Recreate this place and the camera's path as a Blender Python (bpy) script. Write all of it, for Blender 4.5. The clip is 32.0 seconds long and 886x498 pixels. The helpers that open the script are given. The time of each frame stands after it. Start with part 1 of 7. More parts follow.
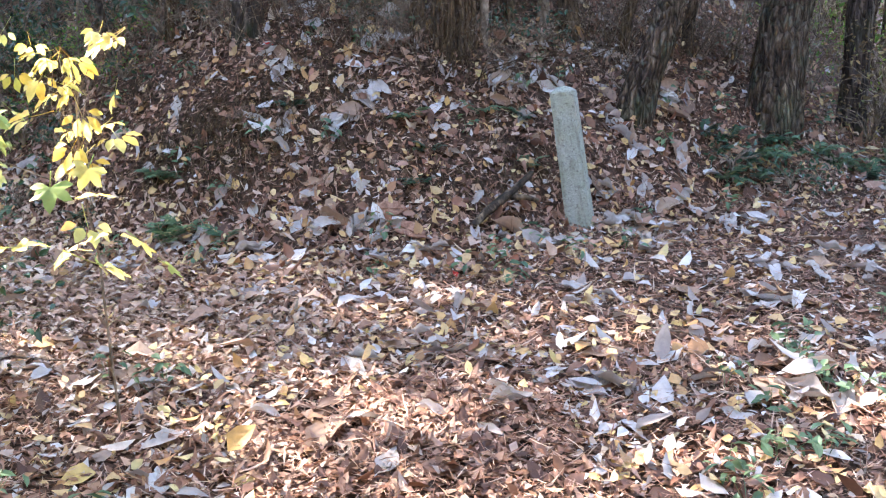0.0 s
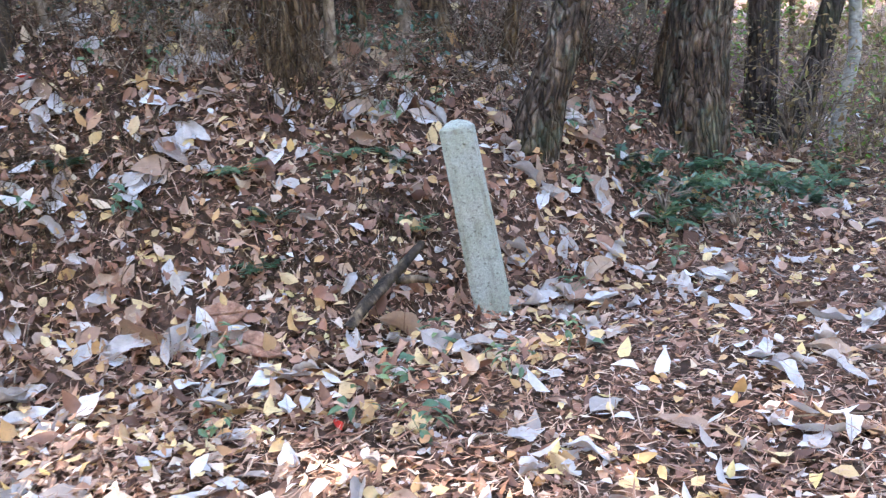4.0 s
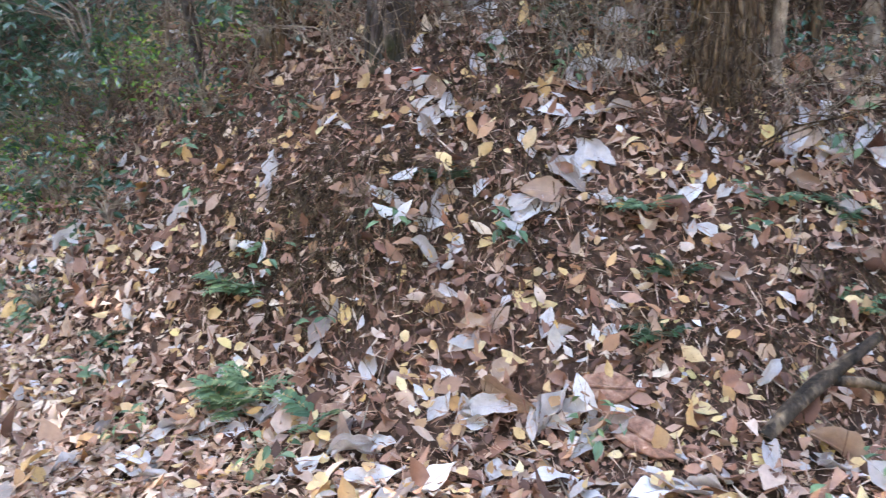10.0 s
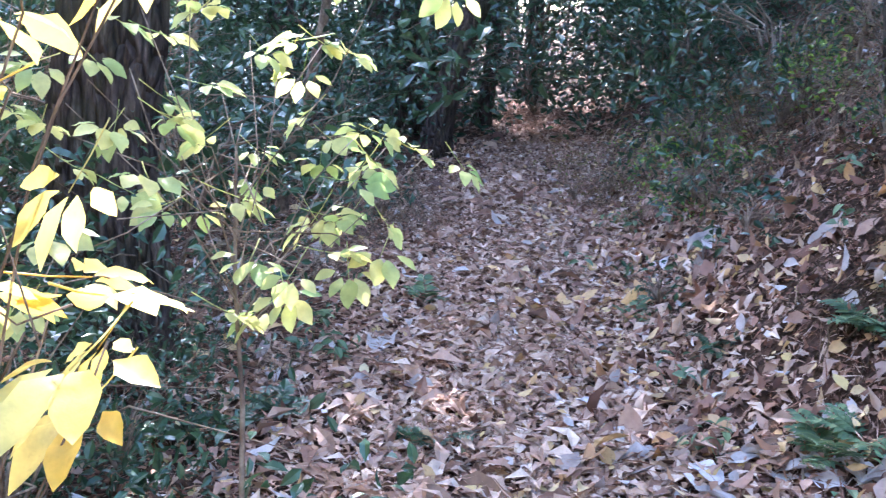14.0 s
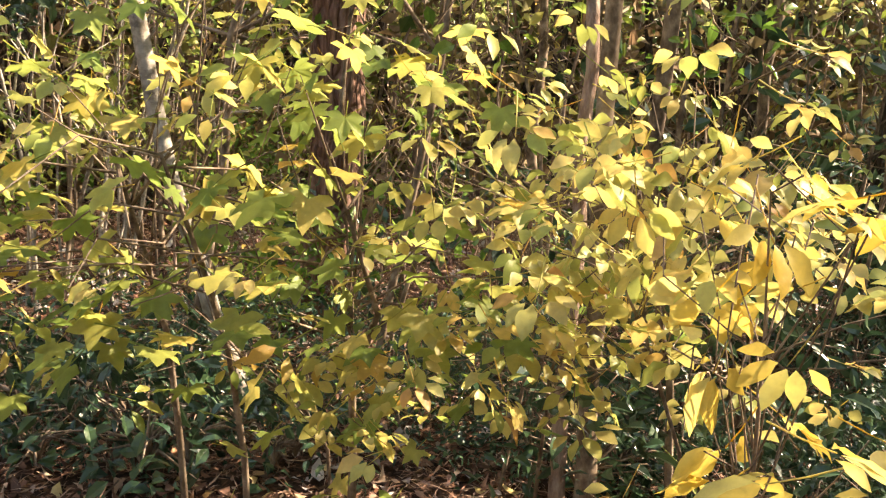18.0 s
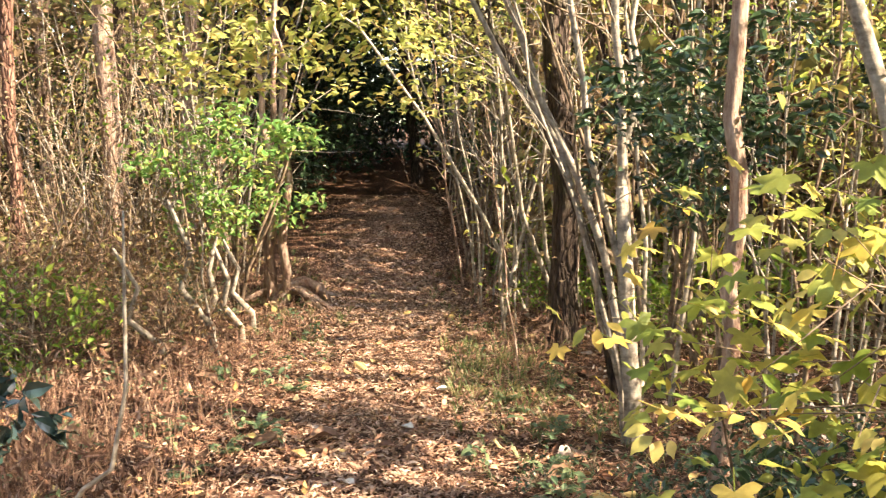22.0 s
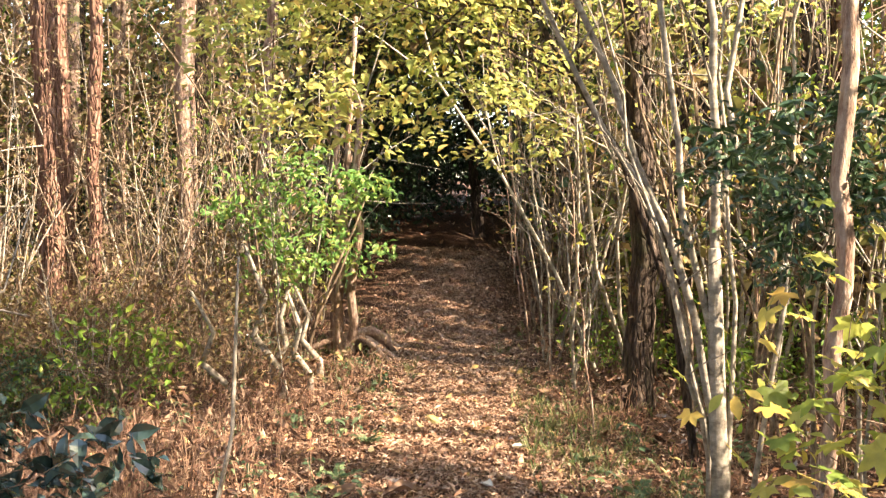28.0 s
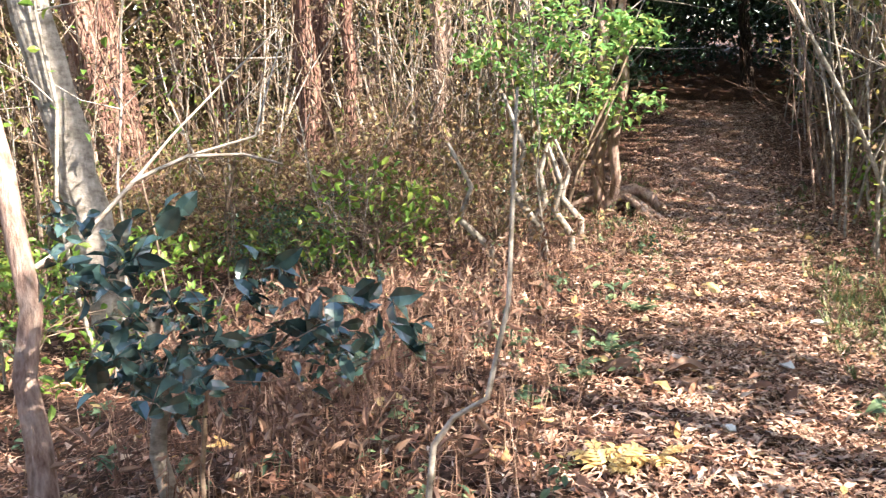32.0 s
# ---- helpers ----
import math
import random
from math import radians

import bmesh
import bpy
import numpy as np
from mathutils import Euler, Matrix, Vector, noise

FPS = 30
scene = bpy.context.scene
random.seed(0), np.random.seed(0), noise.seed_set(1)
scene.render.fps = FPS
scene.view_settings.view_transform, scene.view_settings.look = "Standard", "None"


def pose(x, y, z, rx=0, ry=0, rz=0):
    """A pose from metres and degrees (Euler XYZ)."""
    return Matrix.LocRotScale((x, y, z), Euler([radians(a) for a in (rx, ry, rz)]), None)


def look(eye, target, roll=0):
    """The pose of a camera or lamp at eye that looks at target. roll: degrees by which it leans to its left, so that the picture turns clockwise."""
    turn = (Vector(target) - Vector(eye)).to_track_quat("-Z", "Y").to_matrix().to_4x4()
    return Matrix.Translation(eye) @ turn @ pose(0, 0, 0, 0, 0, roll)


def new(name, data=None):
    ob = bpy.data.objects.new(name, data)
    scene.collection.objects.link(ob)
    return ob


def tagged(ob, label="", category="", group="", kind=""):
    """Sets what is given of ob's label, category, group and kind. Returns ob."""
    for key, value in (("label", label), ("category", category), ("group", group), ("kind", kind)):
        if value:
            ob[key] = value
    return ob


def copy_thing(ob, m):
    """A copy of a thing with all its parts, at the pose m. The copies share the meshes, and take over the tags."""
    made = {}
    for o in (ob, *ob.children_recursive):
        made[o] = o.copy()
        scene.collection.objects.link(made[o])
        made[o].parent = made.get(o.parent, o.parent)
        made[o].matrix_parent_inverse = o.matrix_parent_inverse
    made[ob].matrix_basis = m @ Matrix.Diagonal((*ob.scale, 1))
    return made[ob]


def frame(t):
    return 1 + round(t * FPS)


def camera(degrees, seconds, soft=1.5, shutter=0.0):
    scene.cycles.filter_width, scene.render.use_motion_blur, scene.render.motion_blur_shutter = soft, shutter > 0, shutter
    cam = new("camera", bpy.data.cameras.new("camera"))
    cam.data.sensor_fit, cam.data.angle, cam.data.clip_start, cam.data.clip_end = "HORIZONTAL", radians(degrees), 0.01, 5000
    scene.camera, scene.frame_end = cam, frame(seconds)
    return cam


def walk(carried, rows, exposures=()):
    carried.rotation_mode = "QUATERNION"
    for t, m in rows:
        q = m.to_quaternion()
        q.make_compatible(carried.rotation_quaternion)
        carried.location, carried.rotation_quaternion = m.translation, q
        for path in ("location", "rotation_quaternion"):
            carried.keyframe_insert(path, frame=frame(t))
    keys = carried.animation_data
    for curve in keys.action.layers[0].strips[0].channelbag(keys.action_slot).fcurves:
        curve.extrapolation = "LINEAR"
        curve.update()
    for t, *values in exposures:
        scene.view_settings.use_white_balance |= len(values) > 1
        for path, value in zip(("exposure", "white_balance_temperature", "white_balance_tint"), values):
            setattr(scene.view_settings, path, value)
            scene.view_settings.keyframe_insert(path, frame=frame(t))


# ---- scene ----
# ------------------------------------------------------------------ camera
cam = camera(48.4, 32.0, soft=1.25, shutter=0.2)
# seconds, x, y, z, pitch, heading (to the left), lean
ROWS = [
    (0.0, 0.365, -2.251, 1.368, -15.49, 3.43, -1.18),
    (0.5, 0.348, -2.184, 1.361, -16.21, 2.87, -1.38),
    (1.0, 0.340, -2.092, 1.357, -16.93, 2.37, -1.79),
    (1.5, 0.328, -1.925, 1.355, -17.45, 1.95, -2.24),
    (2.0, 0.295, -1.682, 1.331, -17.13, 1.25, -2.63),
    (2.5, 0.250, -1.422, 1.305, -16.21, 0.15, -2.98),
    (3.0, 0.225, -1.155, 1.305, -15.80, -1.09, -3.29),
    (3.5, 0.180, -0.909, 1.326, -15.79, -3.68, -3.23),
    (4.0, 0.159, -0.659, 1.350, -15.93, -7.24, -2.94),
    (4.5, 0.145, -0.421, 1.344, -15.73, -12.04, -2.32),
    (6.5, 0.127, -0.043, 1.389, -17.02, -20.31, -0.36),
    (7.0, 0.127, -0.040, 1.394, -17.10, -18.91, -0.40),
    (7.5, 0.107, -0.032, 1.394, -17.09, -16.16, -0.48),
    (8.0, 0.069, -0.017, 1.399, -17.11, -12.04, -0.46),
    (8.5, 0.029, -0.020, 1.425, -17.34, -6.32, -0.53),
    (9.0, -0.000, -0.000, 1.418, -17.12, -0.00, -0.69),
    (9.5, -0.037, 0.043, 1.412, -16.90, 6.45, -0.53),
    (10.0, -0.027, 0.091, 1.387, -16.21, 14.03, -0.92),
    (10.5, -0.007, 0.139, 1.337, -14.87, 22.00, -1.48),
    (11.0, -0.001, 0.179, 1.261, -12.91, 29.34, -1.83),
    (11.5, -0.014, 0.222, 1.192, -11.13, 35.17, -1.36),
    (12.0, -0.044, 0.251, 1.198, -11.22, 39.32, -0.64),
    (12.5, -0.074, 0.271, 1.185, -11.25, 42.37, 0.24),
    (13.0, -0.091, 0.294, 1.174, -11.89, 44.79, 1.08),
    (13.5, -0.098, 0.318, 1.171, -12.91, 47.30, 1.87),
    (15.5, -0.130, 0.490, 1.250, -15.70, 79.50, 3.70),
    (16.0, -0.040, 0.545, 1.280, -16.60, 92.90, 4.90),
    (16.5, 0.020, 0.620, 1.310, -16.90, 107.40, 5.30),
    (17.0, 0.060, 0.720, 1.315, -15.50, 122.00, 4.80),
    (17.5, 0.095, 0.800, 1.325, -13.40, 129.00, 4.50),
    (18.0, 0.133, 0.875, 1.325, -11.80, 131.15, 4.00),
    (18.5, 0.150, 0.907, 1.335, -10.84, 133.00, 3.3),
    (19.0, 0.159, 0.913, 1.335, -9.68, 137.01, 2.40),
    (19.5, 0.181, 0.916, 1.356, -8.99, 143.03, 1.25),
    (20.0, 0.204, 0.919, 1.357, -7.90, 149.48, 0.39),
    (20.5, 0.198, 0.897, 1.359, -7.09, 156.20, -0.48),
    (21.0, 0.206, 0.884, 1.373, -6.77, 162.50, -1.35),
    (21.5, 0.231, 0.867, 1.377, -6.38, 167.50, -1.76),
    (22.0, 0.272, 0.859, 1.384, -5.89, 171.15, -1.67),
    (22.5, 0.306, 0.838, 1.390, -5.30, 173.62, -1.22),
    (23.0, 0.349, 0.810, 1.408, -2.90, 174.68, -0.15),
    (23.5, 0.391, 0.800, 1.432, 1.98, 174.60, 1.24),
    (24.0, 0.393, 0.805, 1.460, 7.43, 174.57, 1.93),
    (24.5, 0.408, 0.824, 1.490, 12.32, 174.55, 1.66),
    (26.5, 0.431, 0.833, 1.479, 11.55, 174.17, 0.92),
    (27.0, 0.445, 0.838, 1.458, 6.60, 173.99, 0.64),
    (27.5, 0.446, 0.827, 1.412, 1.54, 173.98, 0.32),
    (28.0, 0.450, 0.817, 1.391, -2.78, 173.93, 0.17),
    (28.5, 0.452, 0.813, 1.383, -5.42, 173.80, 0.13),
    (29.0, 0.455, 0.817, 1.381, -6.87, 173.66, 0.17),
    (29.5, 0.472, 0.837, 1.379, -7.84, 173.39, 0.27),
    (30.0, 0.491, 0.840, 1.370, -8.51, 173.14, 0.64),
    (30.5, 0.441, 0.661, 1.340, -8.52, 176.37, 0.59),
    (31.0, 0.373, 0.469, 1.301, -8.71, 182.80, -0.44),
    (31.5, 0.459, 0.353, 1.284, -9.63, 185.86, -0.69),
    (32.0, 0.578, 0.254, 1.294, -10.83, 188.24, -0.85),
]
EXPO = [
    (0.0, 3.8, 6300, 12), (2.0, 3.95, 6300, 12), (4.0, 4.3, 6450, 12), (7.0, 4.45, 7000, 13), (10.0, 4.4, 6800, 13), (11.0, 4.55, 6500, 15), (12.0, 4.5, 5600, 17), (13.5, 4.1, 5500, 20),
    (16.0, 3.45, 6200, 14), (17.0, 2.9, 8200, 15), (18.0, 2.5, 8500, 15), (20.0, 2.35, 8700, 15), (22.0, 2.62, 8600, 15), (24.5, 2.68, 8000, 15), (27.0, 2.2, 8600, 15), (28.0, 2.62, 8600, 15), (30.0, 2.62, 8300, 15), (31.0, 2.72, 7300, 14), (32.0, 2.7, 6700, 14),
]
walk(cam, [(t, pose(x, y, z, 90 + p, 0, w) @ pose(0, 0, 0, 0, 0, r)) for t, x, y, z, p, w, r in ROWS], EXPO)

# ------------------------------------------------------------------ daylight
SUN_HEADING, SUN_HEIGHT = radians(60), radians(40)
SUN_DIR = Vector((-math.sin(SUN_HEADING) * math.cos(SUN_HEIGHT), math.cos(SUN_HEADING) * math.cos(SUN_HEIGHT), math.sin(SUN_HEIGHT)))
world = bpy.data.worlds.new("sky")
scene.world = world
world.use_nodes = True
_sky = world.node_tree.nodes.new("ShaderNodeTexSky")
_sky.sky_type, _sky.sun_disc = "NISHITA", False
_sky.sun_elevation, _sky.sun_rotation = SUN_HEIGHT, -SUN_HEADING
world.node_tree.links.new(_sky.outputs[0], world.node_tree.nodes["Background"].inputs[0])
world.node_tree.nodes["Background"].inputs[1].default_value = 0.15
sun = new("sun", bpy.data.lights.new("sun", "SUN"))
sun.data.energy, sun.data.angle, sun.data.color = 4.4, radians(0.55), (1.0, 0.93, 0.82)
sun.matrix_world = look(SUN_DIR * 40, (0, 0, 0))

# ------------------------------------------------------------------ ground form
def softplus(d, k):
    return k * np.logaddexp(0.0, d / k)


def terrain(x, y):
    """Height of the ground: a bank with a rounded nose, flat forest floor round it, a path that climbs at its far end."""
    x, y = np.asarray(x, float), np.asarray(y, float)
    d1 = (x + 1.5) * 0.69 + (y - 2.30) * 0.72
    d2 = (x - 0.8) * -0.5 + (y - 2.85) * 0.866
    d3 = y - 2.55
    k = 0.22
    d4 = (2.85 - x) * 0.93 + (y - 4.5) * 0.37
    d = -k * np.logaddexp(np.logaddexp(-d1 / k, -d2 / k), np.logaddexp(-d3 / k, -d4 / k))
    z = 0.95 * softplus(d, 0.10) - 0.45 * softplus(d - 2.8, 0.5)
    z = 7.0 * (1.0 - np.exp(-z / 7.0))
    z = z + 0.115 * softplus(-y - 9.2, 0.8) - 0.07 * softplus(-y - 19.0, 1.5)
    z = z - 0.30 / (1 + np.exp(-(x - 2.3) / 0.25)) / (1 + np.exp((y + 2.0) / 0.5))
    z = z + 0.035 * np.sin(1.3 * x + 0.7) * np.sin(1.1 * y - 0.4) + 0.012 * np.sin(4.1 * x + 2.0 * y) * np.sin(3.7 * y - 1.9 * x)
    far = np.hypot(x, y)
    return np.where(far > 60, z * np.exp(-(far - 60) / 60.0), z)


def bank_depth(x, y):
    d1 = (x + 1.5) * 0.69 + (y - 2.30) * 0.72
    d2 = (x - 0.8) * -0.5 + (y - 2.85) * 0.866
    return np.minimum(np.minimum(d1, d2), np.minimum(y - 2.55, (2.85 - x) * 0.93 + (y - 4.5) * 0.37))


def height(x, y):
    return float(terrain(x, y))


PATH_WEST = [(0.0, 1.3), (-1.7, 1.85), (-2.65, 2.65), (-3.87, 3.85), (-5.3, 5.2), (-9.0, 9.0), (-16, 15)]
PATH_EAST = [(0.3, 0.5), (0.1, -2.0), (0.0, -3.1), (-0.23, -4.45), (-0.65, -8.3), (-0.95, -12.0), (-1.4, -16.0), (-2.5, -22.0), (-6, -34)]
PATH_NORTH = [(0.8, 1.5), (2.2, 2.6), (3.4, 3.5), (5.5, 3.9), (10.0, 4.2), (18, 5)]


def off_path(x, y):
    """Distance from the nearest path's middle line."""
    x, y = np.asarray(x, float), np.asarray(y, float)
    best = np.full(x.shape, 99.0)
    for line in (PATH_WEST, PATH_EAST, PATH_NORTH):
        for (ax, ay), (bx, by) in zip(line, line[1:]):
            u = np.clip(((x - ax) * (bx - ax) + (y - ay) * (by - ay)) / ((bx - ax) ** 2 + (by - ay) ** 2), 0, 1)
            best = np.minimum(best, np.hypot(x - ax - u * (bx - ax), y - ay - u * (by - ay)))
    return best


# ------------------------------------------------------------------ materials
class Nodes:
    def __init__(self, name):
        self.m = bpy.data.materials.new(name)
        self.m.use_nodes = True
        self.t = self.m.node_tree
        self.t.nodes.clear()
        self.out = self.add("ShaderNodeOutputMaterial")

    def add(self, kind, **inputs):
        n = self.t.nodes.new(kind)
        for key, value in inputs.items():
            n.inputs[key.replace("_", " ")].default_value = value
        return n

    def link(self, a, b):
        self.t.links.new(a, b)

    def ramp(self, source, stops, smooth=True):
        r = self.add("ShaderNodeValToRGB")
        if not smooth:
            r.color_ramp.interpolation = "CONSTANT"
        while len(r.color_ramp.elements) < len(stops):
            r.color_ramp.elements.new(0.5)
        for e, (p, c) in zip(r.color_ramp.elements, stops):
            e.position, e.color = p, (*c, 1)
        self.link(source, r.inputs[0])
        return r.outputs[0]

    def noise(self, scale, detail=4.0, vector=None, rough=0.6):
        n = self.add("ShaderNodeTexNoise", Scale=scale, Detail=detail, Roughness=rough)
        if vector is not None:
            self.link(vector, n.inputs["Vector"])
        return n.outputs["Fac"]

    def coords(self, stretch=(1, 1, 1), which="Object"):
        c = self.add("ShaderNodeTexCoord")
        mp = self.add("ShaderNodeMapping")
        mp.inputs["Scale"].default_value = stretch
        self.link(c.outputs[which], mp.inputs["Vector"])
        return mp.outputs[0]

    def mix(self, fac, a, b, mode="MIX"):
        n = self.add("ShaderNodeMix")
        n.data_type, n.blend_type = "RGBA", mode
        if isinstance(fac, float):
            n.inputs[0].default_value = fac
        else:
            self.link(fac, n.inputs[0])
        for sock, v in ((n.inputs[6], a), (n.inputs[7], b)):
            if isinstance(v, tuple):
                sock.default_value = (*v, 1)
            else:
                self.link(v, sock)
        return n.outputs[2]

    def math(self, op, a, b=0.0):
        n = self.add("ShaderNodeMath")
        n.operation = op
        for sock, v in zip(n.inputs, (a, b)):
            if isinstance(v, (int, float)):
                sock.default_value = v
            else:
                self.link(v, sock)
        return n.outputs[0]

    def bump(self, h, strength, distance):
        b = self.add("ShaderNodeBump", Strength=strength, Distance=distance)
        self.link(h, b.inputs["Height"])
        return b.outputs[0]

    def surface(self, color, rough=0.8, normal=None, translucent=0.0, tcolor=None, coat=0.0, spec=0.5):
        p = self.add("ShaderNodeBsdfPrincipled", Roughness=rough)
        p.inputs["Specular IOR Level"].default_value = spec
        p.inputs["Coat Weight"].default_value = coat
        self.link(color, p.inputs["Base Color"])
        if normal is not None:
            self.link(normal, p.inputs["Normal"])
        sh = p.outputs[0]
        if translucent:
            tr = self.add("ShaderNodeBsdfTranslucent")
            self.link(tcolor if tcolor is not None else color, tr.inputs["Color"])
            mx = self.add("ShaderNodeMixShader", Fac=translucent)
            self.link(sh, mx.inputs[1])
            self.link(tr.outputs[0], mx.inputs[2])
            sh = mx.outputs[0]
        self.link(sh, self.out.inputs["Surface"])
        return self.m


def leaf_material(name, stops, rough=0.55, translucent=0.35, spots=0.25, spot=(0.16, 0.08, 0.03), coat=0.0, smooth=True, spec=0.4):
    """Leaf blades: each blade takes its own tint from the ramp, with veins, blotches and dry spots."""
    n = Nodes(name)
    geo, info = n.add("ShaderNodeNewGeometry"), n.add("ShaderNodeObjectInfo")
    r = n.math("FRACT", n.math("ADD", geo.outputs["Random Per Island"], info.outputs["Random"]))
    col = n.ramp(r, stops, smooth)
    pos = geo.outputs["Position"]
    blotch = n.ramp(n.noise(38.0, 3.0, pos), [(0.30, (0.72, 0.72, 0.72)), (0.70, (1.12, 1.1, 1.05))])
    col = n.mix(0.8, col, blotch, "MULTIPLY")
    dots = n.ramp(n.noise(120.0, 2.0, pos), [(0.60, (0, 0, 0)), (0.72, (1, 1, 1))])
    col = n.mix(n.math("MULTIPLY", dots, spots), col, spot)
    nor = n.bump(n.noise(160.0, 2.0, pos), 0.25, 0.002)
    return n.surface(col, rough, nor, translucent, None, coat, spec)


def bark_material(name, dark, mid, light, stretch=(9, 9, 1.6), scale=5.0, depth=0.012, lichen=None, lichen_amount=0.35, moss=None, plates=0.0):
    """Bark: streaked tones, and where plates is set a net of dark furrows between ridged plates."""
    n = Nodes(name)
    v = n.coords(stretch)
    a = n.noise(scale, 6.0, v, 0.65)
    fine = n.noise(60.0, 4.0, n.coords((1, 1, 0.4)))
    col = n.ramp(a, [(0.36, dark), (0.50, mid), (0.66, light)])
    col = n.mix(0.6, col, n.ramp(fine, [(0.3, (0.55, 0.55, 0.55)), (0.7, (1.25, 1.25, 1.25))]), "MULTIPLY")
    if lichen:
        spots = n.ramp(n.noise(11.0, 5.0, n.coords()), [(0.56, (0, 0, 0)), (0.66, (1, 1, 1))])
        col = n.mix(n.math("MULTIPLY", spots, lichen_amount), col, lichen)
    if moss:
        spots = n.ramp(n.noise(3.0, 5.0, n.coords()), [(0.5, (0, 0, 0)), (0.68, (1, 1, 1))])
        col = n.mix(n.math("MULTIPLY", spots, 0.55), col, moss)
    h = n.math("ADD", a, n.math("MULTIPLY", fine, 0.35))
    if plates:
        warp = n.add("ShaderNodeTexNoise", Scale=7.0, Detail=3.0)
        n.link(n.coords((1, 1, 0.5)), warp.inputs["Vector"])
        bent = n.mix(0.10, n.coords((1, 1, 0.22)), warp.outputs["Color"])
        vor = n.add("ShaderNodeTexVoronoi", Scale=plates)
        vor.feature = "DISTANCE_TO_EDGE"
        n.link(bent, vor.inputs["Vector"])
        ridge = n.ramp(vor.outputs["Distance"], [(0.0, (0, 0, 0)), (0.16, (0.75, 0.75, 0.75)), (0.4, (1, 1, 1))])
        col = n.mix(ridge, n.mix(0.5, col, dark), col)
        h = n.math("ADD", n.math("MULTIPLY", h, 0.6), ridge)
    return n.surface(col, 0.88, n.bump(h, 1.0, depth), spec=0.2)


def soil_material():
    n = Nodes("forest_soil")
    pos = n.add("ShaderNodeNewGeometry").outputs["Position"]
    big = n.noise(0.9, 5.0, pos)
    fine = n.noise(55.0, 6.0, pos, 0.75)
    chips = n.add("ShaderNodeTexVoronoi", Scale=34.0)
    n.link(pos, chips.inputs["Vector"])
    tone = n.ramp(chips.outputs["Color"], [(0.0, (0.025, 0.013, 0.009)), (0.35, (0.075, 0.038, 0.024)), (0.6, (0.13, 0.066, 0.042)), (0.85, (0.20, 0.11, 0.073)), (1.0, (0.27, 0.18, 0.13))])
    col = n.mix(n.ramp(fine, [(0.3, (0, 0, 0)), (0.65, (1, 1, 1))]), (0.045, 0.026, 0.018), tone)
    col = n.mix(0.6, col, n.ramp(big, [(0.3, (0.7, 0.68, 0.66)), (0.7, (1.2, 1.15, 1.1))]), "MULTIPLY")
    h = n.math("ADD", n.math("MULTIPLY", chips.outputs["Distance"], 0.6), fine)
    return n.surface(col, 0.95, n.bump(h, 1.0, 0.02), spec=0.2)


def stone_material():
    n = Nodes("weathered_granite")
    obj = n.coords()
    grain = n.noise(170.0, 4.0, obj, 0.7)
    patch = n.noise(7.0, 5.0, obj)
    col = n.ramp(grain, [(0.30, (0.20, 0.20, 0.175)), (0.5, (0.30, 0.30, 0.265)), (0.70, (0.41, 0.405, 0.37))])
    alga = n.ramp(patch, [(0.40, (0, 0, 0)), (0.58, (1, 1, 1))])
    col = n.mix(n.math("MULTIPLY", alga, 0.4), col, (0.25, 0.265, 0.19))
    grime = n.ramp(n.noise(15.0, 5.0, obj), [(0.56, (0, 0, 0)), (0.7, (1, 1, 1))])
    col = n.mix(n.math("MULTIPLY", grime, 0.55), col, (0.13, 0.12, 0.10))
    pits = n.ramp(n.noise(75.0, 3.0, obj), [(0.56, (1, 1, 1)), (0.68, (0.4, 0.39, 0.37))])
    col = n.mix(0.8, col, pits, "MULTIPLY")
    streak = n.ramp(n.noise(4.0, 4.0, n.coords((7, 7, 1.2))), [(0.5, (1, 1, 1)), (0.68, (0.66, 0.64, 0.6))])
    col = n.mix(0.7, col, streak, "MULTIPLY")
    cut = n.noise(22.0, 3.0, n.coords((1.0, 1.0, 0.8)))
    h = n.math("ADD", n.math("MULTIPLY", cut, 1.4), n.math("MULTIPLY", grain, 0.3))
    return n.surface(col, 0.9, n.bump(h, 1.0, 0.011), spec=0.25)


SOIL = soil_material()
STONE = stone_material()
LITTER = leaf_material("dry_leaf_litter", [(0.0, (0.08, 0.035, 0.023)), (0.22, (0.19, 0.088, 0.058)), (0.42, (0.30, 0.155, 0.105)), (0.58, (0.40, 0.25, 0.185)), (0.68, (0.25, 0.095, 0.05)), (0.82, (0.49, 0.36, 0.29)), (0.90, (0.36, 0.17, 0.085)), (1.0, (0.60, 0.46, 0.34))], 0.7, 0.12)
HUMUS = leaf_material("damp_dark_leaf", [(0.0, (0.07, 0.03, 0.019)), (0.5, (0.15, 0.066, 0.04)), (1.0, (0.24, 0.115, 0.07))], 0.6, 0.05)
NEEDLES = leaf_material("dry_brown_needles", [(0.0, (0.20, 0.085, 0.052)), (0.5, (0.43, 0.235, 0.16)), (1.0, (0.62, 0.46, 0.355))], 0.75, 0.05)
PALE = leaf_material("pale_felted_leaf", [(0.0, (0.27, 0.205, 0.18)), (0.3, (0.40, 0.345, 0.325)), (0.75, (0.51, 0.455, 0.445)), (1.0, (0.60, 0.55, 0.54))], 0.75, 0.15, 0.35, (0.24, 0.15, 0.11))
TAN = leaf_material("tan_dead_leaf", [(0.0, (0.20, 0.115, 0.075)), (0.5, (0.31, 0.19, 0.13)), (1.0, (0.40, 0.27, 0.19))], 0.6, 0.15)
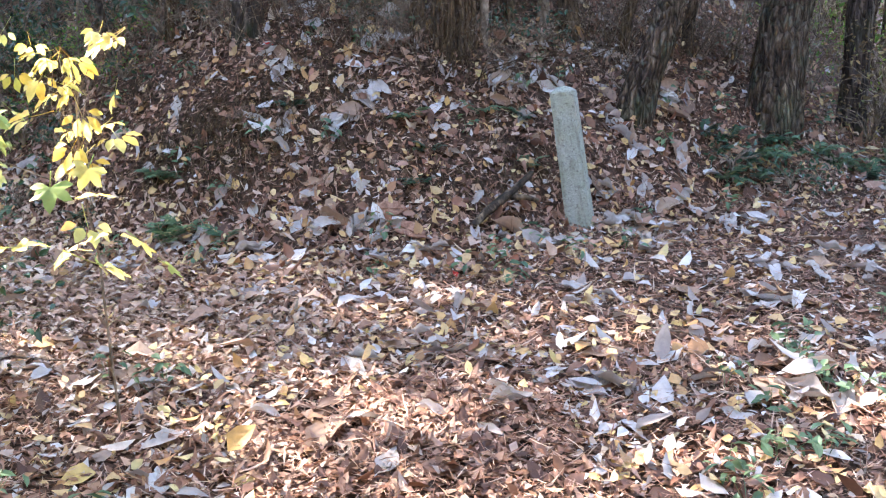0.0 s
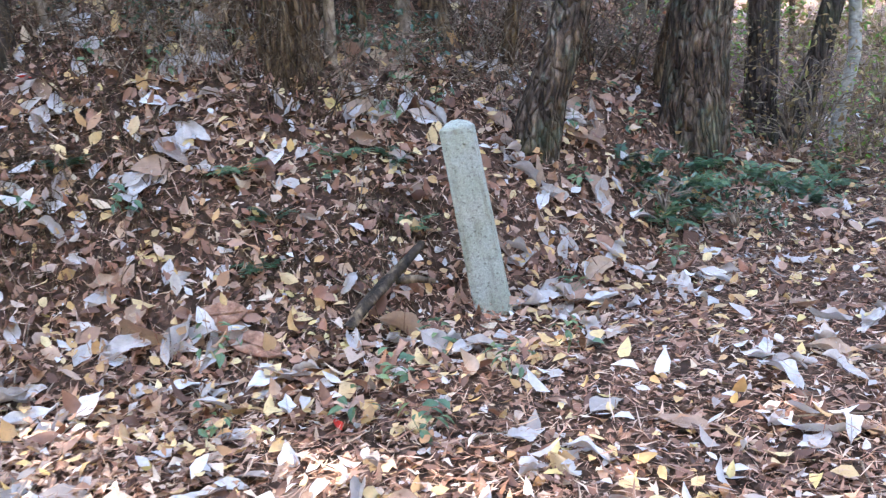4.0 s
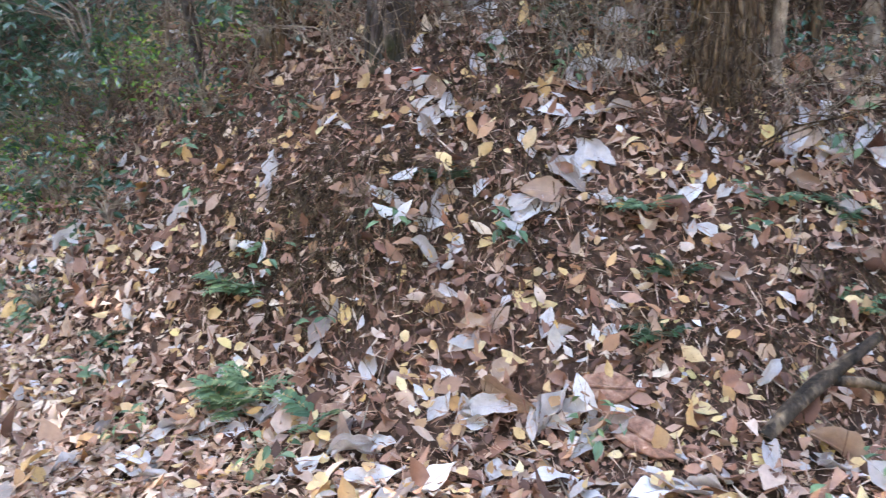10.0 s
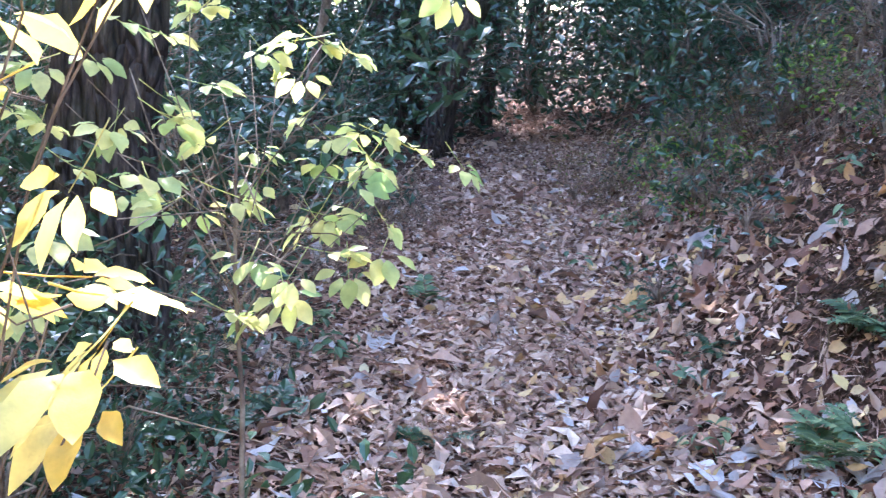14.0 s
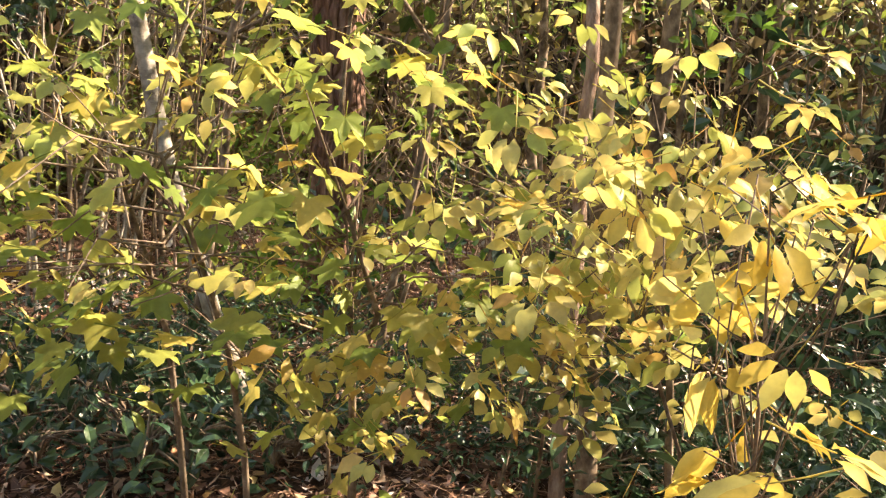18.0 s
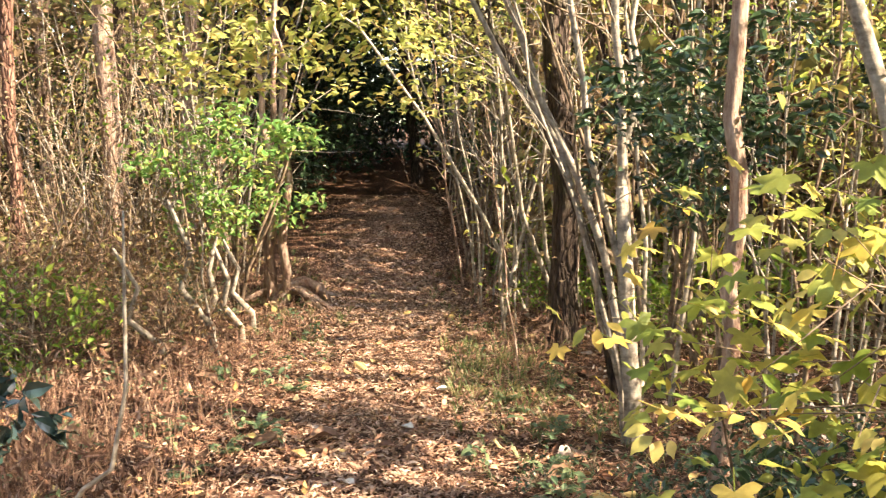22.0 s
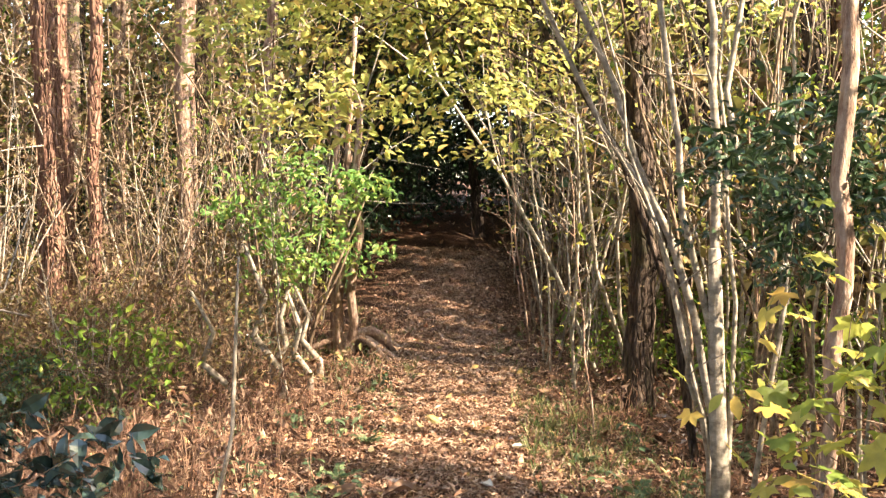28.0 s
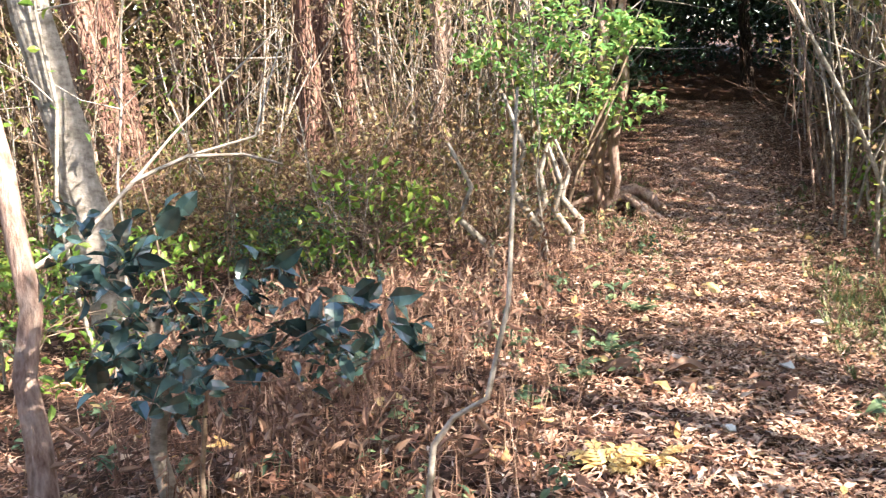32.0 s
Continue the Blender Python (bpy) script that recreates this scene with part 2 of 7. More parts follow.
GOLDEN = leaf_material("fallen_yellow_leaf", [(0.0, (0.56, 0.40, 0.15)), (0.5, (0.64, 0.50, 0.24)), (0.8, (0.62, 0.36, 0.12)), (1.0, (0.70, 0.60, 0.36))], 0.55, 0.2, 0.3)
AMBER = leaf_material("amber_leaflet", [(0.0, (0.82, 0.58, 0.11)), (0.45, (0.84, 0.68, 0.19)), (0.8, (0.82, 0.71, 0.26)), (0.93, (0.60, 0.62, 0.16)), (1.0, (0.76, 0.44, 0.09))], 0.42, 0.55, 0.15, (0.4, 0.2, 0.05))
GOLD = leaf_material("greenish_gold_leaflet", [(0.0, (0.36, 0.43, 0.11)), (0.3, (0.57, 0.54, 0.17)), (0.7, (0.70, 0.60, 0.22)), (0.93, (0.76, 0.58, 0.20)), (1.0, (0.64, 0.35, 0.11))], 0.42, 0.5, 0.15, (0.4, 0.2, 0.05))
LEMON = leaf_material("lemon_green_leaflet", [(0.0, (0.72, 0.66, 0.24)), (0.5, (0.58, 0.60, 0.22)), (1.0, (0.32, 0.44, 0.14))], 0.42, 0.5, 0.12, (0.4, 0.25, 0.05))
LIME = leaf_material("yellow_green_leaf", [(0.0, (0.22, 0.33, 0.08)), (0.4, (0.37, 0.44, 0.11)), (0.7, (0.56, 0.54, 0.15)), (0.92, (0.68, 0.55, 0.16)), (1.0, (0.66, 0.40, 0.10))], 0.45, 0.58, 0.12, (0.3, 0.2, 0.05))
FRESH = leaf_material("bright_green_leaf", [(0.0, (0.09, 0.19, 0.03)), (0.5, (0.15, 0.27, 0.05)), (1.0, (0.27, 0.34, 0.06))], 0.45, 0.4, 0.1)
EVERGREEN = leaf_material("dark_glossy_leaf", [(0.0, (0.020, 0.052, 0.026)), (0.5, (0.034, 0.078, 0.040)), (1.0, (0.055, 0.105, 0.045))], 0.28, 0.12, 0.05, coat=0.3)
CAMELLIA_LEAF = leaf_material("thick_blue_green_leaf", [(0.0, (0.03, 0.07, 0.062)), (1.0, (0.06, 0.11, 0.105))], 0.24, 0.08, 0.05, coat=1.0)
DULL = leaf_material("dull_olive_leaf", [(0.0, (0.13, 0.08, 0.045)), (0.3, (0.20, 0.14, 0.065)), (0.55, (0.29, 0.18, 0.11)), (0.8, (0.17, 0.19, 0.06)), (1.0, (0.42, 0.29, 0.14))], 0.6, 0.3)
TAWNY = leaf_material("tawny_dry_leaf", [(0.0, (0.15, 0.10, 0.062)), (0.4, (0.26, 0.185, 0.12)), (0.7, (0.34, 0.255, 0.175)), (0.9, (0.24, 0.23, 0.11)), (1.0, (0.42, 0.33, 0.22))], 0.65, 0.35)
FERN = leaf_material("small_green_frond", [(0.0, (0.07, 0.13, 0.075)), (0.6, (0.12, 0.19, 0.10)), (1.0, (0.20, 0.27, 0.13))], 0.5, 0.3)
STRAW = leaf_material("dry_reddish_stem", [(0.0, (0.10, 0.05, 0.034)), (0.5, (0.20, 0.112, 0.08)), (1.0, (0.36, 0.245, 0.18))], 0.75, 0.08)
GRASS = leaf_material("path_grass", [(0.0, (0.07, 0.12, 0.04)), (0.6, (0.14, 0.20, 0.07)), (1.0, (0.36, 0.29, 0.14))], 0.55, 0.3)
CANOPY = leaf_material("canopy_leaf", [(0.0, (0.05, 0.10, 0.03)), (0.5, (0.10, 0.16, 0.04)), (0.8, (0.22, 0.26, 0.05)), (1.0, (0.45, 0.38, 0.06))], 0.45, 0.35)
BARK_OAK = bark_material("furrowed_grey_bark", (0.022, 0.014, 0.010), (0.115, 0.075, 0.052), (0.27, 0.19, 0.135), stretch=(6, 6, 1.4), lichen=(0.27, 0.32, 0.25), lichen_amount=0.3, depth=0.05, plates=34.0, moss=(0.11, 0.13, 0.07))
BARK_BROWN = bark_material("stringy_brown_bark", (0.03, 0.016, 0.009), (0.13, 0.08, 0.045), (0.27, 0.18, 0.10), stretch=(6, 6, 1.0), depth=0.025, plates=40.0)
BARK_DARK = bark_material("dark_ridged_bark", (0.035, 0.025, 0.021), (0.09, 0.065, 0.054), (0.17, 0.13, 0.108), depth=0.04, plates=24.0, moss=(0.05, 0.075, 0.025))
BARK_RED = bark_material("red_brown_bark", (0.12, 0.06, 0.045), (0.25, 0.14, 0.107), (0.40, 0.26, 0.205), stretch=(6, 6, 0.9), depth=0.022, plates=26.0)
BARK_PINE = bark_material("pinkish_flaking_bark", (0.19, 0.11, 0.083), (0.36, 0.25, 0.20), (0.50, 0.385, 0.32), stretch=(5, 5, 1.6), depth=0.02, lichen=(0.42, 0.42, 0.38), lichen_amount=0.3)
BARK_PALE = bark_material("smooth_pale_grey_bark", (0.170, 0.145, 0.119), (0.323, 0.289, 0.246), (0.442, 0.399, 0.348), stretch=(3, 3, 5), depth=0.006, lichen=(0.22, 0.21, 0.17), lichen_amount=0.6)
BARK_TWIG = bark_material("thin_brown_twig_bark", (0.09, 0.062, 0.045), (0.20, 0.145, 0.105), (0.37, 0.29, 0.22), stretch=(4, 4, 3), depth=0.003)
ROTTEN = bark_material("rotten_black_wood", (0.012, 0.009, 0.007), (0.05, 0.035, 0.025), (0.20, 0.14, 0.09), stretch=(4, 4, 1), depth=0.02)
SLAB = bark_material("rusty_bark_flake", (0.12, 0.06, 0.04), (0.24, 0.12, 0.08), (0.34, 0.2, 0.14), stretch=(5, 5, 5), depth=0.006)
MAPLE = leaf_material("light_maple_leaf", [(0.0, (0.38, 0.47, 0.15)), (0.5, (0.53, 0.56, 0.21)), (0.85, (0.65, 0.60, 0.26)), (1.0, (0.68, 0.48, 0.18))], 0.45, 0.6, 0.08, (0.4, 0.25, 0.05))
LIGHT_BUSH = leaf_material("light_green_bush_leaf", [(0.0, (0.13, 0.31, 0.09)), (0.6, (0.24, 0.43, 0.14)), (1.0, (0.50, 0.52, 0.16))], 0.4, 0.45, 0.05)
ORANGE = leaf_material("ochre_fallen_leaf", [(0.0, (0.42, 0.22, 0.09)), (0.4, (0.56, 0.36, 0.16)), (0.7, (0.64, 0.47, 0.25)), (1.0, (0.34, 0.17, 0.08))], 0.6, 0.2, 0.35)
PATH_LITTER = leaf_material("trodden_path_litter", [(0.0, (0.24, 0.125, 0.085)), (0.4, (0.40, 0.245, 0.175)), (0.8, (0.54, 0.375, 0.285)), (1.0, (0.66, 0.52, 0.42))], 0.75, 0.05)
BRUSH = bark_material("dry_reddish_brush", (0.09, 0.048, 0.032), (0.19, 0.115, 0.08), (0.34, 0.24, 0.18), stretch=(4, 4, 3), depth=0.003)
RED = leaf_material("red_leaf", [(0.0, (0.6, 0.03, 0.02)), (1.0, (0.7, 0.05, 0.03))], 0.5, 0.3, 0.05)
PAPER = leaf_material("white_dry_scrap", [(0.0, (0.74, 0.72, 0.69)), (1.0, (0.8, 0.78, 0.75))], 0.8, 0.1, 0.05)


# ------------------------------------------------------------------ mesh tools


class Build:
    """Gathers triangles and quads and links them as one mesh."""

    def __init__(self):
        self.v, self.f3, self.f4, self.n = [], [], [], 0

    def put(self, verts, tris=None, quads=None):
        if tris is not None and len(tris):
            self.f3.append(np.asarray(tris, int) + self.n)
        if quads is not None and len(quads):
            self.f4.append(np.asarray(quads, int) + self.n)
        self.v.append(np.asarray(verts, float))
        self.n += len(verts)

    def tube(self, pts, radii, sides=6, wobble=0.0, seed=0, cap=True):
        pts, radii = np.asarray(pts, float), np.asarray(radii, float)
        k = len(pts)
        tan = np.gradient(pts, axis=0)
        tan /= np.maximum(np.linalg.norm(tan, axis=1, keepdims=True), 1e-9)
        ref = np.array([0.0, 1.0, 0.0]) if abs(tan[0][2]) > 0.5 else np.array([0.0, 0.0, 1.0])
        a = np.cross(tan, ref)
        a /= np.maximum(np.linalg.norm(a, axis=1, keepdims=True), 1e-9)
        b = np.cross(tan, a)
        th = np.linspace(0, 2 * math.pi, sides, endpoint=False)
        rad = np.repeat(radii[:, None], sides, 1)
        if wobble:
            g = np.random.default_rng(seed)
            ridge = g.normal(0, 1, sides)
            drift = np.cumsum(g.normal(0, 0.35, (k, sides)), 0)
            drift -= drift.mean(0, keepdims=True)
            rad = rad * (1 + wobble * np.clip(0.8 * ridge[None, :] + 0.5 * drift + 0.35 * g.normal(0, 1, (k, sides)), -1.8, 1.8))
        ring = pts[:, None, :] + rad[:, :, None] * (np.cos(th)[None, :, None] * a[:, None, :] + np.sin(th)[None, :, None] * b[:, None, :])
        i, j = np.meshgrid(np.arange(k - 1), np.arange(sides), indexing="ij")
        j2 = (j + 1) % sides
        q = np.stack([i * sides + j, i * sides + j2, (i + 1) * sides + j2, (i + 1) * sides + j], -1).reshape(-1, 4)
        verts = ring.reshape(-1, 3)
        tris = []
        if cap:
            verts = np.vstack([verts, pts[-1] + tan[-1] * radii[-1] * 0.5])
            tris = [((k - 1) * sides + m, (k - 1) * sides + (m + 1) % sides, k * sides) for m in range(sides)]
        self.put(verts, tris, q)

    def stamp(self, verts, tris, places, axes, sizes):
        """Copies of a small template: places (n,3), axes (n,3,3) with columns x, y, z, sizes (n,) or (n,3)."""
        verts, tris = np.asarray(verts, float), np.asarray(tris, int)
        n, k = len(places), len(verts)
        sizes = np.asarray(sizes, float)
        sizes = np.repeat(sizes[:, None], 3, 1) if sizes.ndim == 1 else sizes
        allv = np.einsum("nij,nkj->nki", axes, verts[None] * sizes[:, None, :]) + np.asarray(places)[:, None, :]
        f = tris[None] + (np.arange(n) * k)[:, None, None]
        self.put(allv.reshape(-1, 3), f.reshape(-1, 3))

    def mesh(self, name, material, smooth=True):
        me = bpy.data.meshes.new(name)
        v = np.vstack(self.v)
        f3 = np.vstack(self.f3) if self.f3 else np.zeros((0, 3), int)
        f4 = np.vstack(self.f4) if self.f4 else np.zeros((0, 4), int)
        me.vertices.add(len(v))
        me.vertices.foreach_set("co", v.ravel().astype(np.float32))
        loops = np.concatenate([f3.ravel(), f4.ravel()]).astype(np.int32)
        me.loops.add(len(loops))
        me.loops.foreach_set("vertex_index", loops)
        start = np.concatenate([np.arange(len(f3)) * 3, len(f3) * 3 + np.arange(len(f4)) * 4]).astype(np.int32)
        me.polygons.add(len(start))
        me.polygons.foreach_set("loop_start", start)
        me.update(calc_edges=True)
        me.polygons.foreach_set("use_smooth", np.full(len(start), smooth, dtype=bool))
        me.materials.append(material)
        return me


def part(name, build, material, parent=None, label="", smooth=True):
    """One mesh object, under a thing or a part when one is given."""
    me = build if isinstance(build, bpy.types.Mesh) else build.mesh(name, material, smooth)
    ob = new(name, me)
    if parent is not None:
        ob.parent = parent
    if label:
        tagged(ob, label)
    return ob


def empty(name, m, label, category, group=""):
    ob = new(name)
    ob.empty_display_size = 0.1
    ob.matrix_basis = m
    return tagged(ob, label, category, group)


def frames(normals, spin):
    """Axes for blades: z along the normal, y along the blade, turned by spin."""
    z = normals / np.linalg.norm(normals, axis=1, keepdims=True)
    ref = np.where(np.abs(z[:, 2:3]) > 0.9, np.array([[1.0, 0, 0]]), np.array([[0, 0, 1.0]]))
    x = np.cross(ref, z)
    x /= np.linalg.norm(x, axis=1, keepdims=True)
    y = np.cross(z, x)
    c, s = np.cos(spin)[:, None], np.sin(spin)[:, None]
    return np.stack([x * c + y * s, -x * s + y * c, z], -1)


def blade(width=0.5, curl=0.15, fold=0.12):
    """A pointed leaf blade of 8 triangles, 1 long along y."""
    w = width / 2
    v = [(0, 0, 0), (-w * 0.9, 0.33, fold), (0, 0.33, 0), (w * 0.9, 0.33, fold), (-w * 0.8, 0.66, fold - curl * 0.4), (0, 0.66, -curl * 0.4), (w * 0.8, 0.66, fold - curl * 0.4), (0, 1, -curl)]
    return v, [(0, 2, 1), (0, 3, 2), (1, 2, 5), (1, 5, 4), (2, 3, 6), (2, 6, 5), (4, 5, 7), (5, 6, 7)]


def thin_blade(width=0.5, curl=0.2, fold=0.12):
    """A cheaper blade of 4 triangles."""
    w = width / 2
    return [(0, 0, 0), (-w, 0.45, fold), (0, 0.5, -0.02), (w, 0.45, fold), (0, 1, -curl)], [(0, 2, 1), (0, 3, 2), (1, 2, 4), (2, 3, 4)]


def wide_blade(length, width, curl, cup, wave, seed, rows=13, cols=6):
    """A large single leaf: a pointed oval sheet, bent along its length and rolled at the sides, with a midrib and a nicked rim."""
    g = np.random.default_rng(seed)
    b = Build()
    t = np.linspace(0, 1, rows)
    half = width / 2 * (np.sin(np.pi * np.clip(t, 0.0, 1.0) ** 0.85) ** 0.9 * 0.97 + 0.02)
    u = np.linspace(-1, 1, cols + 1)
    T, U = np.meshgrid(t, u, indexing="ij")
    ph = g.uniform(0, 6.283, 6)
    rim = 1 + (0.09 * np.sin(9 * T + ph[0]) + 0.07 * np.sin(23 * T + ph[1] + 2 * U)) * (np.abs(U) > 0.6)
    X = U * half[:, None] * rim
    bend = curl * 2.2 * (T - 0.45) + 0.35 * curl * np.sin(5 * T + ph[2])
    ds = length / (rows - 1)
    Y = np.cumsum(np.cos(bend), 0) * ds
    Z = np.cumsum(np.sin(bend), 0) * ds
    Y, Z = Y - Y.mean(), Z - Z[rows // 2].mean()
    roll = cup * 1.7 * U * (0.55 + 0.45 * np.sin(2.6 * T + ph[3] + 0.8 * np.sign(U)))
    Z = Z + np.abs(X) * np.sin(np.abs(roll)) + wave * width * (np.sin(11 * T + ph[4] + 2.1 * U) * np.abs(U) + 0.5 * np.sin(6 * U + 7 * T + ph[5]))
    Z = Z + 0.016 * width * np.abs(np.sin(T * 20 - np.abs(U) * 3)) - 0.03 * width * (np.abs(U) < 0.1)
    X = X * np.cos(roll * 0.9)
    Z = Z - np.quantile(Z, 0.25)
    k = cols + 1
    i, j = np.meshgrid(np.arange(rows - 1), np.arange(cols), indexing="ij")
    q = np.stack([i * k + j, i * k + j + 1, (i + 1) * k + j + 1, (i + 1) * k + j], -1).reshape(-1, 4)
    b.put(np.stack([X, Y, Z], -1).reshape(-1, 3), None, q)
    m = cols // 2
    rib = [(0, Y[r, m], Z[r, m] + 0.001) for r in range(0, rows, 2)]
    b.tube([(0, Y[0, m] - length * 0.1, Z[0, m])] + rib, [0.0018] + list(np.linspace(0.0022, 0.0008, len(rib))), 4)
    return b


def palmate(length, width, droop, seed, leaflets=5, toothed=True):
    """A compound leaf of leaflets spread like a hand on a thin stalk; its stalk ends at the origin."""
    g = np.random.default_rng(seed)
    b = Build()
    for a in np.linspace(-1.15, 1.15, leaflets) if leaflets > 3 else (-0.95, 0.0, 0.95):
        a = a + g.normal(0, 0.08)
        ln = length * (1.0 - 0.28 * abs(a) / 1.15) * g.uniform(0.9, 1.1)
        wd = ln * width * g.uniform(0.9, 1.1)
        t = np.array([0.0, 0.14, 0.3, 0.48, 0.66, 0.84, 1.0])
        hw = wd / 2 * np.array([0.05, 0.42, 0.82, 1.0, 0.88, 0.5, 0.02])
        hw = hw * (1 + (0.06 * g.normal(0, 1, 7) if toothed else 0))
        bend = -droop * ln * t ** 1.8 + 0.02 * ln * g.normal(0, 1, 7)
        twist = g.normal(0, 0.3)
        rows = []
        for tt, h, z in zip(t, hw, bend):
            y = 0.035 + tt * ln
            for s in (-1, 0, 1):
                rows.append((s * h * math.cos(twist), y, z + abs(s) * h * 0.28 + s * h * math.sin(twist)))
        rows = np.array(rows)
        c, s = math.cos(a), math.sin(a)
        rows = np.stack([rows[:, 0] * c + rows[:, 1] * s, -rows[:, 0] * s + rows[:, 1] * c, rows[:, 2]], -1)
        q = [(3 * r + m, 3 * r + m + 1, 3 * r + 4 + m, 3 * r + 3 + m) for r in range(6) for m in (0, 1)]
        b.put(rows, None, q)
    b.tube([(0, -0.07, 0.012), (0, -0.02, 0.004), (0, 0.03, 0)], [0.0014, 0.0012, 0.001], 4)
    return b


def lobed(size, seed, lobes=5):
    """A broad maple-like leaf with pointed lobes."""
    g = np.random.default_rng(seed)
    b = Build()
    verts, tris = [(0, 0.12 * size, 0.01 * size)], []
    m = lobes * 4
    for i in range(m + 1):
        a = -2.35 + 4.7 * i / m
        ph = (i % 4) / 4
        r = size * (0.62 if i % 4 == 2 else 0.36 if i % 2 == 0 else 0.47) * (1.0 - 0.28 * abs(a) / 2.35) * g.uniform(0.92, 1.08)
        verts.append((r * math.sin(a), 0.12 * size + r * math.cos(a), -0.28 * r * r / size + 0.03 * size * g.normal()))
    for i in range(1, m + 1):
        tris.append((0, i + 1, i))
    b.put(verts, tris)
    b.tube([(0, -0.35 * size, 0.03 * size), (0, 0.12 * size, 0.01 * size)], [0.0012, 0.001], 4)
    return b


def crown_mesh(name, material, leaves, spread, size, width=0.5, clumps=26, seed=0, flat=0.6, twigs=True, squash=(1, 1, 0.7)):
    """A crown: clumps of blades round twig ends, with gaps and an uneven outline."""
    g = np.random.default_rng(seed)
    b = Build()
    d = g.normal(0, 1, (clumps, 3))
    d /= np.linalg.norm(d, axis=1, keepdims=True)
    cen = d * (g.uniform(0.25, 1.0, (clumps, 1)) ** 0.6) * spread * np.array(squash)
    which = g.integers(0, clumps, leaves)
    pos = cen[which] + g.normal(0, 0.17 * spread, (leaves, 3)) * np.array([1, 1, 0.55])
    nor = g.normal(0, 1, (leaves, 3)) * (1 - flat) + np.array([0, 0, 1.0]) * flat
    v, f = blade(width, 0.25, 0.1)
    b.stamp(v, f, pos, frames(nor, g.uniform(0, 6.283, leaves)), size * g.uniform(0.65, 1.25, leaves))
    return b.mesh(name, material, False)


def twig_mesh(name, material, spread, radius, count, seed, squash=(1, 1, 0.7), sides=4):
    g = np.random.default_rng(seed)
    b = Build()
    d = g.normal(0, 1, (count, 3))
    d[:, 2] = np.abs(d[:, 2]) * 0.8 + 0.1
    d /= np.linalg.norm(d, axis=1, keepdims=True)
    for i in range(count):
        e = d[i] * spread * g.uniform(0.5, 1.05) * np.array(squash)
        m = e * 0.5 + g.normal(0, 0.09 * spread, 3)
        b.tube([(0, 0, -0.25 * spread), m * 0.4, m, e], [radius, radius * 0.8, radius * 0.55, radius * 0.2], sides)
    return b.mesh(name, material, True)


def stem_points(h, lean, bend, seed, n=9):
    g = np.random.default_rng(seed)
    t = np.linspace(0, 1, n)
    wx, wy = np.cumsum(g.normal(0, 1, n)) * bend, np.cumsum(g.normal(0, 1, n)) * bend
    wx, wy = wx - wx[0], wy - wy[0]
    return np.stack([lean[0] * h * t + wx, lean[1] * h * t + wy, t * h], -1)


def brush_mesh(name, material, seed, count=34, tall=1.3, wide=0.55, r=0.006, sides=4, lean=0.4):
    """Bare crooked twigs rising from one root, each forking twice."""
    g = np.random.default_rng(seed)
    b = Build()
    for _ in range(count):
        a, rr = g.uniform(0, 6.283), wide * math.sqrt(g.uniform(0, 1)) * 0.6
        p = np.array([rr * math.cos(a), rr * math.sin(a), -0.03])
        d = np.array([g.normal(0, lean), g.normal(0, lean), 1.0])
        ln = tall * g.uniform(0.35, 1.0)
        rad = r * g.uniform(0.35, 1.0)
        pts = [p]
        for k in range(5):
            d = d + g.normal(0, 0.8 * lean, 3)
            d /= np.linalg.norm(d)
            pts.append(pts[-1] + d * ln / 5)
        b.tube(pts, np.linspace(rad, rad * 0.3, 6), sides, cap=False)
        for k in (2, 3, 4):
            e = d + g.normal(0, 0.7, 3)
            e /= np.linalg.norm(e)
            q = pts[k] + e * ln * g.uniform(0.15, 0.4)
            b.tube([pts[k], (pts[k] + q) / 2 + g.normal(0, 0.02, 3), q], [rad * 0.5, rad * 0.4, rad * 0.2], 3, cap=False)
    return b.mesh(name, material)


# ------------------------------------------------------------------ ground
def ground_sheet():
    near = np.arange(-7.0, 7.01, 0.075)
    out, step = [7.0], 0.12
    while out[-1] < 400:
        out.append(out[-1] + step)
        step *= 1.17
    ax = np.concatenate([-np.array(out[:0:-1]), near[1:-1], np.array(out[1:])])
    ax = np.sort(np.concatenate([ax, [-7.0, 7.0]]))
    X, Y = np.meshgrid(ax, ax - 0.6, indexing="ij")
    g = np.random.default_rng(5)
    close = np.exp(-np.maximum(np.hypot(X, Y) - 6, 0) / 2)
    Z = terrain(X, Y) + close * g.normal(0, 0.008, X.shape)
    b = Build()
    k = len(ax)
    i, j = np.meshgrid(np.arange(k - 1), np.arange(k - 1), indexing="ij")
    q = np.stack([i * k + j, (i + 1) * k + j, (i + 1) * k + j + 1, i * k + j + 1], -1).reshape(-1, 4)
    b.put(np.stack([X, Y, Z], -1).reshape(-1, 3), None, q)
    tagged(part("ground", b, SOIL), "brown forest floor of humus and crumbled leaves, rising to a bank", "ground", kind="structure")


ground_sheet()


def surface_normals(x, y):
    e = 0.04
    return np.stack([-(terrain(x + e, y) - terrain(x - e, y)) / (2 * e), -(terrain(x, y + e) - terrain(x, y - e)) / (2 * e), np.ones_like(x)], -1)


def ring_points(n, r0, r1, seed, power=1.0, centre=(0.1, 0.4)):
    g = np.random.default_rng(seed)
    r = r0 + (r1 - r0) * g.uniform(0, 1, n) ** power
    a = g.uniform(0, 2 * math.pi, n)
    return centre[0] + r * np.cos(a), centre[1] + r * np.sin(a), g


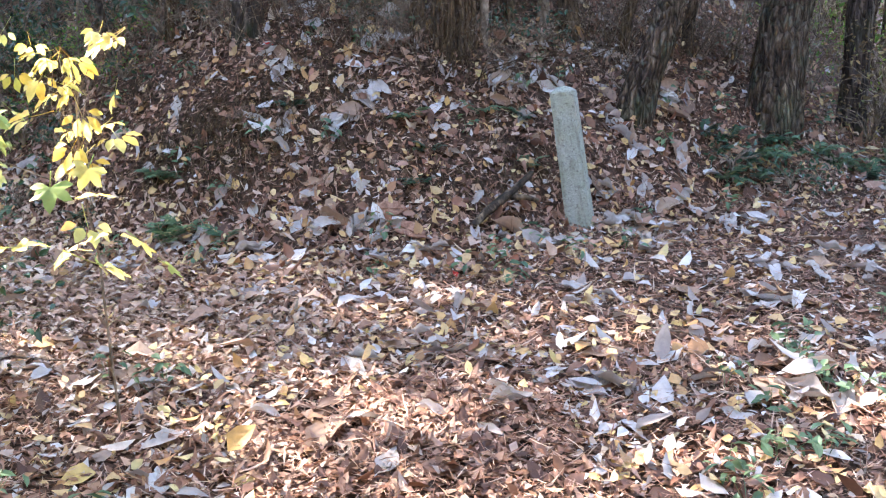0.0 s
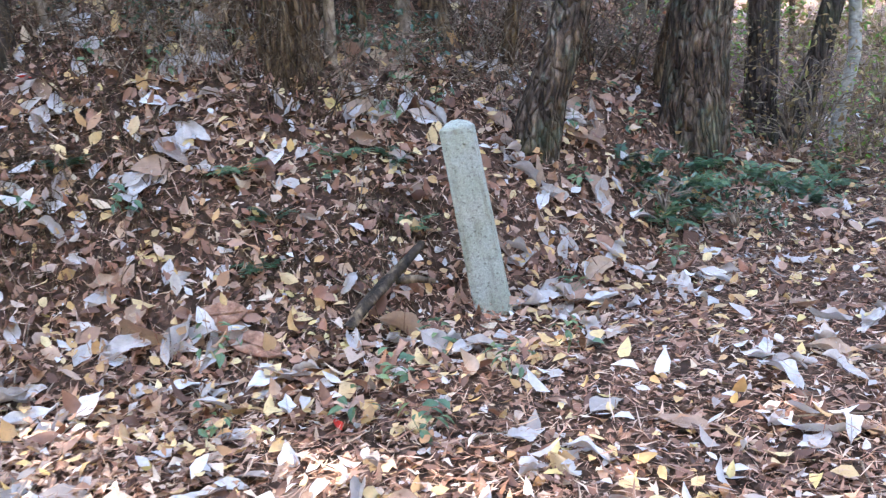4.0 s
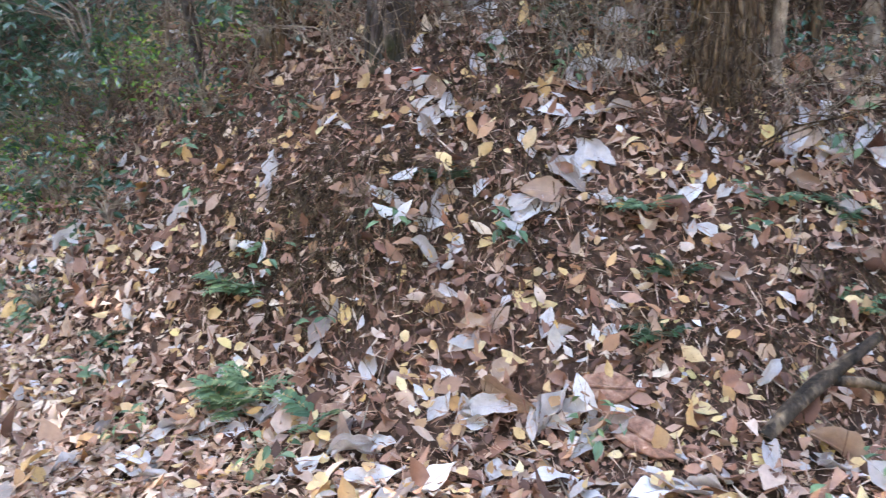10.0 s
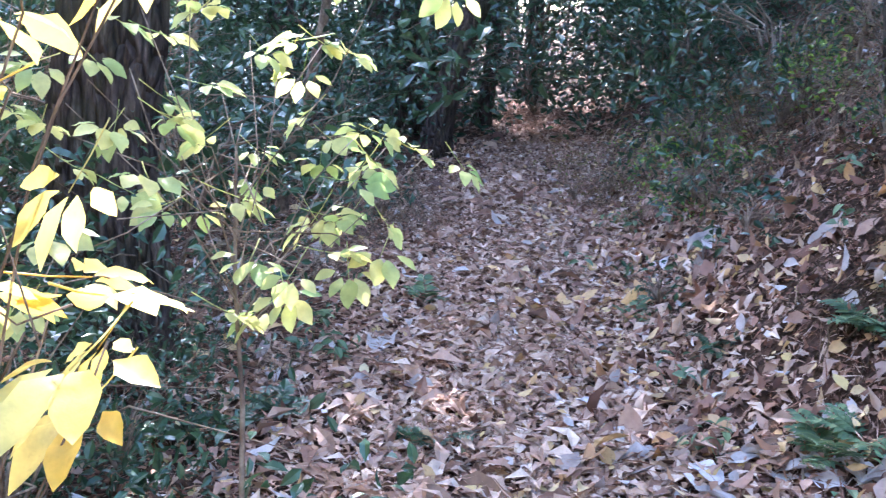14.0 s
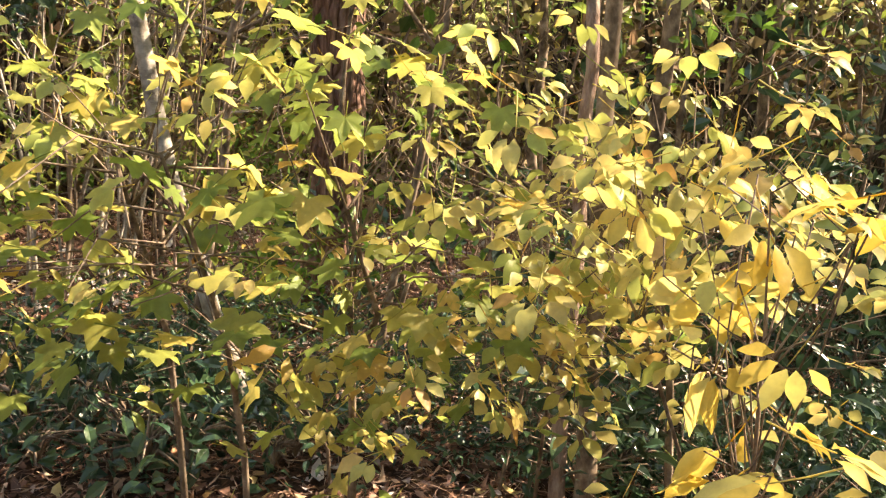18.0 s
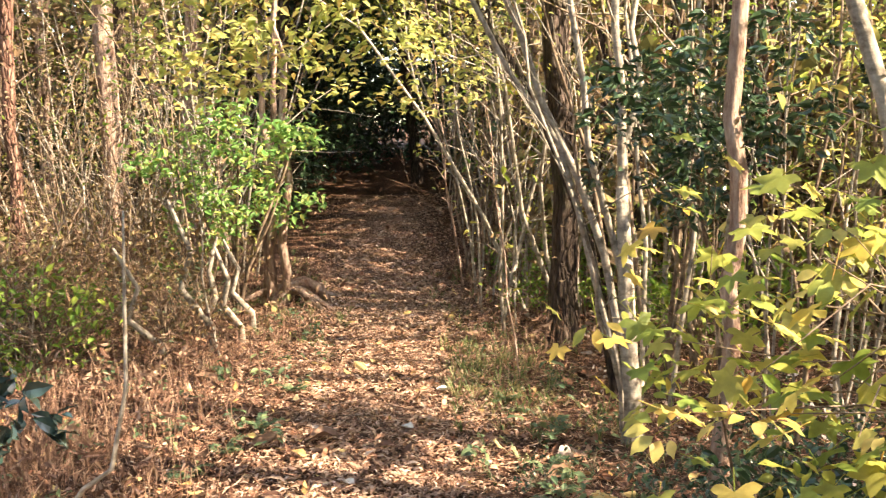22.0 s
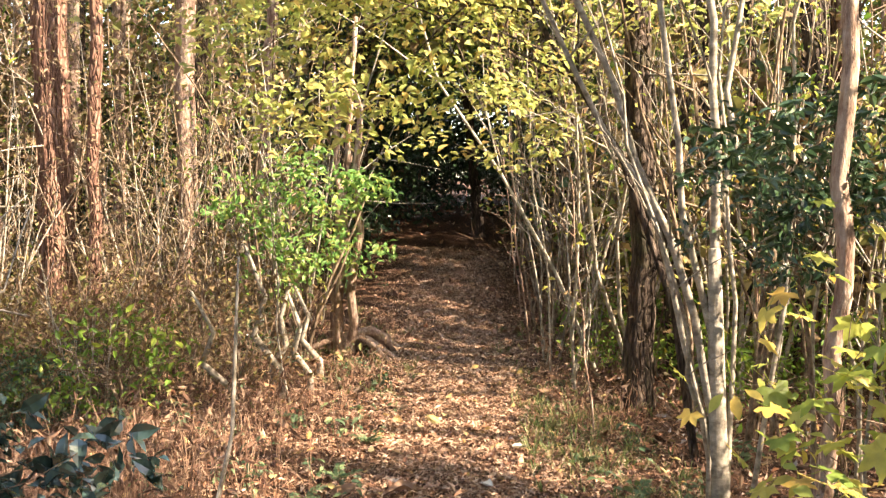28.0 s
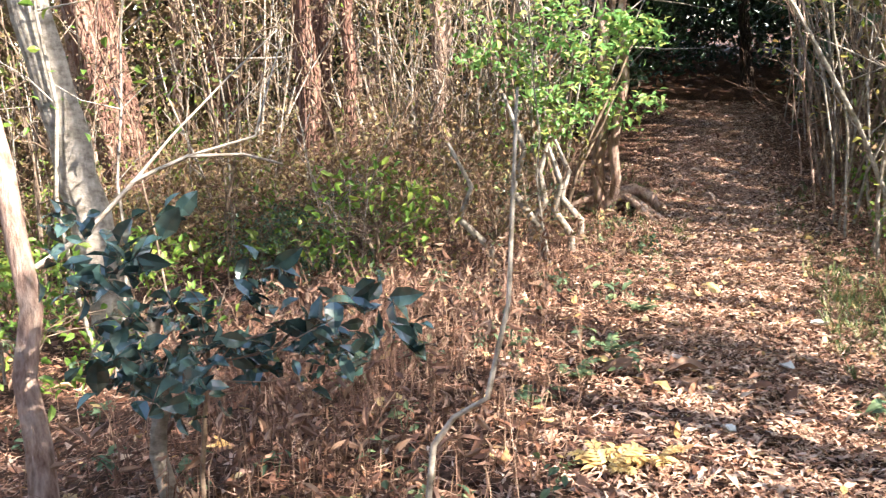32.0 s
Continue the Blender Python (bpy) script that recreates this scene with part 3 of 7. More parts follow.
def scatter(name, material, n, r0, r1, seed, size, width, label, lift=0.012, tilt=0.35, keep=None, power=1.0, curl=0.25, cat="leaf litter", fold=0.12):
    x, y, g = ring_points(n, r0, r1, seed, power)
    if keep is not None:
        m = keep(x, y, g)
        x, y = x[m], y[m]
    k = len(x)
    nor = surface_normals(x, y)
    nor = nor / np.linalg.norm(nor, axis=1, keepdims=True) + g.normal(0, tilt, (k, 3))
    ax = frames(nor, g.uniform(0, 6.283, k))
    z = terrain(x, y) + lift * g.uniform(0.2, 1.6, k)
    b = Build()
    full = width > 0.2 and size > 0.04
    v, f = (blade if full else thin_blade)(width * (1.15 if full else 1.0), curl, fold)
    sz = size * np.clip(np.exp(g.normal(-0.08, 0.38, k)), 0.4, 2.2)
    sizes = np.stack([sz * g.uniform(0.7, 1.3, k), sz, sz * g.uniform(-1.4, 1.4, k)], -1)
    b.stamp(v, f, np.stack([x, y, z], -1), ax, sizes)
    return tagged(part(name, b, material, smooth=width > 0.2), label, cat, kind="stuff")


FLAT = lambda x, y, g: bank_depth(x, y) < 0.05
STEEP = lambda x, y, g: bank_depth(x, y) >= -0.05
scatter("leaf_litter", LITTER, 36000, 0.0, 8.5, 21, 0.040, 0.5, "dry brown, tan and grey leaves lying flat on the path", 0.020, 0.24, lambda x, y, g: FLAT(x, y, g) & ((y > -1.0) | (off_path(x, y) > 0.9) | (g.uniform(0, 1, len(x)) < 0.25)), 1.0, 0.4, "leaf litter", 0.16)
scatter("leaf_litter", LITTER, 60000, 1.4, 7.0, 25, 0.040, 0.46, "dry brown, tan and grey leaves covering the bank", 0.022, 0.5, STEEP, 1.0, 0.5, "leaf litter", 0.2)
scatter("leaf_litter", LITTER, 120000, 0.0, 7.5, 26, 0.022, 0.5, "crumbled small brown leaves under the larger ones", 0.012, 0.4, None, 0.6)
scatter("leaf_litter", LITTER, 16000, 6.0, 24.0, 22, 0.085, 0.6, "dry brown leaves farther along the path")
scatter("needle_litter", NEEDLES, 130000, 0.0, 7.0, 23, 0.055, 0.045, "thin red-brown needles and leaf stalks among the litter", 0.034, 0.25, None, 0.6, curl=0.1, fold=0.02)
scatter("yellow_litter", GOLDEN, 3000, 0.5, 9.0, 24, 0.05, 0.5, "small yellow leaves scattered over the litter", 0.024, 0.35)


def small_sprigs(name, n, seed, material, label, keep, size=0.05, tall=0.12, r1=9.0):
    """Low green sprigs: a few short stalks with small blades each."""
    x, y, g = ring_points(n, 0.9, r1, seed)
    m = keep(x, y, g)
    x, y = x[m], y[m]
    b = Build()
    v, f = blade(0.5, 0.2, 0.1)
    for px, py in zip(x, y):
        pz = height(px, py)
        k = int(g.integers(7, 16))
        ang = g.uniform(0, 6.283, k)
        rr, hh = g.uniform(0.01, 0.09, k), g.uniform(0.3, 1.0, k) * tall
        pos = np.stack([px + rr * np.cos(ang), py + rr * np.sin(ang), pz + hh], -1)
        nor = np.stack([np.cos(ang) * 0.5, np.sin(ang) * 0.5, np.ones(k)], -1) + g.normal(0, 0.25, (k, 3))
        b.stamp(v, f, pos, frames(nor, g.uniform(0, 6.283, k)), size * g.uniform(0.6, 1.3, k))
        for q in pos[:3]:
            b.tube([(px, py, pz - 0.01), (px * 0.5 + q[0] * 0.5, py * 0.5 + q[1] * 0.5, pz + hh[0] * 0.6), q], [0.0015, 0.0012, 0.0008], 3, cap=False)
    return tagged(part(name, b, material, smooth=False), label, "undergrowth", kind="stuff")


SHADY = lambda x, y, g: (y > 0.0) | (x < -1.5)
scatter("pale_litter", PALE, 3600, 0.6, 8.0, 27, 0.075, 0.42, "smaller pale grey and pinkish leaves among the litter", 0.03, 0.3, SHADY)
scatter("pale_litter", PALE, 9000, 0.5, 6.0, 37, 0.036, 0.55, "broken bits of pale grey leaves", 0.022, 0.3, SHADY)
scatter("orange_litter", ORANGE, 6000, 0.6, 9.0, 28, 0.045, 0.6, "orange and ochre fallen leaves on the bank and path", 0.03, 0.35, lambda x, y, g: (y > 0.0) | (g.uniform(0, 1, len(x)) < 0.3))
scatter("shredded_litter", NEEDLES, 110000, 0.3, 10.0, 29, 0.045, 0.12, "reddish shreds of leaves and needles trodden into the path", 0.012, 0.18, lambda x, y, g: ((y < -1.0) & (off_path(x, y) < 1.6)) | ((y > -1.0) & (np.hypot(x, y) < 5.5)), 0.6, 0.3, "leaf litter", 0.04)
scatter("bank_litter", LITTER, 17000, 1.6, 6.0, 61, 0.058, 0.5, "larger brown and tan leaves heaped on the bank", 0.035, 0.45, lambda x, y, g: bank_depth(x, y) > -0.4, 1.0, 0.5, "leaf litter", 0.2)
scatter("ochre_litter", ORANGE, 6000, 1.6, 6.0, 62, 0.052, 0.55, "ochre and straw-coloured oval leaves on the bank", 0.04, 0.4, lambda x, y, g: bank_depth(x, y) > -0.6)
scatter("dark_litter", HUMUS, 30000, 0.0, 6.5, 66, 0.045, 0.42, "damp red-brown leaves between the dry ones", 0.012, 0.35)


def path_litter():
    """Trodden shreds of leaf along the paths."""
    g = np.random.default_rng(63)
    n = 30000
    u = g.uniform(0.3, 4.99, n)
    x = np.interp(u, range(7), [q[0] for q in PATH_WEST]) + g.normal(0, 0.4, n)
    y = np.interp(u, range(7), [q[1] for q in PATH_WEST]) + g.normal(0, 0.4, n)
    v, f = thin_blade(0.45, 0.3, 0.12)
    b = Build()
    b.stamp(v, f, np.stack([x, y, terrain(x, y) + g.uniform(0.006, 0.035, n)], -1), frames(surface_normals(x, y) + g.normal(0, 0.35, (n, 3)), g.uniform(0, 6.283, n)), 0.045 * np.exp(g.normal(0, 0.4, n)))
    tagged(part("path_litter", b, PATH_LITTER, smooth=False), "light pinkish-brown leaves along the shaded path", "leaf litter", kind="stuff")
    n = 60000
    y = -g.uniform(1.0, 15.0, n)
    x = np.interp(-y, [-q[1] for q in PATH_EAST], [q[0] for q in PATH_EAST]) + g.normal(0, 0.42, n)
    nor = surface_normals(x, y) + g.normal(0, 0.28, (n, 3))
    v, f = thin_blade(0.3, 0.3, 0.06)
    b = Build()
    b.stamp(v, f, np.stack([x, y, terrain(x, y) + g.uniform(0.004, 0.02, n)], -1), frames(nor, g.uniform(0, 6.283, n)), 0.034 * np.exp(g.normal(0, 0.4, n)))
    tagged(part("path_litter", b, PATH_LITTER, smooth=False), "pinkish-brown trodden leaf shreds along the path", "leaf litter", kind="stuff")


path_litter()
small_sprigs("low_sprigs", 760, 31, FERN, "low green seedlings growing through the leaf litter", lambda x, y, g: (bank_depth(x, y) > -0.25) | (off_path(x, y) > 0.55))
small_sprigs("low_sprigs", 420, 32, FERN, "small green plants along the edge of the path", lambda x, y, g: (y < -1.5) & (off_path(x, y) > 0.42) & (off_path(x, y) < 1.7), 0.045, 0.1, 12.0)
small_sprigs("low_sprigs", 130, 34, FERN, "low leafy seedlings in the trodden litter", lambda x, y, g: (np.hypot(x - 0.55, (y + 3.6) * 0.8) < 0.5) | (np.hypot(x + 0.75, y + 3.3) < 0.45) | (np.hypot(x + 0.95, (y + 4.9) * 0.7) < 0.45) | (np.hypot(x - 0.35, y + 4.9) < 0.35), 0.05, 0.12)
small_sprigs("ground_cover", 200, 33, EVERGREEN, "dark glossy ground cover at the foot of the bank", lambda x, y, g: (np.hypot(x - 1.9, y - 3.55) < 0.75) | (np.hypot(x + 2.0, y - 0.9) < 0.5) | (np.hypot(x + 1.6, y - 2.6) < 0.35), 0.055, 0.16)


def grass_tufts():
    g = np.random.default_rng(41)
    b = Build()
    for line_x, line_y, n in ((-0.85, -4.7, 110), (-1.05, -5.5, 70), (-0.55, -6.6, 40), (0.55, -7.4, 34), (-1.3, -8.6, 30), (-0.9, -3.9, 26), (0.2, -9.5, 26)):
        for _ in range(n):
            px, py = line_x + g.normal(0, 0.28), line_y + g.normal(0, 0.6)
            if off_path(px, py) < 0.35:
                continue
            pz = height(px, py)
            for _ in range(9):
                a, ln = g.uniform(0, 6.283), g.uniform(0.06, 0.17)
                tip = np.array([px + math.cos(a) * ln * 0.8, py + math.sin(a) * ln * 0.8, pz + ln * g.uniform(0.05, 0.55)])
                mid = np.array([px + math.cos(a) * ln * 0.45, py + math.sin(a) * ln * 0.45, pz + ln * 0.5])
                s = np.array([-math.sin(a), math.cos(a), 0]) * 0.003
                o = np.array([px, py, pz - 0.01])
                b.put([o - s * 0.6, o + s * 0.6, mid - s * 0.7, mid + s * 0.7, tip], [(2, 3, 4)], [(0, 1, 3, 2)])
    tagged(part("path_grass", b, GRASS, smooth=False), "short green and yellowing grass beside the path", "grass", kind="stuff")


grass_tufts()


def dead_stalks():
    """Dry fern and weed stalks in a tangle beside the path."""
    g = np.random.default_rng(43)
    b = Build()
    v, f = blade(0.3, 0.3, 0.1)
    spots = ((1.55, -3.3, 0.4, 620), (1.55, -3.95, 0.35, 420), (2.3, -4.6, 0.9, 330), (1.2, -2.6, 0.45, 200), (1.1, -4.4, 0.4, 240), (1.6, -2.4, 0.4, 160), (1.5, -5.8, 0.7, 90), (-1.6, -6.2, 0.6, 90), (-1.9, -8.2, 0.8, 80), (1.0, -8.8, 0.5, 60), (-1.9, -4.4, 0.5, 60), (0.25, -6.9, 0.22, 120), (0.0, -8.9, 0.25, 120), (-1.3, -6.6, 0.25, 150), (-1.45, -8.2, 0.25, 140), (-1.55, -9.8, 0.3, 120), (-1.2, -5.2, 0.25, 120), (0.8, -5.6, 0.3, 160), (2.6, -6.5, 0.9, 90), (-3.4, 2.0, 0.5, 40), (0.4, 3.3, 0.4, 26), (-0.9, 3.1, 0.4, 30), (-0.7, 3.6, 0.5, 30))
    for cx, cy, sp, n in spots:
        for _ in range(n):
            px, py = cx + g.normal(0, sp), cy + g.normal(0, sp)
            if off_path(px, py) < 0.6 and py < 0:
                continue
            pz, h = height(px, py), g.uniform(0.10, 0.62) ** 1.4 * (0.5 if py > 0 else 0.75)
            a, ln = g.uniform(0, 6.283), g.uniform(0.1, 0.7)
            e = np.array([px + math.cos(a) * ln * h, py + math.sin(a) * ln * h, pz + h])
            m = np.array([px + math.cos(a + 0.5) * ln * h * 0.3, py + math.sin(a + 0.5) * ln * h * 0.3, pz + h * 0.62])
            r = g.uniform(0.001, 0.0024)
            b.tube([(px, py, pz - 0.02), m, e], [r, r * 0.8, r * 0.4], 3, cap=False)
            if g.uniform() < 0.2:
                k = 4
                pos = m[None] + (e - m)[None] * g.uniform(0, 1, (k, 1))
                b.stamp(v, f, pos, frames(g.normal(0, 1, (k, 3)), g.uniform(0, 6.283, k)), g.uniform(0.03, 0.08, k))
    tagged(part("dead_stalks", b, STRAW, smooth=False), "tangle of dry straw-coloured weed stalks", "dead stalks", kind="stuff")


dead_stalks()


def fallen_twigs():
    g = np.random.default_rng(44)
    b = Build()
    x, y, g = ring_points(520, 0.9, 9.0, 45)
    for px, py in zip(x, y):
        a, ln = g.uniform(0, 6.283), g.uniform(0.08, 0.5)
        pts = []
        for s in np.linspace(0, 1, 5):
            qx, qy = px + math.cos(a) * ln * s + g.normal(0, 0.012), py + math.sin(a) * ln * s + g.normal(0, 0.012)
            pts.append((qx, qy, height(qx, qy) + 0.014 + g.uniform(0, 0.025)))
        r = g.uniform(0.0015, 0.0045)
        b.tube(pts, [r, r, r * 0.9, r * 0.7, r * 0.4], 4)
    tagged(part("fallen_twigs", b, BARK_TWIG), "thin dead twigs lying in the leaf litter", "twigs", kind="stuff")


fallen_twigs()


def hanging_roots():
    """Tangles of fine rootlets and stems bared on the bank."""
    g = np.random.default_rng(47)
    b = Build()
    for cx, cy in ((-1.01, 3.29), (-1.33, 3.41), (-1.05, 3.34), (-1.21, 3.28), (-0.42, 3.15), (-0.98, 3.18), (-1.23, 3.14), (-1.34, 3.17), (-0.65, 3.60), (-0.66, 3.49), (0.17, 3.01), (0.51, 3.30), (-1.59, 3.28), (-1.94, 3.73)):
        for _ in range(75):
            x, y = cx + g.normal(0, 0.17), cy + g.normal(0, 0.12)
            a, ln = g.normal(-1.5, 0.7), g.uniform(0.06, 0.34)
            pts, bow = [], g.uniform(0.01, 0.07)
            for s in np.linspace(0, 1, 6):
                qx, qy = x + math.cos(a) * ln * s + g.normal(0, 0.008), y + math.sin(a) * ln * s + g.normal(0, 0.008)
                pts.append((qx, qy, height(qx, qy) + bow * math.sin(math.pi * s) + 0.004))
            r = g.uniform(0.001, 0.0032)
            b.tube(pts, np.linspace(r, r * 0.5, 6), 4, cap=False)
    tagged(part("hanging_roots", b, BARK_BROWN), "tangle of fine brown rootlets bared on the bank", "roots", kind="stuff")


hanging_roots()


# ------------------------------------------------------------------ the stone post
def stone_post():
    g = np.random.default_rng(3)
    b = Build()
    rows, side = 22, 5
    ring = []
    for s in range(4):
        for k in range(side):
            u = -1 + 2 * k / side
            ring.append(((u, -1), (1, u), (-u, 1), (-1, -u))[s])
    ring = np.array(ring)
    n = len(ring)
    verts = []
    for i in range(rows):
        t = i / (rows - 1)
        z = -0.16 + t * 0.88
        half = 0.072 - 0.006 * t
        p = ring * half
        corner = np.abs(ring).min(1) > 0.95
        p = p * np.where(corner, 0.93 - 0.05 * np.abs(np.sin(7.3 * z * 9 + np.arange(n))) * (g.uniform(0, 1, n) < 0.5), 1.0)[:, None]
        p = p * (1 + g.normal(0, 0.004, (n, 1)))
        if i < 6:
            p = p * (1 + 0.02 * g.normal(0, 1, (n, 1)))
        verts += [(q[0], q[1], z) for q in p]
    for shrink, z in ((0.9, 0.728), (0.6, 0.743), (0.25, 0.752)):
        verts += [(q[0] * 0.066 * shrink, q[1] * 0.066 * shrink, z + g.normal(0, 0.0025)) for q in ring]
    rows += 3
    quads = [(i * n + j, i * n + (j + 1) % n, (i + 1) * n + (j + 1) % n, (i + 1) * n + j) for i in range(rows - 1) for j in range(n)]
    verts.append((0, 0, 0.754))
    tris = [((rows - 1) * n + j, (rows - 1) * n + (j + 1) % n, rows * n) for j in range(n)]
    b.put(verts, tris, quads)
    # worn strokes of carving that cannot be read, as shallow raised bars
    for row in range(7):
        zc = 0.64 - row * 0.075
        for _ in range(3):
            w, h = g.uniform(0.006, 0.028), g.uniform(0.003, 0.012)
            cx, cz = g.uniform(-0.03, 0.03), zc + g.uniform(-0.015, 0.015)
            y = -0.0675 - 0.004 * (1 - cz / 0.75)
            b.put([(cx - w / 2, y, cz - h), (cx + w / 2, y, cz - h * 0.5), (cx + w / 2, y, cz + h), (cx - w / 2, y, cz + h * 0.6),
                   (cx - w / 2 - 0.003, y + 0.01, cz - h - 0.003), (cx + w / 2 + 0.003, y + 0.01, cz - h - 0.003), (cx + w / 2 + 0.003, y + 0.01, cz + h + 0.003), (cx - w / 2 - 0.003, y + 0.01, cz + h + 0.003)],
                  None, [(0, 1, 2, 3), (4, 5, 1, 0), (5, 6, 2, 1), (6, 7, 3, 2), (7, 4, 0, 3)])
    ob = part("stone_post", b, STONE, smooth=False)
    ob.matrix_basis = pose(0.80, 2.91, 0.055, -7, -9.5, -12)
    tagged(ob, "leaning square stone marker post with worn carving and green algae", "stone post")


stone_post()


# ------------------------------------------------------------------ trees
def trunk_build(h, r0, r1, lean, bend, seed, sides=14, flare=1.5, wobble=0.07, rings=None, flute=0.0):
    n = rings or max(10, int(h * 5))
    pts = stem_points(h, lean, bend, seed, n)
    t = np.linspace(0, 1, n)
    rad = r0 + (r1 - r0) * t
    rad = rad * (1 + (flare - 1) * np.exp(-t * h / 0.22))
    pts[0, 2] = -0.15
    b = Build()
    b.tube(pts, rad, sides if r0 < 0.06 else 30, wobble, seed)
    return b, pts, rad


def limb_build(start, direction, length, r, seed, twigs=5):
    g = np.random.default_rng(seed)
    b = Build()
    d = np.array(direction, float) / np.linalg.norm(direction)
    pts = [np.array(start, float)]
    for i in range(5):
        d = d + g.normal(0, 0.16, 3) + np.array([0, 0, 0.05])
        d /= np.linalg.norm(d)
        pts.append(pts[-1] + d * length / 5)
    b.tube(pts, np.linspace(r, r * 0.25, 6), 6)
    tips = [pts[-1]]
    for i in range(twigs):
        k = int(g.integers(1, 5))
        e = d + g.normal(0, 0.6, 3)
        e /= np.linalg.norm(e)
        q = pts[k] + e * length * g.uniform(0.25, 0.5)
        b.tube([pts[k], (pts[k] + q) / 2 + g.normal(0, 0.04 * length, 3), q], [r * 0.4, r * 0.28, r * 0.12], 4)
        tips.append(q)
    return b, tips


CROWN_HIGH = [crown_mesh("crown", CANOPY, 700, 1.9, 0.11, 0.5, 30, 60 + i) for i in range(3)]
CROWN_LIGHT = [crown_mesh("crown", LIME, 900, 1.7, 0.10, 0.5, 30, 75 + i) for i in range(2)]
CROWN_DARK = [crown_mesh("crown", EVERGREEN, 1100, 1.7, 0.13, 0.45, 30, 70 + i) for i in range(2)]


def tree(x, y, h, r, bark, label, lean=(0, 0), bend=0.012, seed=1, top=0.5, crown=None, limbs=3, flare=1.5, sides=14, wobble=0.07, limb_from=0.45, crown_scale=1.0, name="tree"):
    z = height(x, y)
    th = empty(name, pose(x, y, z), label, "tree", "forest trees")
    b, pts, rad = trunk_build(h, r, r * top, lean, bend, seed, sides, flare, wobble)
    part("trunk", b, bark, th)
    g = np.random.default_rng(seed + 500)
    for i in range(limbs):
        k = int(len(pts) * g.uniform(limb_from, 0.95))
        k = min(k, len(pts) - 1)
        a = g.uniform(0, 6.283)
        lb, tips = limb_build(pts[k], (math.cos(a), math.sin(a), g.uniform(0.2, 0.9)), h * g.uniform(0.14, 0.26), max(rad[k] * 0.4, 0.008), seed * 7 + i)
        part("limb", lb, bark, th)
    if crown:
        for i in range(crown[1]):
            me = crown[0][(seed + i) % len(crown[0])]
            c = part("crown", me, None, th)
            s = crown_scale * g.uniform(0.8, 1.2)
            p = pts[-1] + np.array([g.normal(0, 0.8), g.normal(0, 0.8), g.uniform(-1.2, 0.8) + 0.3])
            c.matrix_basis = Matrix.LocRotScale(p, Euler((g.normal(0, 0.2), g.normal(0, 0.2), g.uniform(0, 6.28))), (s, s, s))
    return th


# on and behind the bank
tree(1.15, 3.80, 5.5, 0.078, BARK_OAK, "leaning oak with furrowed grey lichened bark on the bank", (0.37, -0.02), 0.012, 1, 0.7, (CROWN_HIGH, 2), 2, 1.7)
tree(2.13, 4.32, 9.0, 0.15, BARK_OAK, "stout oak with deeply furrowed mossy bark on the bank", (0.15, 0.02), 0.012, 2, 0.7, (CROWN_HIGH, 2), 3, 1.35)
tree(3.02, 5.30, 8.0, 0.095, BARK_DARK, "straight dark trunk behind the oaks", (0.01, 0.0), 0.008, 3, 0.8, (CROWN_HIGH, 1), 2, 1.2)
tree(3.42, 5.75, 7.0, 0.075, BARK_DARK, "slanting dark trunk at the bend of the bank", (0.30, 0.02), 0.014, 4, 0.7, (CROWN_HIGH, 1), 2)
tree(1.14, 4.28, 5.0, 0.034, BARK_BROWN, "thin sapling trunk curving up the bank", (0.30, 0.0), 0.014, 5, 0.5, None, 2, 1.3, 8)
tree(0.07, 3.86, 7.0, 0.085, BARK_BROWN, "old fluted coppice trunk with stringy brown bark", (0.03, 0.05), 0.012, 6, 0.8, (CROWN_HIGH, 1), 2, 1.5, 18, 0.2)
tree(0.27, 3.92, 5.0, 0.025, BARK_TWIG, "thin stem rising beside the coppice trunk", (0.03, 0.02), 0.01, 7, 0.6, None, 1, 1.2, 7)
tree(-0.13, 3.95, 5.5, 0.05, BARK_BROWN, "second stem of the coppiced tree", (-0.02, 0.03), 0.012, 8, 0.7, None, 1, 1.3, 12, 0.12)
tree(0.80, 4.25, 4.5, 0.042, BARK_BROWN, "brown stem with shaggy roots on the bank", (0.02, 0.1), 0.014, 9, 0.6, None, 2, 2.2, 12, 0.12)
tree(0.66, 4.30, 4.0, 0.03, BARK_TWIG, "thin brown stem on the bank", (-0.03, 0.05), 0.014, 10, 0.6, None, 1, 1.6, 8)
tree(-1.18, 3.89, 7.0, 0.07, BARK_DARK, "mossy trunk at the top of the bank", (-0.05, 0.05), 0.012, 11, 0.8, (CROWN_HIGH, 1), 2, 1.5)
# along the western path
tree(-7.5, 5.4, 9.0, 0.16, BARK_DARK, "dark trunk beside the shaded path", (0.03, 0), 0.015, 12, 0.7, (CROWN_HIGH, 1), 3)
tree(-6.2, 5.0, 3.4, 0.10, BARK_DARK, "leaning broken dark trunk in the shade", (0.12, 0.12), 0.02, 13, 0.6, None, 2)
STOUT = tree(-3.17, 1.42, 8.5, 0.155, BARK_DARK, "thick dark ridged trunk behind the yellow sapling", (0.02, 0.02), 0.015, 14, 0.8, (CROWN_HIGH, 1), 3, 1.35, 16, 0.08)
tree(-4.75, 0.45, 8.5, 0.11, BARK_RED, "brown trunk among the evergreen shrubs", (-0.02, 0.03), 0.012, 15, 0.8, None, 2)
tree(-4.6, -0.62, 9.0, 0.10, BARK_DARK, "dark straight trunk behind the yellow leaves", (0.02, 0.04), 0.01, 16, 0.85, None, 2)
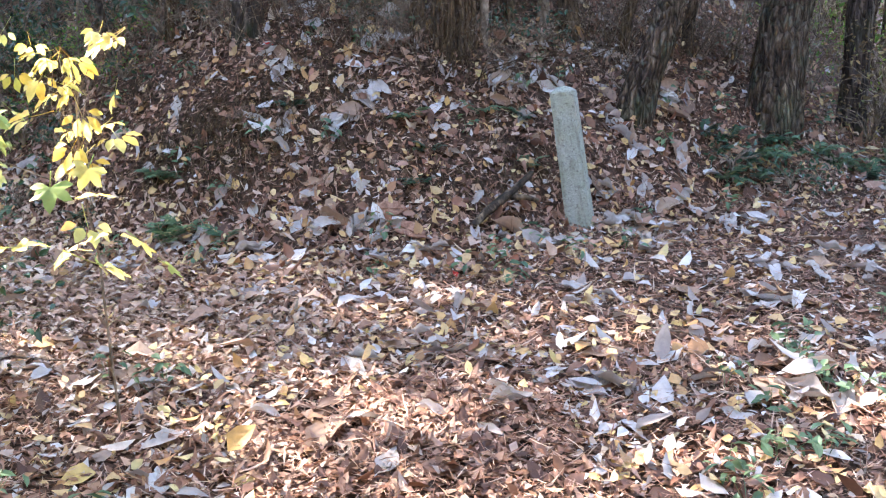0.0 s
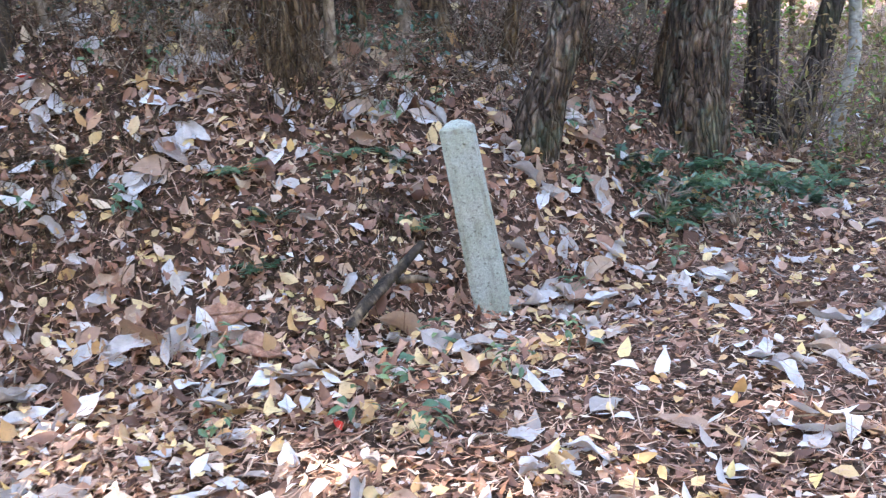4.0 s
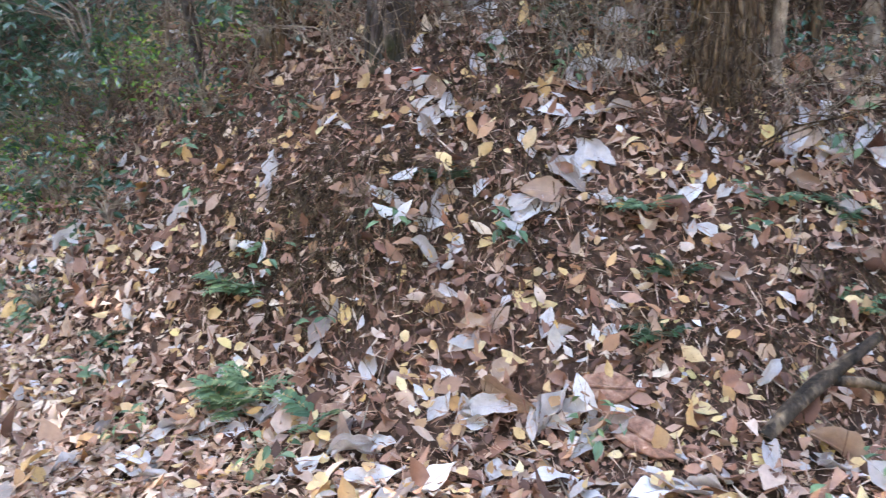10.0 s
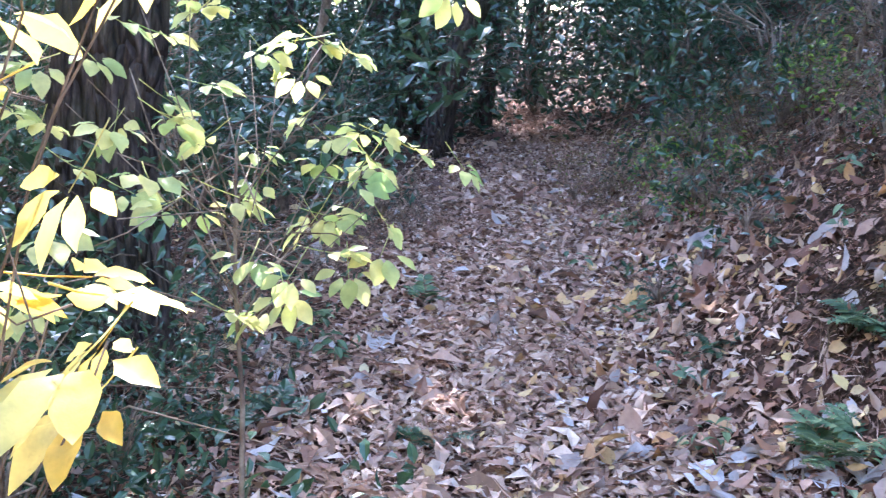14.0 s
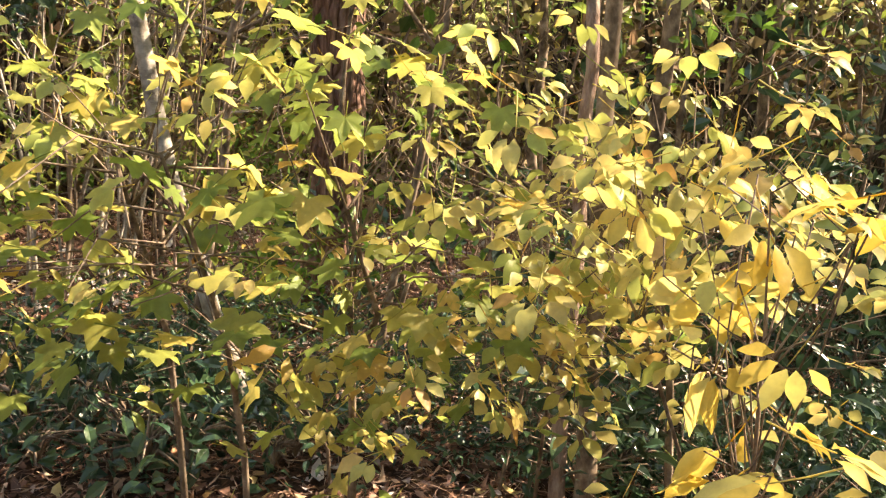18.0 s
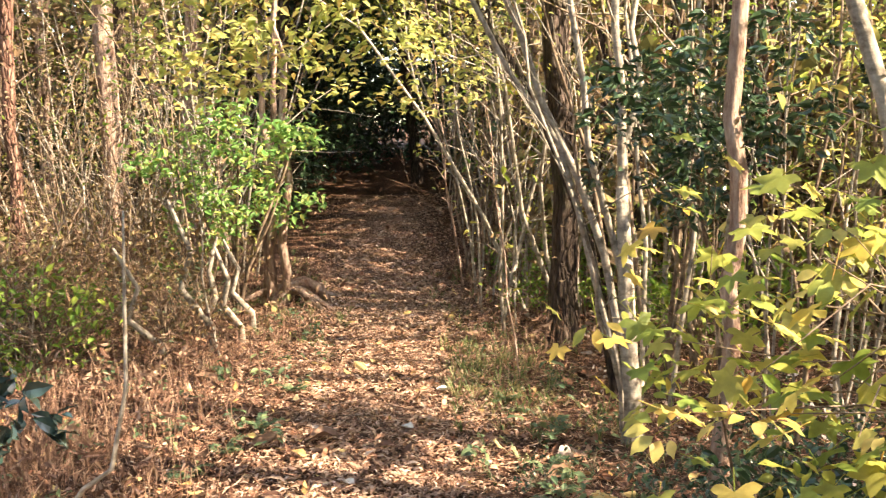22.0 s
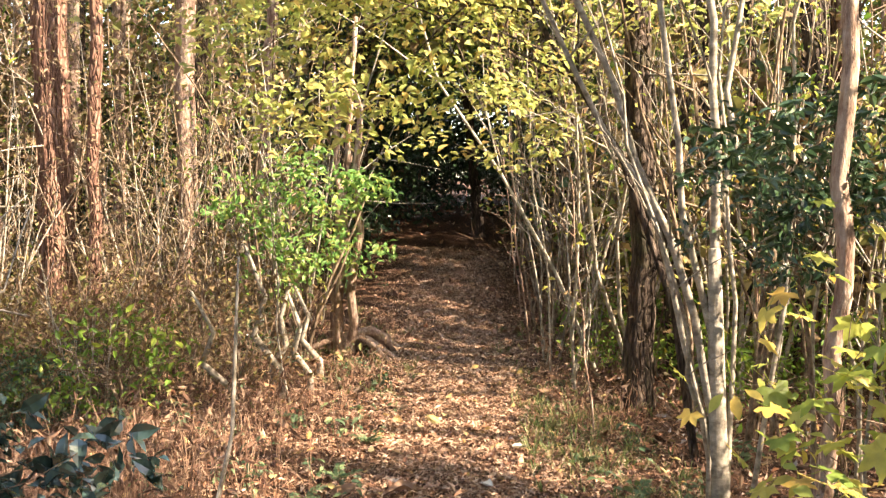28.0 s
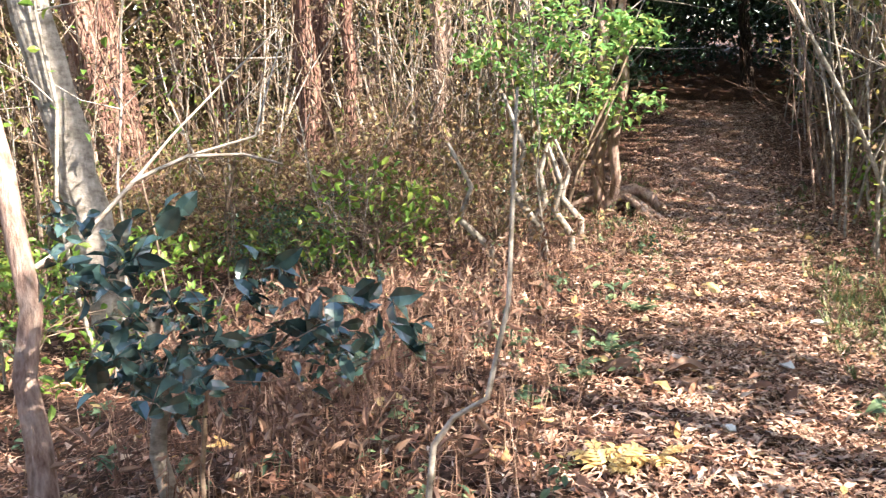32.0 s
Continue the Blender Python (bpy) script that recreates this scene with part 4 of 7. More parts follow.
# south-western thicket
PAIR = [tree(-1.97, -0.48, 4.2, 0.022, BARK_PINE, "slim sunlit sapling of a pair in the thicket, shading boughs added above", (0.02, -0.02), 0.01, 17, 0.5, None, 3, 1.3, 9),
        tree(-1.97, -0.41, 4.0, 0.026, BARK_TWIG, "slim shaded sapling of a pair in the thicket, shading boughs added above", (0.02, -0.02), 0.012, 18, 0.5, None, 3, 1.3, 9)]
BOUGH = [crown_mesh("foliage", LIME, 420, 0.62, 0.085, 0.55, 16, 83 + i, 0.7, squash=(1, 1, 0.6)) for i in range(2)]
# yellow-green boughs added above the view, set to shade the eastern path
for _i, (_x, _y, _z) in enumerate(((0.1, 0.3, 3.5), (0.45, 0.1, 3.7), (0.15, -0.3, 3.9), (-0.2, -0.6, 3.5), (-0.1, 0.0, 4.1), (0.25, 0.8, 3.9))):
    _b = tagged(part("foliage", BOUGH[_i % 2], None, PAIR[_i % 2]), kind="stuff")
    _b.matrix_basis = pose(_x, _y, _z, 0, 0, 70 * _i)
tree(-2.83, -2.38, 9.0, 0.115, BARK_RED, "red-brown trunk with flaking bark in the thicket", (0.03, 0.0), 0.01, 19, 0.9, None, 2, 1.2)
tree(-1.78, -1.53, 5.0, 0.026, BARK_PALE, "leaning pale grey stem lit by the sun", (0.22, -0.13), 0.016, 20, 0.7, None, 3, 1.2, 10)
# unseen boughs added to the stout trunk to block sun from the near path
for _i, (_x, _y, _z) in enumerate(((0.35, 1.1, 3.5), (0.3, 1.5, 3.2), (0.75, 0.95, 3.4))):
    _b = tagged(part("foliage", BOUGH[_i % 2], None, STOUT), kind="stuff")
    _b.matrix_basis = pose(_x, _y, _z, 0, 0, 70 * _i)
# along the eastern path
tree(-1.30, -2.60, 5.5, 0.034, BARK_PINE, "slender brown trunk beside the path", (-0.03, 0.0), 0.016, 22, 0.6, None, 3, 1.3, 10)
tree(-1.54, -5.53, 8.0, 0.085, BARK_DARK, "dark trunk in the thicket by the path", (0.02, 0.0), 0.012, 23, 0.8, (CROWN_HIGH, 2), 3)
tree(2.85, -7.9, 11.0, 0.15, BARK_RED, "big red-brown trunk in the wood", (0.015, 0.0), 0.01, 24, 0.85, (CROWN_DARK, 2), 4, 1.25, 16)
tree(2.60, -7.8, 8.0, 0.055, BARK_RED, "grey-brown trunk beside the big one", (-0.08, 0.02), 0.014, 25, 0.7, (CROWN_HIGH, 1), 3)
tree(1.90, -8.9, 11.0, 0.095, BARK_PINE, "pine trunk with pinkish flaking bark", (-0.015, 0.0), 0.01, 26, 0.85, (CROWN_DARK, 1), 3)
tree(1.25, -9.3, 9.0, 0.06, BARK_PINE, "slim pinkish trunk among the pines", (-0.03, 0.0), 0.012, 27, 0.7, (CROWN_HIGH, 1), 3)
tree(4.6, -10.5, 11.0, 0.15, BARK_RED, "red-brown trunk deeper in the wood", (0.03, 0.0), 0.01, 28, 0.85, (CROWN_DARK, 1), 3)
tree(4.44, -7.87, 9.0, 0.20, BARK_RED, "shaggy leaning trunk with peeling reddish bark", (0.16, 0.0), 0.012, 29, 0.85, (CROWN_HIGH, 2), 3, 1.2, 18, 0.12)
tree(3.04, -4.66, 7.0, 0.10, BARK_PALE, "smooth grey trunk leaning over the thicket", (0.16, 0.0), 0.02, 30, 0.8, (CROWN_HIGH, 2), 3, 1.2)
CROOKED = tree(2.22, -2.40, 3.2, 0.036, BARK_PINE, "crooked grey-brown trunk by the camellia", (0.07, -0.05), 0.04, 31, 0.75, None, 4, 1.4, 12, limb_from=0.25)
for _pts, _r in (([(0.10, -0.23, 0.74), (-0.04, -0.32, 0.84), (-0.17, -0.42, 1.00), (-0.32, -0.51, 1.07), (-0.49, -0.58, 1.07), (-0.61, -0.64, 1.03)], 0.010), ([(-0.17, -0.42, 1.00), (-0.27, -0.51, 1.14), (-0.41, -0.67, 1.32), (-0.55, -0.83, 1.49)], 0.006), ([(-0.32, -0.51, 1.07), (-0.53, -0.60, 1.13), (-0.56, -0.69, 1.32), (-0.59, -0.78, 1.47)], 0.006)):
    _b = Build()
    _b.tube(_pts, np.linspace(_r, _r * 0.4, len(_pts)), 6, 0.05, 3)
    part("dead_bough", _b, BARK_PALE, CROOKED, "bare dead bough")
tree(1.75, -2.30, 0.62, 0.024, BARK_PALE, "broken pale snag standing in the weeds", (0.10, -0.06), 0.012, 32, 0.85, None, 0, 1.2, 9, 0.12)

tree(1.45, 4.35, 4.5, 0.028, BARK_OAK, "thin leaning stem behind the oaks", (0.25, 0.05), 0.014, 33, 0.6, None, 2, 1.3, 8)
tree(1.62, 4.55, 5.0, 0.035, BARK_OAK, "slim grey stem leaning on the bank", (0.12, 0.05), 0.014, 34, 0.6, None, 2, 1.3, 8)
tree(2.1, 4.75, 5.0, 0.03, BARK_BROWN, "slim brown stem on the bank's shoulder", (0.2, 0.05), 0.014, 35, 0.6, None, 2, 1.3, 8)
tree(0.42, 4.2, 4.5, 0.03, BARK_BROWN, "thin brown stem by the coppiced tree", (0.06, 0.04), 0.012, 36, 0.6, None, 2, 1.5, 8)
tree(-0.45, 4.15, 4.5, 0.028, BARK_BROWN, "thin brown stem on top of the bank", (-0.05, 0.04), 0.014, 37, 0.6, None, 2, 1.4, 8)
tree(-0.75, 4.25, 4.5, 0.035, BARK_BROWN, "brown stem on top of the bank", (0.08, 0.05), 0.014, 38, 0.6, None, 2, 1.4, 8)
tree(-1.75, 4.1, 4.5, 0.03, BARK_BROWN, "thin brown stem among the bank's brush", (0.05, 0.05), 0.016, 39, 0.6, None, 2, 1.4, 8)
tree(-2.2, 4.3, 4.5, 0.026, BARK_DARK, "thin dark stem among the bank's brush", (-0.12, 0.05), 0.016, 40, 0.6, None, 2, 1.4, 8)
tree(4.1, 5.0, 4.0, 0.03, BARK_PALE, "thin grey stem leaning in the hazy light", (0.35, 0.1), 0.02, 41, 0.6, None, 3, 1.3, 8)
tree(3.7, 5.6, 5.0, 0.045, BARK_PALE, "grey stem leaning over the bend of the path", (0.22, 0.1), 0.02, 42, 0.6, None, 3, 1.3, 8)
tree(3.5, 6.6, 6.0, 0.05, BARK_OAK, "slim grey trunk in the hazy wood", (0.12, 0.0), 0.02, 43, 0.7, None, 3, 1.3, 8)
tree(5.0, 6.2, 6.0, 0.055, BARK_OAK, "slim trunk in the hazy wood", (0.05, 0.0), 0.02, 44, 0.7, None, 3, 1.3, 8)


# where leaf sprays hang
AMBER_NEAR = [(-0.83, 0.47, 0.98), (-0.90, 0.58, 0.95), (-0.77, 0.55, 0.97), (-0.88, 0.61, 0.90), (-0.78, 0.53, 0.94), (-0.79, 0.49, 0.89), (-0.85, 0.58, 0.87), (-0.83, 0.43, 1.06), (-0.86, 0.46, 1.06), (-0.78, 0.52, 1.09), (-0.87, 0.37, 1.02), (-0.86, 0.43, 1.10), (-0.84, 0.52, 1.13), (-0.91, 0.47, 1.10), (-0.84, 0.39, 1.16), (-0.88, 0.43, 1.21), (-0.82, 0.45, 1.17), (-0.87, 0.50, 1.17), (-0.84, 0.41, 1.20), (-0.83, 0.35, 1.17), (-0.90, 0.32, 1.14), (-0.80, 0.42, 1.03), (-0.83, 0.50, 1.00), (-0.75, 0.59, 1.22), (-0.75, 0.53, 1.23), (-0.74, 0.61, 1.23), (-0.72, 0.51, 1.24)]
AMBER_NEAR2 = [(-1.31, -0.14, 1.08), (-1.31, -0.07, 1.13), (-1.26, 0.03, 1.12), (-1.33, 0.06, 1.15), (-1.32, -0.15, 0.97), (-1.36, -0.07, 0.94), (-1.47, -0.02, 0.99), (-1.35, -0.13, 0.84), (-1.45, -0.06, 0.85), (-1.35, 0.07, 0.94), (-1.24, -0.09, 0.71), (-1.34, -0.06, 0.78), (-1.33, 0.15, 1.09), (-1.43, 0.14, 1.16)]
LEMON_W = [(-1.63, 0.85, 1.05), (-1.59, 0.90, 1.07), (-1.78, 1.09, 0.98), (-1.67, 1.14, 1.11), (-1.53, 1.20, 1.11), (-1.73, 1.06, 1.16), (-1.72, 1.22, 1.06), (-1.66, 1.12, 0.97), (-1.74, 1.01, 0.85), (-1.50, 0.84, 0.86), (-1.60, 1.05, 0.82), (-1.58, 1.07, 0.81), (-1.44, 1.07, 0.78), (-1.58, 1.25, 0.75), (-1.62, 1.36, 0.73), (-1.56, 1.18, 0.69), (-1.51, 1.20, 0.90), (-1.66, 1.42, 0.91), (-1.55, 1.45, 0.92), (-1.59, 1.31, 0.95), (-1.66, 1.20, 0.89), (-1.58, 0.79, 0.98), (-1.78, 0.86, 1.00), (-1.68, 0.77, 0.75), (-1.71, 0.74, 0.71), (-1.57, 0.89, 0.98), (-1.80, 1.00, 1.16), (-1.57, 0.94, 1.00), (-1.52, 1.30, 1.20), (-1.65, 1.32, 0.79), (-1.67, 1.25, 0.81)]
GOLD_SW = [(-1.53, -0.26, 1.13), (-1.67, -0.25, 1.19), (-1.65, -0.15, 1.24), (-1.77, -0.12, 1.28), (-1.52, -0.21, 1.05), (-1.57, -0.11, 1.10), (-1.83, -0.13, 1.15), (-1.89, -0.02, 1.09), (-1.58, -0.40, 1.15), (-1.63, -0.57, 1.12), (-1.54, -0.18, 0.96), (-1.85, -0.19, 1.00), (-1.65, 0.05, 1.00), (-2.00, 0.01, 0.98), (-1.63, -0.37, 0.91), (-1.56, -0.45, 1.01), (-2.00, 0.01, 1.14), (-1.96, 0.14, 1.07), (-1.99, 0.21, 0.97), (-1.50, -0.13, 1.29), (-1.40, -0.48, 1.06), (-1.35, -0.36, 1.12), (-1.45, -0.31, 0.77), (-1.52, -0.22, 0.83), (-1.83, -0.23, 0.72), (-1.70, 0.21, 0.95)]
GREEN_SW = [(-1.04, -0.52, 1.25), (-1.15, -0.52, 1.27), (-1.31, -0.56, 1.33), (-1.40, -0.53, 1.29), (-1.40, -0.39, 1.31), (-1.11, -0.42, 1.20), (-1.14, -0.56, 1.13), (-1.29, -0.50, 1.15), (-0.95, -0.47, 1.18), (-1.06, -0.69, 1.06), (-1.06, -0.54, 1.05), (-1.20, -0.53, 1.03), (-1.33, -0.44, 0.93), (-1.39, -0.36, 0.90), (-1.25, -0.44, 0.87), (-1.19, -0.51, 0.81), (-1.02, -0.49, 0.82), (-1.04, -0.62, 0.76), (-0.90, -0.55, 0.74), (-1.13, -0.54, 0.70), (-1.22, -0.48, 0.76), (-1.37, -0.45, 0.75), (-1.34, -0.26, 0.89), (-0.81, -0.56, 0.94), (-0.86, -0.76, 0.81)]
LIME_LOW = [(-1.13, -0.53, 0.54), (-1.34, -0.62, 0.53), (-1.29, -0.47, 0.61), (-1.34, -0.40, 0.59), (-1.34, -0.71, 0.35), (-1.14, -0.61, 0.56), (-1.27, -0.47, 0.49), (-0.88, -0.78, 0.64), (-0.99, -0.77, 0.65), (-0.75, -0.74, 0.88), (-0.89, -0.87, 0.82), (-0.82, -1.07, 0.81), (-0.81, -0.92, 0.74), (-0.76, -1.02, 1.02), (-0.96, -1.01, 1.19), (-0.85, -1.02, 1.15)]
LIME_E = [(-0.91, -1.02, 1.21), (-0.98, -1.00, 1.13), (-0.86, -1.08, 1.13), (-0.91, -0.77, 1.23), (-0.66, -1.02, 0.98), (-0.72, -0.93, 0.94), (-0.79, -0.85, 0.90), (-0.79, -1.00, 1.04), (-1.05, -0.70, 1.48), (-1.07, -0.85, 1.42), (-1.16, -0.76, 1.35), (-0.84, -0.74, 0.83), (-0.76, -0.95, 0.82), (-0.66, -0.98, 0.86), (-0.90, -1.00, 0.70), (-0.96, -0.65, 1.13), (-1.07, -0.60, 1.06), (-0.50, -1.10, 0.97), (-1.08, -0.73, 1.20)]
LIME_R28 = [(-0.62, -1.30, 1.03), (-0.61, -1.14, 0.99), (-0.62, -1.06, 1.12), (-0.73, -1.39, 0.83), (-0.52, -1.14, 0.84), (-0.62, -1.03, 0.94), (-0.42, -1.20, 1.00), (-0.49, -1.20, 1.04), (-0.63, -1.07, 0.82), (-0.61, -1.24, 0.74), (-0.74, -1.38, 1.20), (-0.59, -1.04, 1.29)]
LIME_TOP = [(-0.70, -0.72, 1.21), (-0.86, -0.93, 1.08), (-0.82, -0.49, 1.52), (-1.19, -0.87, 1.48), (-0.97, -0.53, 1.36), (-1.05, -0.56, 1.26), (-1.12, -0.78, 1.14), (-1.00, -0.55, 1.11), (-0.66, -0.75, 1.17), (-0.89, -0.38, 1.46), (-1.10, -0.72, 0.99), (-1.08, -0.58, 0.95), (-0.96, -0.47, 0.83), (-0.71, -0.85, 0.90), (-0.62, -0.57, 0.90), (-0.57, -0.69, 0.91), (-0.43, -0.54, 1.02), (-0.43, -0.70, 0.92), (-0.67, -0.50, 0.99), (-0.70, -0.52, 0.87)]
CROWN_E = [(0.53, -4.32, 3.68), (0.20, -4.97, 4.13), (-0.19, -5.13, 3.88), (-0.48, -4.65, 3.82), (-0.68, -4.02, 3.32), (0.36, -4.20, 3.32), (-0.01, -4.57, 3.27), (-0.40, -5.00, 3.29), (-0.61, -4.29, 2.99), (-1.03, -4.68, 3.37), (0.62, -4.57, 2.93), (0.78, -4.40, 2.66), (0.41, -4.90, 2.72), (0.16, -4.46, 2.39), (-0.21, -4.50, 2.70), (-0.60, -4.88, 2.63), (-1.10, -4.46, 2.90), (-1.45, -4.68, 3.25), (-1.57, -4.33, 3.49), (0.56, -4.30, 2.11), (0.26, -4.61, 1.97), (-0.16, -5.06, 2.09), (-0.44, -4.68, 2.26), (-0.91, -5.04, 2.39), (-1.05, -3.91, 3.62), (-1.62, -4.10, 2.84), (-2.10, -4.40, 3.38), (0.74, -4.87, 3.79), (0.85, -4.73, 2.53), (0.50, -4.86, 3.19)]
CAMELLIA = [(1.98, -2.17, 0.75), (1.84, -2.13, 0.81), (1.68, -2.13, 0.84), (1.78, -2.09, 0.71), (1.70, -2.19, 0.60), (1.58, -2.05, 0.55), (1.81, -2.13, 0.44), (1.58, -2.21, 0.48), (1.49, -2.34, 0.69), (1.33, -2.22, 0.60), (1.18, -2.02, 0.68), (1.18, -2.30, 0.53), (1.45, -2.39, 0.45), (1.52, -2.25, 0.52), (1.83, -2.11, 0.58), (1.71, -2.03, 0.54), (1.27, -2.17, 0.49), (1.10, -2.41, 0.53), (1.62, -1.89, 0.45), (1.65, -2.32, 0.59)]
HOLLY_E = [(-1.36, -3.32, 1.56), (-1.50, -3.34, 1.63), (-1.30, -2.66, 1.45), (-1.03, -2.76, 1.47), (-1.42, -3.31, 1.36), (-1.36, -2.88, 1.30), (-1.45, -2.71, 1.58), (-1.56, -2.76, 1.69), (-1.32, -3.14, 1.22), (-1.24, -2.72, 1.18), (-1.50, -2.89, 1.39), (-1.23, -3.18, 1.60), (-1.69, -3.01, 1.53)]
GOLD_LOW = [(-1.44, -0.26, 0.83), (-1.61, -0.23, 0.75), (-1.73, -0.17, 0.81), (-1.22, -0.22, 0.77), (-1.64, -0.39, 0.56), (-1.39, -0.51, 0.59), (-1.39, -0.69, 0.46), (-1.44, 0.06, 0.80), (-1.59, 0.08, 0.93), (-1.54, -0.14, 0.98), (-1.72, -0.06, 1.01), (-1.28, -0.34, 0.82), (-1.39, -0.31, 0.76), (-1.43, -0.12, 0.64), (-1.56, -0.06, 0.65), (-1.64, 0.03, 0.80), (-1.70, 0.10, 0.69), (-1.77, 0.08, 0.95), (-1.19, -0.39, 0.77), (-1.24, -0.61, 0.61)]


# ------------------------------------------------------------------ saplings with large leaves
AMBER_LEAVES = [palmate(0.09, 0.5, 0.25, 200 + i).mesh("leaf", AMBER) for i in range(4)]
LEMON_LEAVES = [palmate(0.075, 0.6, 0.22, 210 + i).mesh("leaf", LEMON) for i in range(4)]
GOLD_LEAVES = [palmate(0.065, 0.56, 0.25, 220 + i, 5).mesh("leaf", GOLD) for i in range(3)]
LIME_LEAVES = [lobed(0.105, 230 + i).mesh("leaf", LIME) for i in range(4)] + [palmate(0.07, 0.5, 0.25, 235, 3).mesh("leaf", LIME)]


def leaf_spray(name, spots, base, meshes, bark, label, seed, each=3, spread=0.09, scale=1.0, droop=0.5, category="sapling", stem_r=0.006):
    """A sapling whose twigs reach the given spots, each carrying a few large leaves."""
    g = np.random.default_rng(seed)
    z = height(*base)
    th = empty(name, pose(base[0], base[1], z), label, category, "leafy saplings")
    spots = np.array(spots) - np.array([base[0], base[1], z])
    mid = spots.mean(0)
    fork = np.array([mid[0] * 0.35, mid[1] * 0.35, max(0.25, mid[2] * 0.55)])
    st = Build()
    st.tube([(0, 0, -0.05), fork * np.array([0.3, 0.3, 0.5]) + g.normal(0, 0.01, 3), fork, (fork + mid) / 2 + g.normal(0, 0.02, 3), mid], [stem_r, stem_r * 0.9, stem_r * 0.75, stem_r * 0.6, stem_r * 0.4], 6)
    part("stem", st, bark, th)
    for s in spots:
        tw = Build()
        start = fork + (mid - fork) * g.uniform(0.25, 1)
        m = (start + s) / 2 + g.normal(0, 0.03, 3) + np.array([0, 0, 0.03])
        tw.tube([start, m, s], [stem_r * 0.28, stem_r * 0.2, 0.001], 4)
        part("twig", tw, bark, th)
        for _ in range(each):
            p = s + g.normal(0, spread, 3) * np.array([1, 1, 0.7])
            a, tip = g.uniform(0, 6.283), g.uniform(0.05, 0.35 + 0.8 * droop)
            out, up = np.array([math.cos(a), math.sin(a), 0.0]), np.array([0, 0, 1.0])
            ay = out * math.cos(tip) - up * math.sin(tip)
            az = out * math.sin(tip) + up * math.cos(tip)
            az = az + 0.35 * g.normal(0, 1) * np.cross(ay, az)
            az /= np.linalg.norm(az)
            ax = np.stack([np.cross(ay, az), ay, az], -1)
            m4 = Matrix([[*ax[0], p[0]], [*ax[1], p[1]], [*ax[2], p[2]], [0, 0, 0, 1]])
            k = scale * g.uniform(0.75, 1.2)
            me = meshes[int(g.integers(0, len(meshes)))]
            many = me.name.startswith("leaf_cluster")
            lf = part("foliage" if many else "leaf", me, None, th)
            if many:
                tagged(lf, kind="stuff")
            lf.matrix_basis = m4 @ Matrix.Diagonal((k, k, k, 1))
    return th


leaf_spray("yellow_sapling", AMBER_NEAR, (-0.82, 0.51), AMBER_LEAVES, BARK_TWIG, "sapling with drooping amber-yellow five-fingered leaves", 301, 1, 0.02, 0.68, 0.9, stem_r=0.005)
leaf_spray("yellow_sapling", AMBER_NEAR2, (-1.75, 0.05), GOLD_LEAVES, BARK_TWIG, "sapling with pale yellow five-fingered leaves in the sun", 302, 4, 0.11, 0.95, 0.8)
leaf_spray("pale_green_sapling", LEMON_W, (-1.52, 1.05), LEMON_LEAVES, BARK_TWIG, "slender sapling with lemon-green five-fingered leaves beside the path", 304, 2, 0.05, 0.72, 0.7, stem_r=0.006)
leaf_spray("golden_sapling", GOLD_SW, (-2.0, -0.15), GOLD_LEAVES, BARK_TWIG, "sapling full of sunlit golden leaves", 305, 3, 0.13, 0.95, 0.6, stem_r=0.012)
leaf_spray("golden_sapling", GOLD_LOW, (-1.95, -0.55), GOLD_LEAVES, BARK_TWIG, "low sapling with bright sunlit yellow leaves", 314, 4, 0.12, 0.85, 0.6)
leaf_spray("maple_sapling", GREEN_SW, (-1.45, -0.75), LIME_LEAVES, BARK_TWIG, "maple sapling with yellow-green lobed leaves", 306, 5, 0.12, 0.9, 0.6, stem_r=0.012)
leaf_spray("maple_sapling", LIME_LOW, (-1.62, -1.0), LIME_LEAVES, BARK_TWIG, "low maple shoots with yellow-green leaves", 307, 4, 0.1, 0.8, 0.6)
leaf_spray("maple_sapling", LIME_E, (-1.25, -1.15), LIME_LEAVES, BARK_TWIG, "maple sapling with lime leaves beside the path", 308, 5, 0.12, 0.9, 0.6, stem_r=0.011)
leaf_spray("maple_sapling", LIME_TOP, (-1.3, -0.95), LIME_LEAVES + GOLD_LEAVES, BARK_TWIG, "maple sapling with sprays of sunlit lime leaves", 315, 3, 0.12, 0.75, 0.5, stem_r=0.010)
leaf_spray("maple_sapling", LIME_R28, (-1.0, -1.75), LIME_LEAVES, BARK_TWIG, "low branch of broad lime-green leaves by the path", 309, 4, 0.1, 0.75, 0.6)
leaf_spray("arching_maple", CROWN_E, (-1.5, -4.35), [crown_mesh("leaf_cluster", MAPLE, 120, 0.42, 0.05, 0.6, 12, 250 + i, 0.8, squash=(1, 1, 0.3)) for i in range(4)], BARK_DARK, "arching maple with thin tiers of yellow-green leaves over the path", 311, 4, 0.42, 1.1, 0.25, "tree", 0.026)
CAMELLIA_SPRIG = [crown_mesh("leaf_cluster", CAMELLIA_LEAF, 7, 0.08, 0.085, 0.6, 4, 260 + i, 0.55) for i in range(4)]
leaf_spray("camellia_bush", CAMELLIA, (1.62, -2.2), CAMELLIA_SPRIG, BARK_TWIG, "camellia branch with thick dark blue-green leaves", 312, 3, 0.05, 0.92, 0.5, "shrub", 0.009)
HOLLY_SPRIG = [crown_mesh("leaf_cluster", EVERGREEN, 34, 0.16, 0.052, 0.5, 6, 270 + i, 0.5) for i in range(3)]
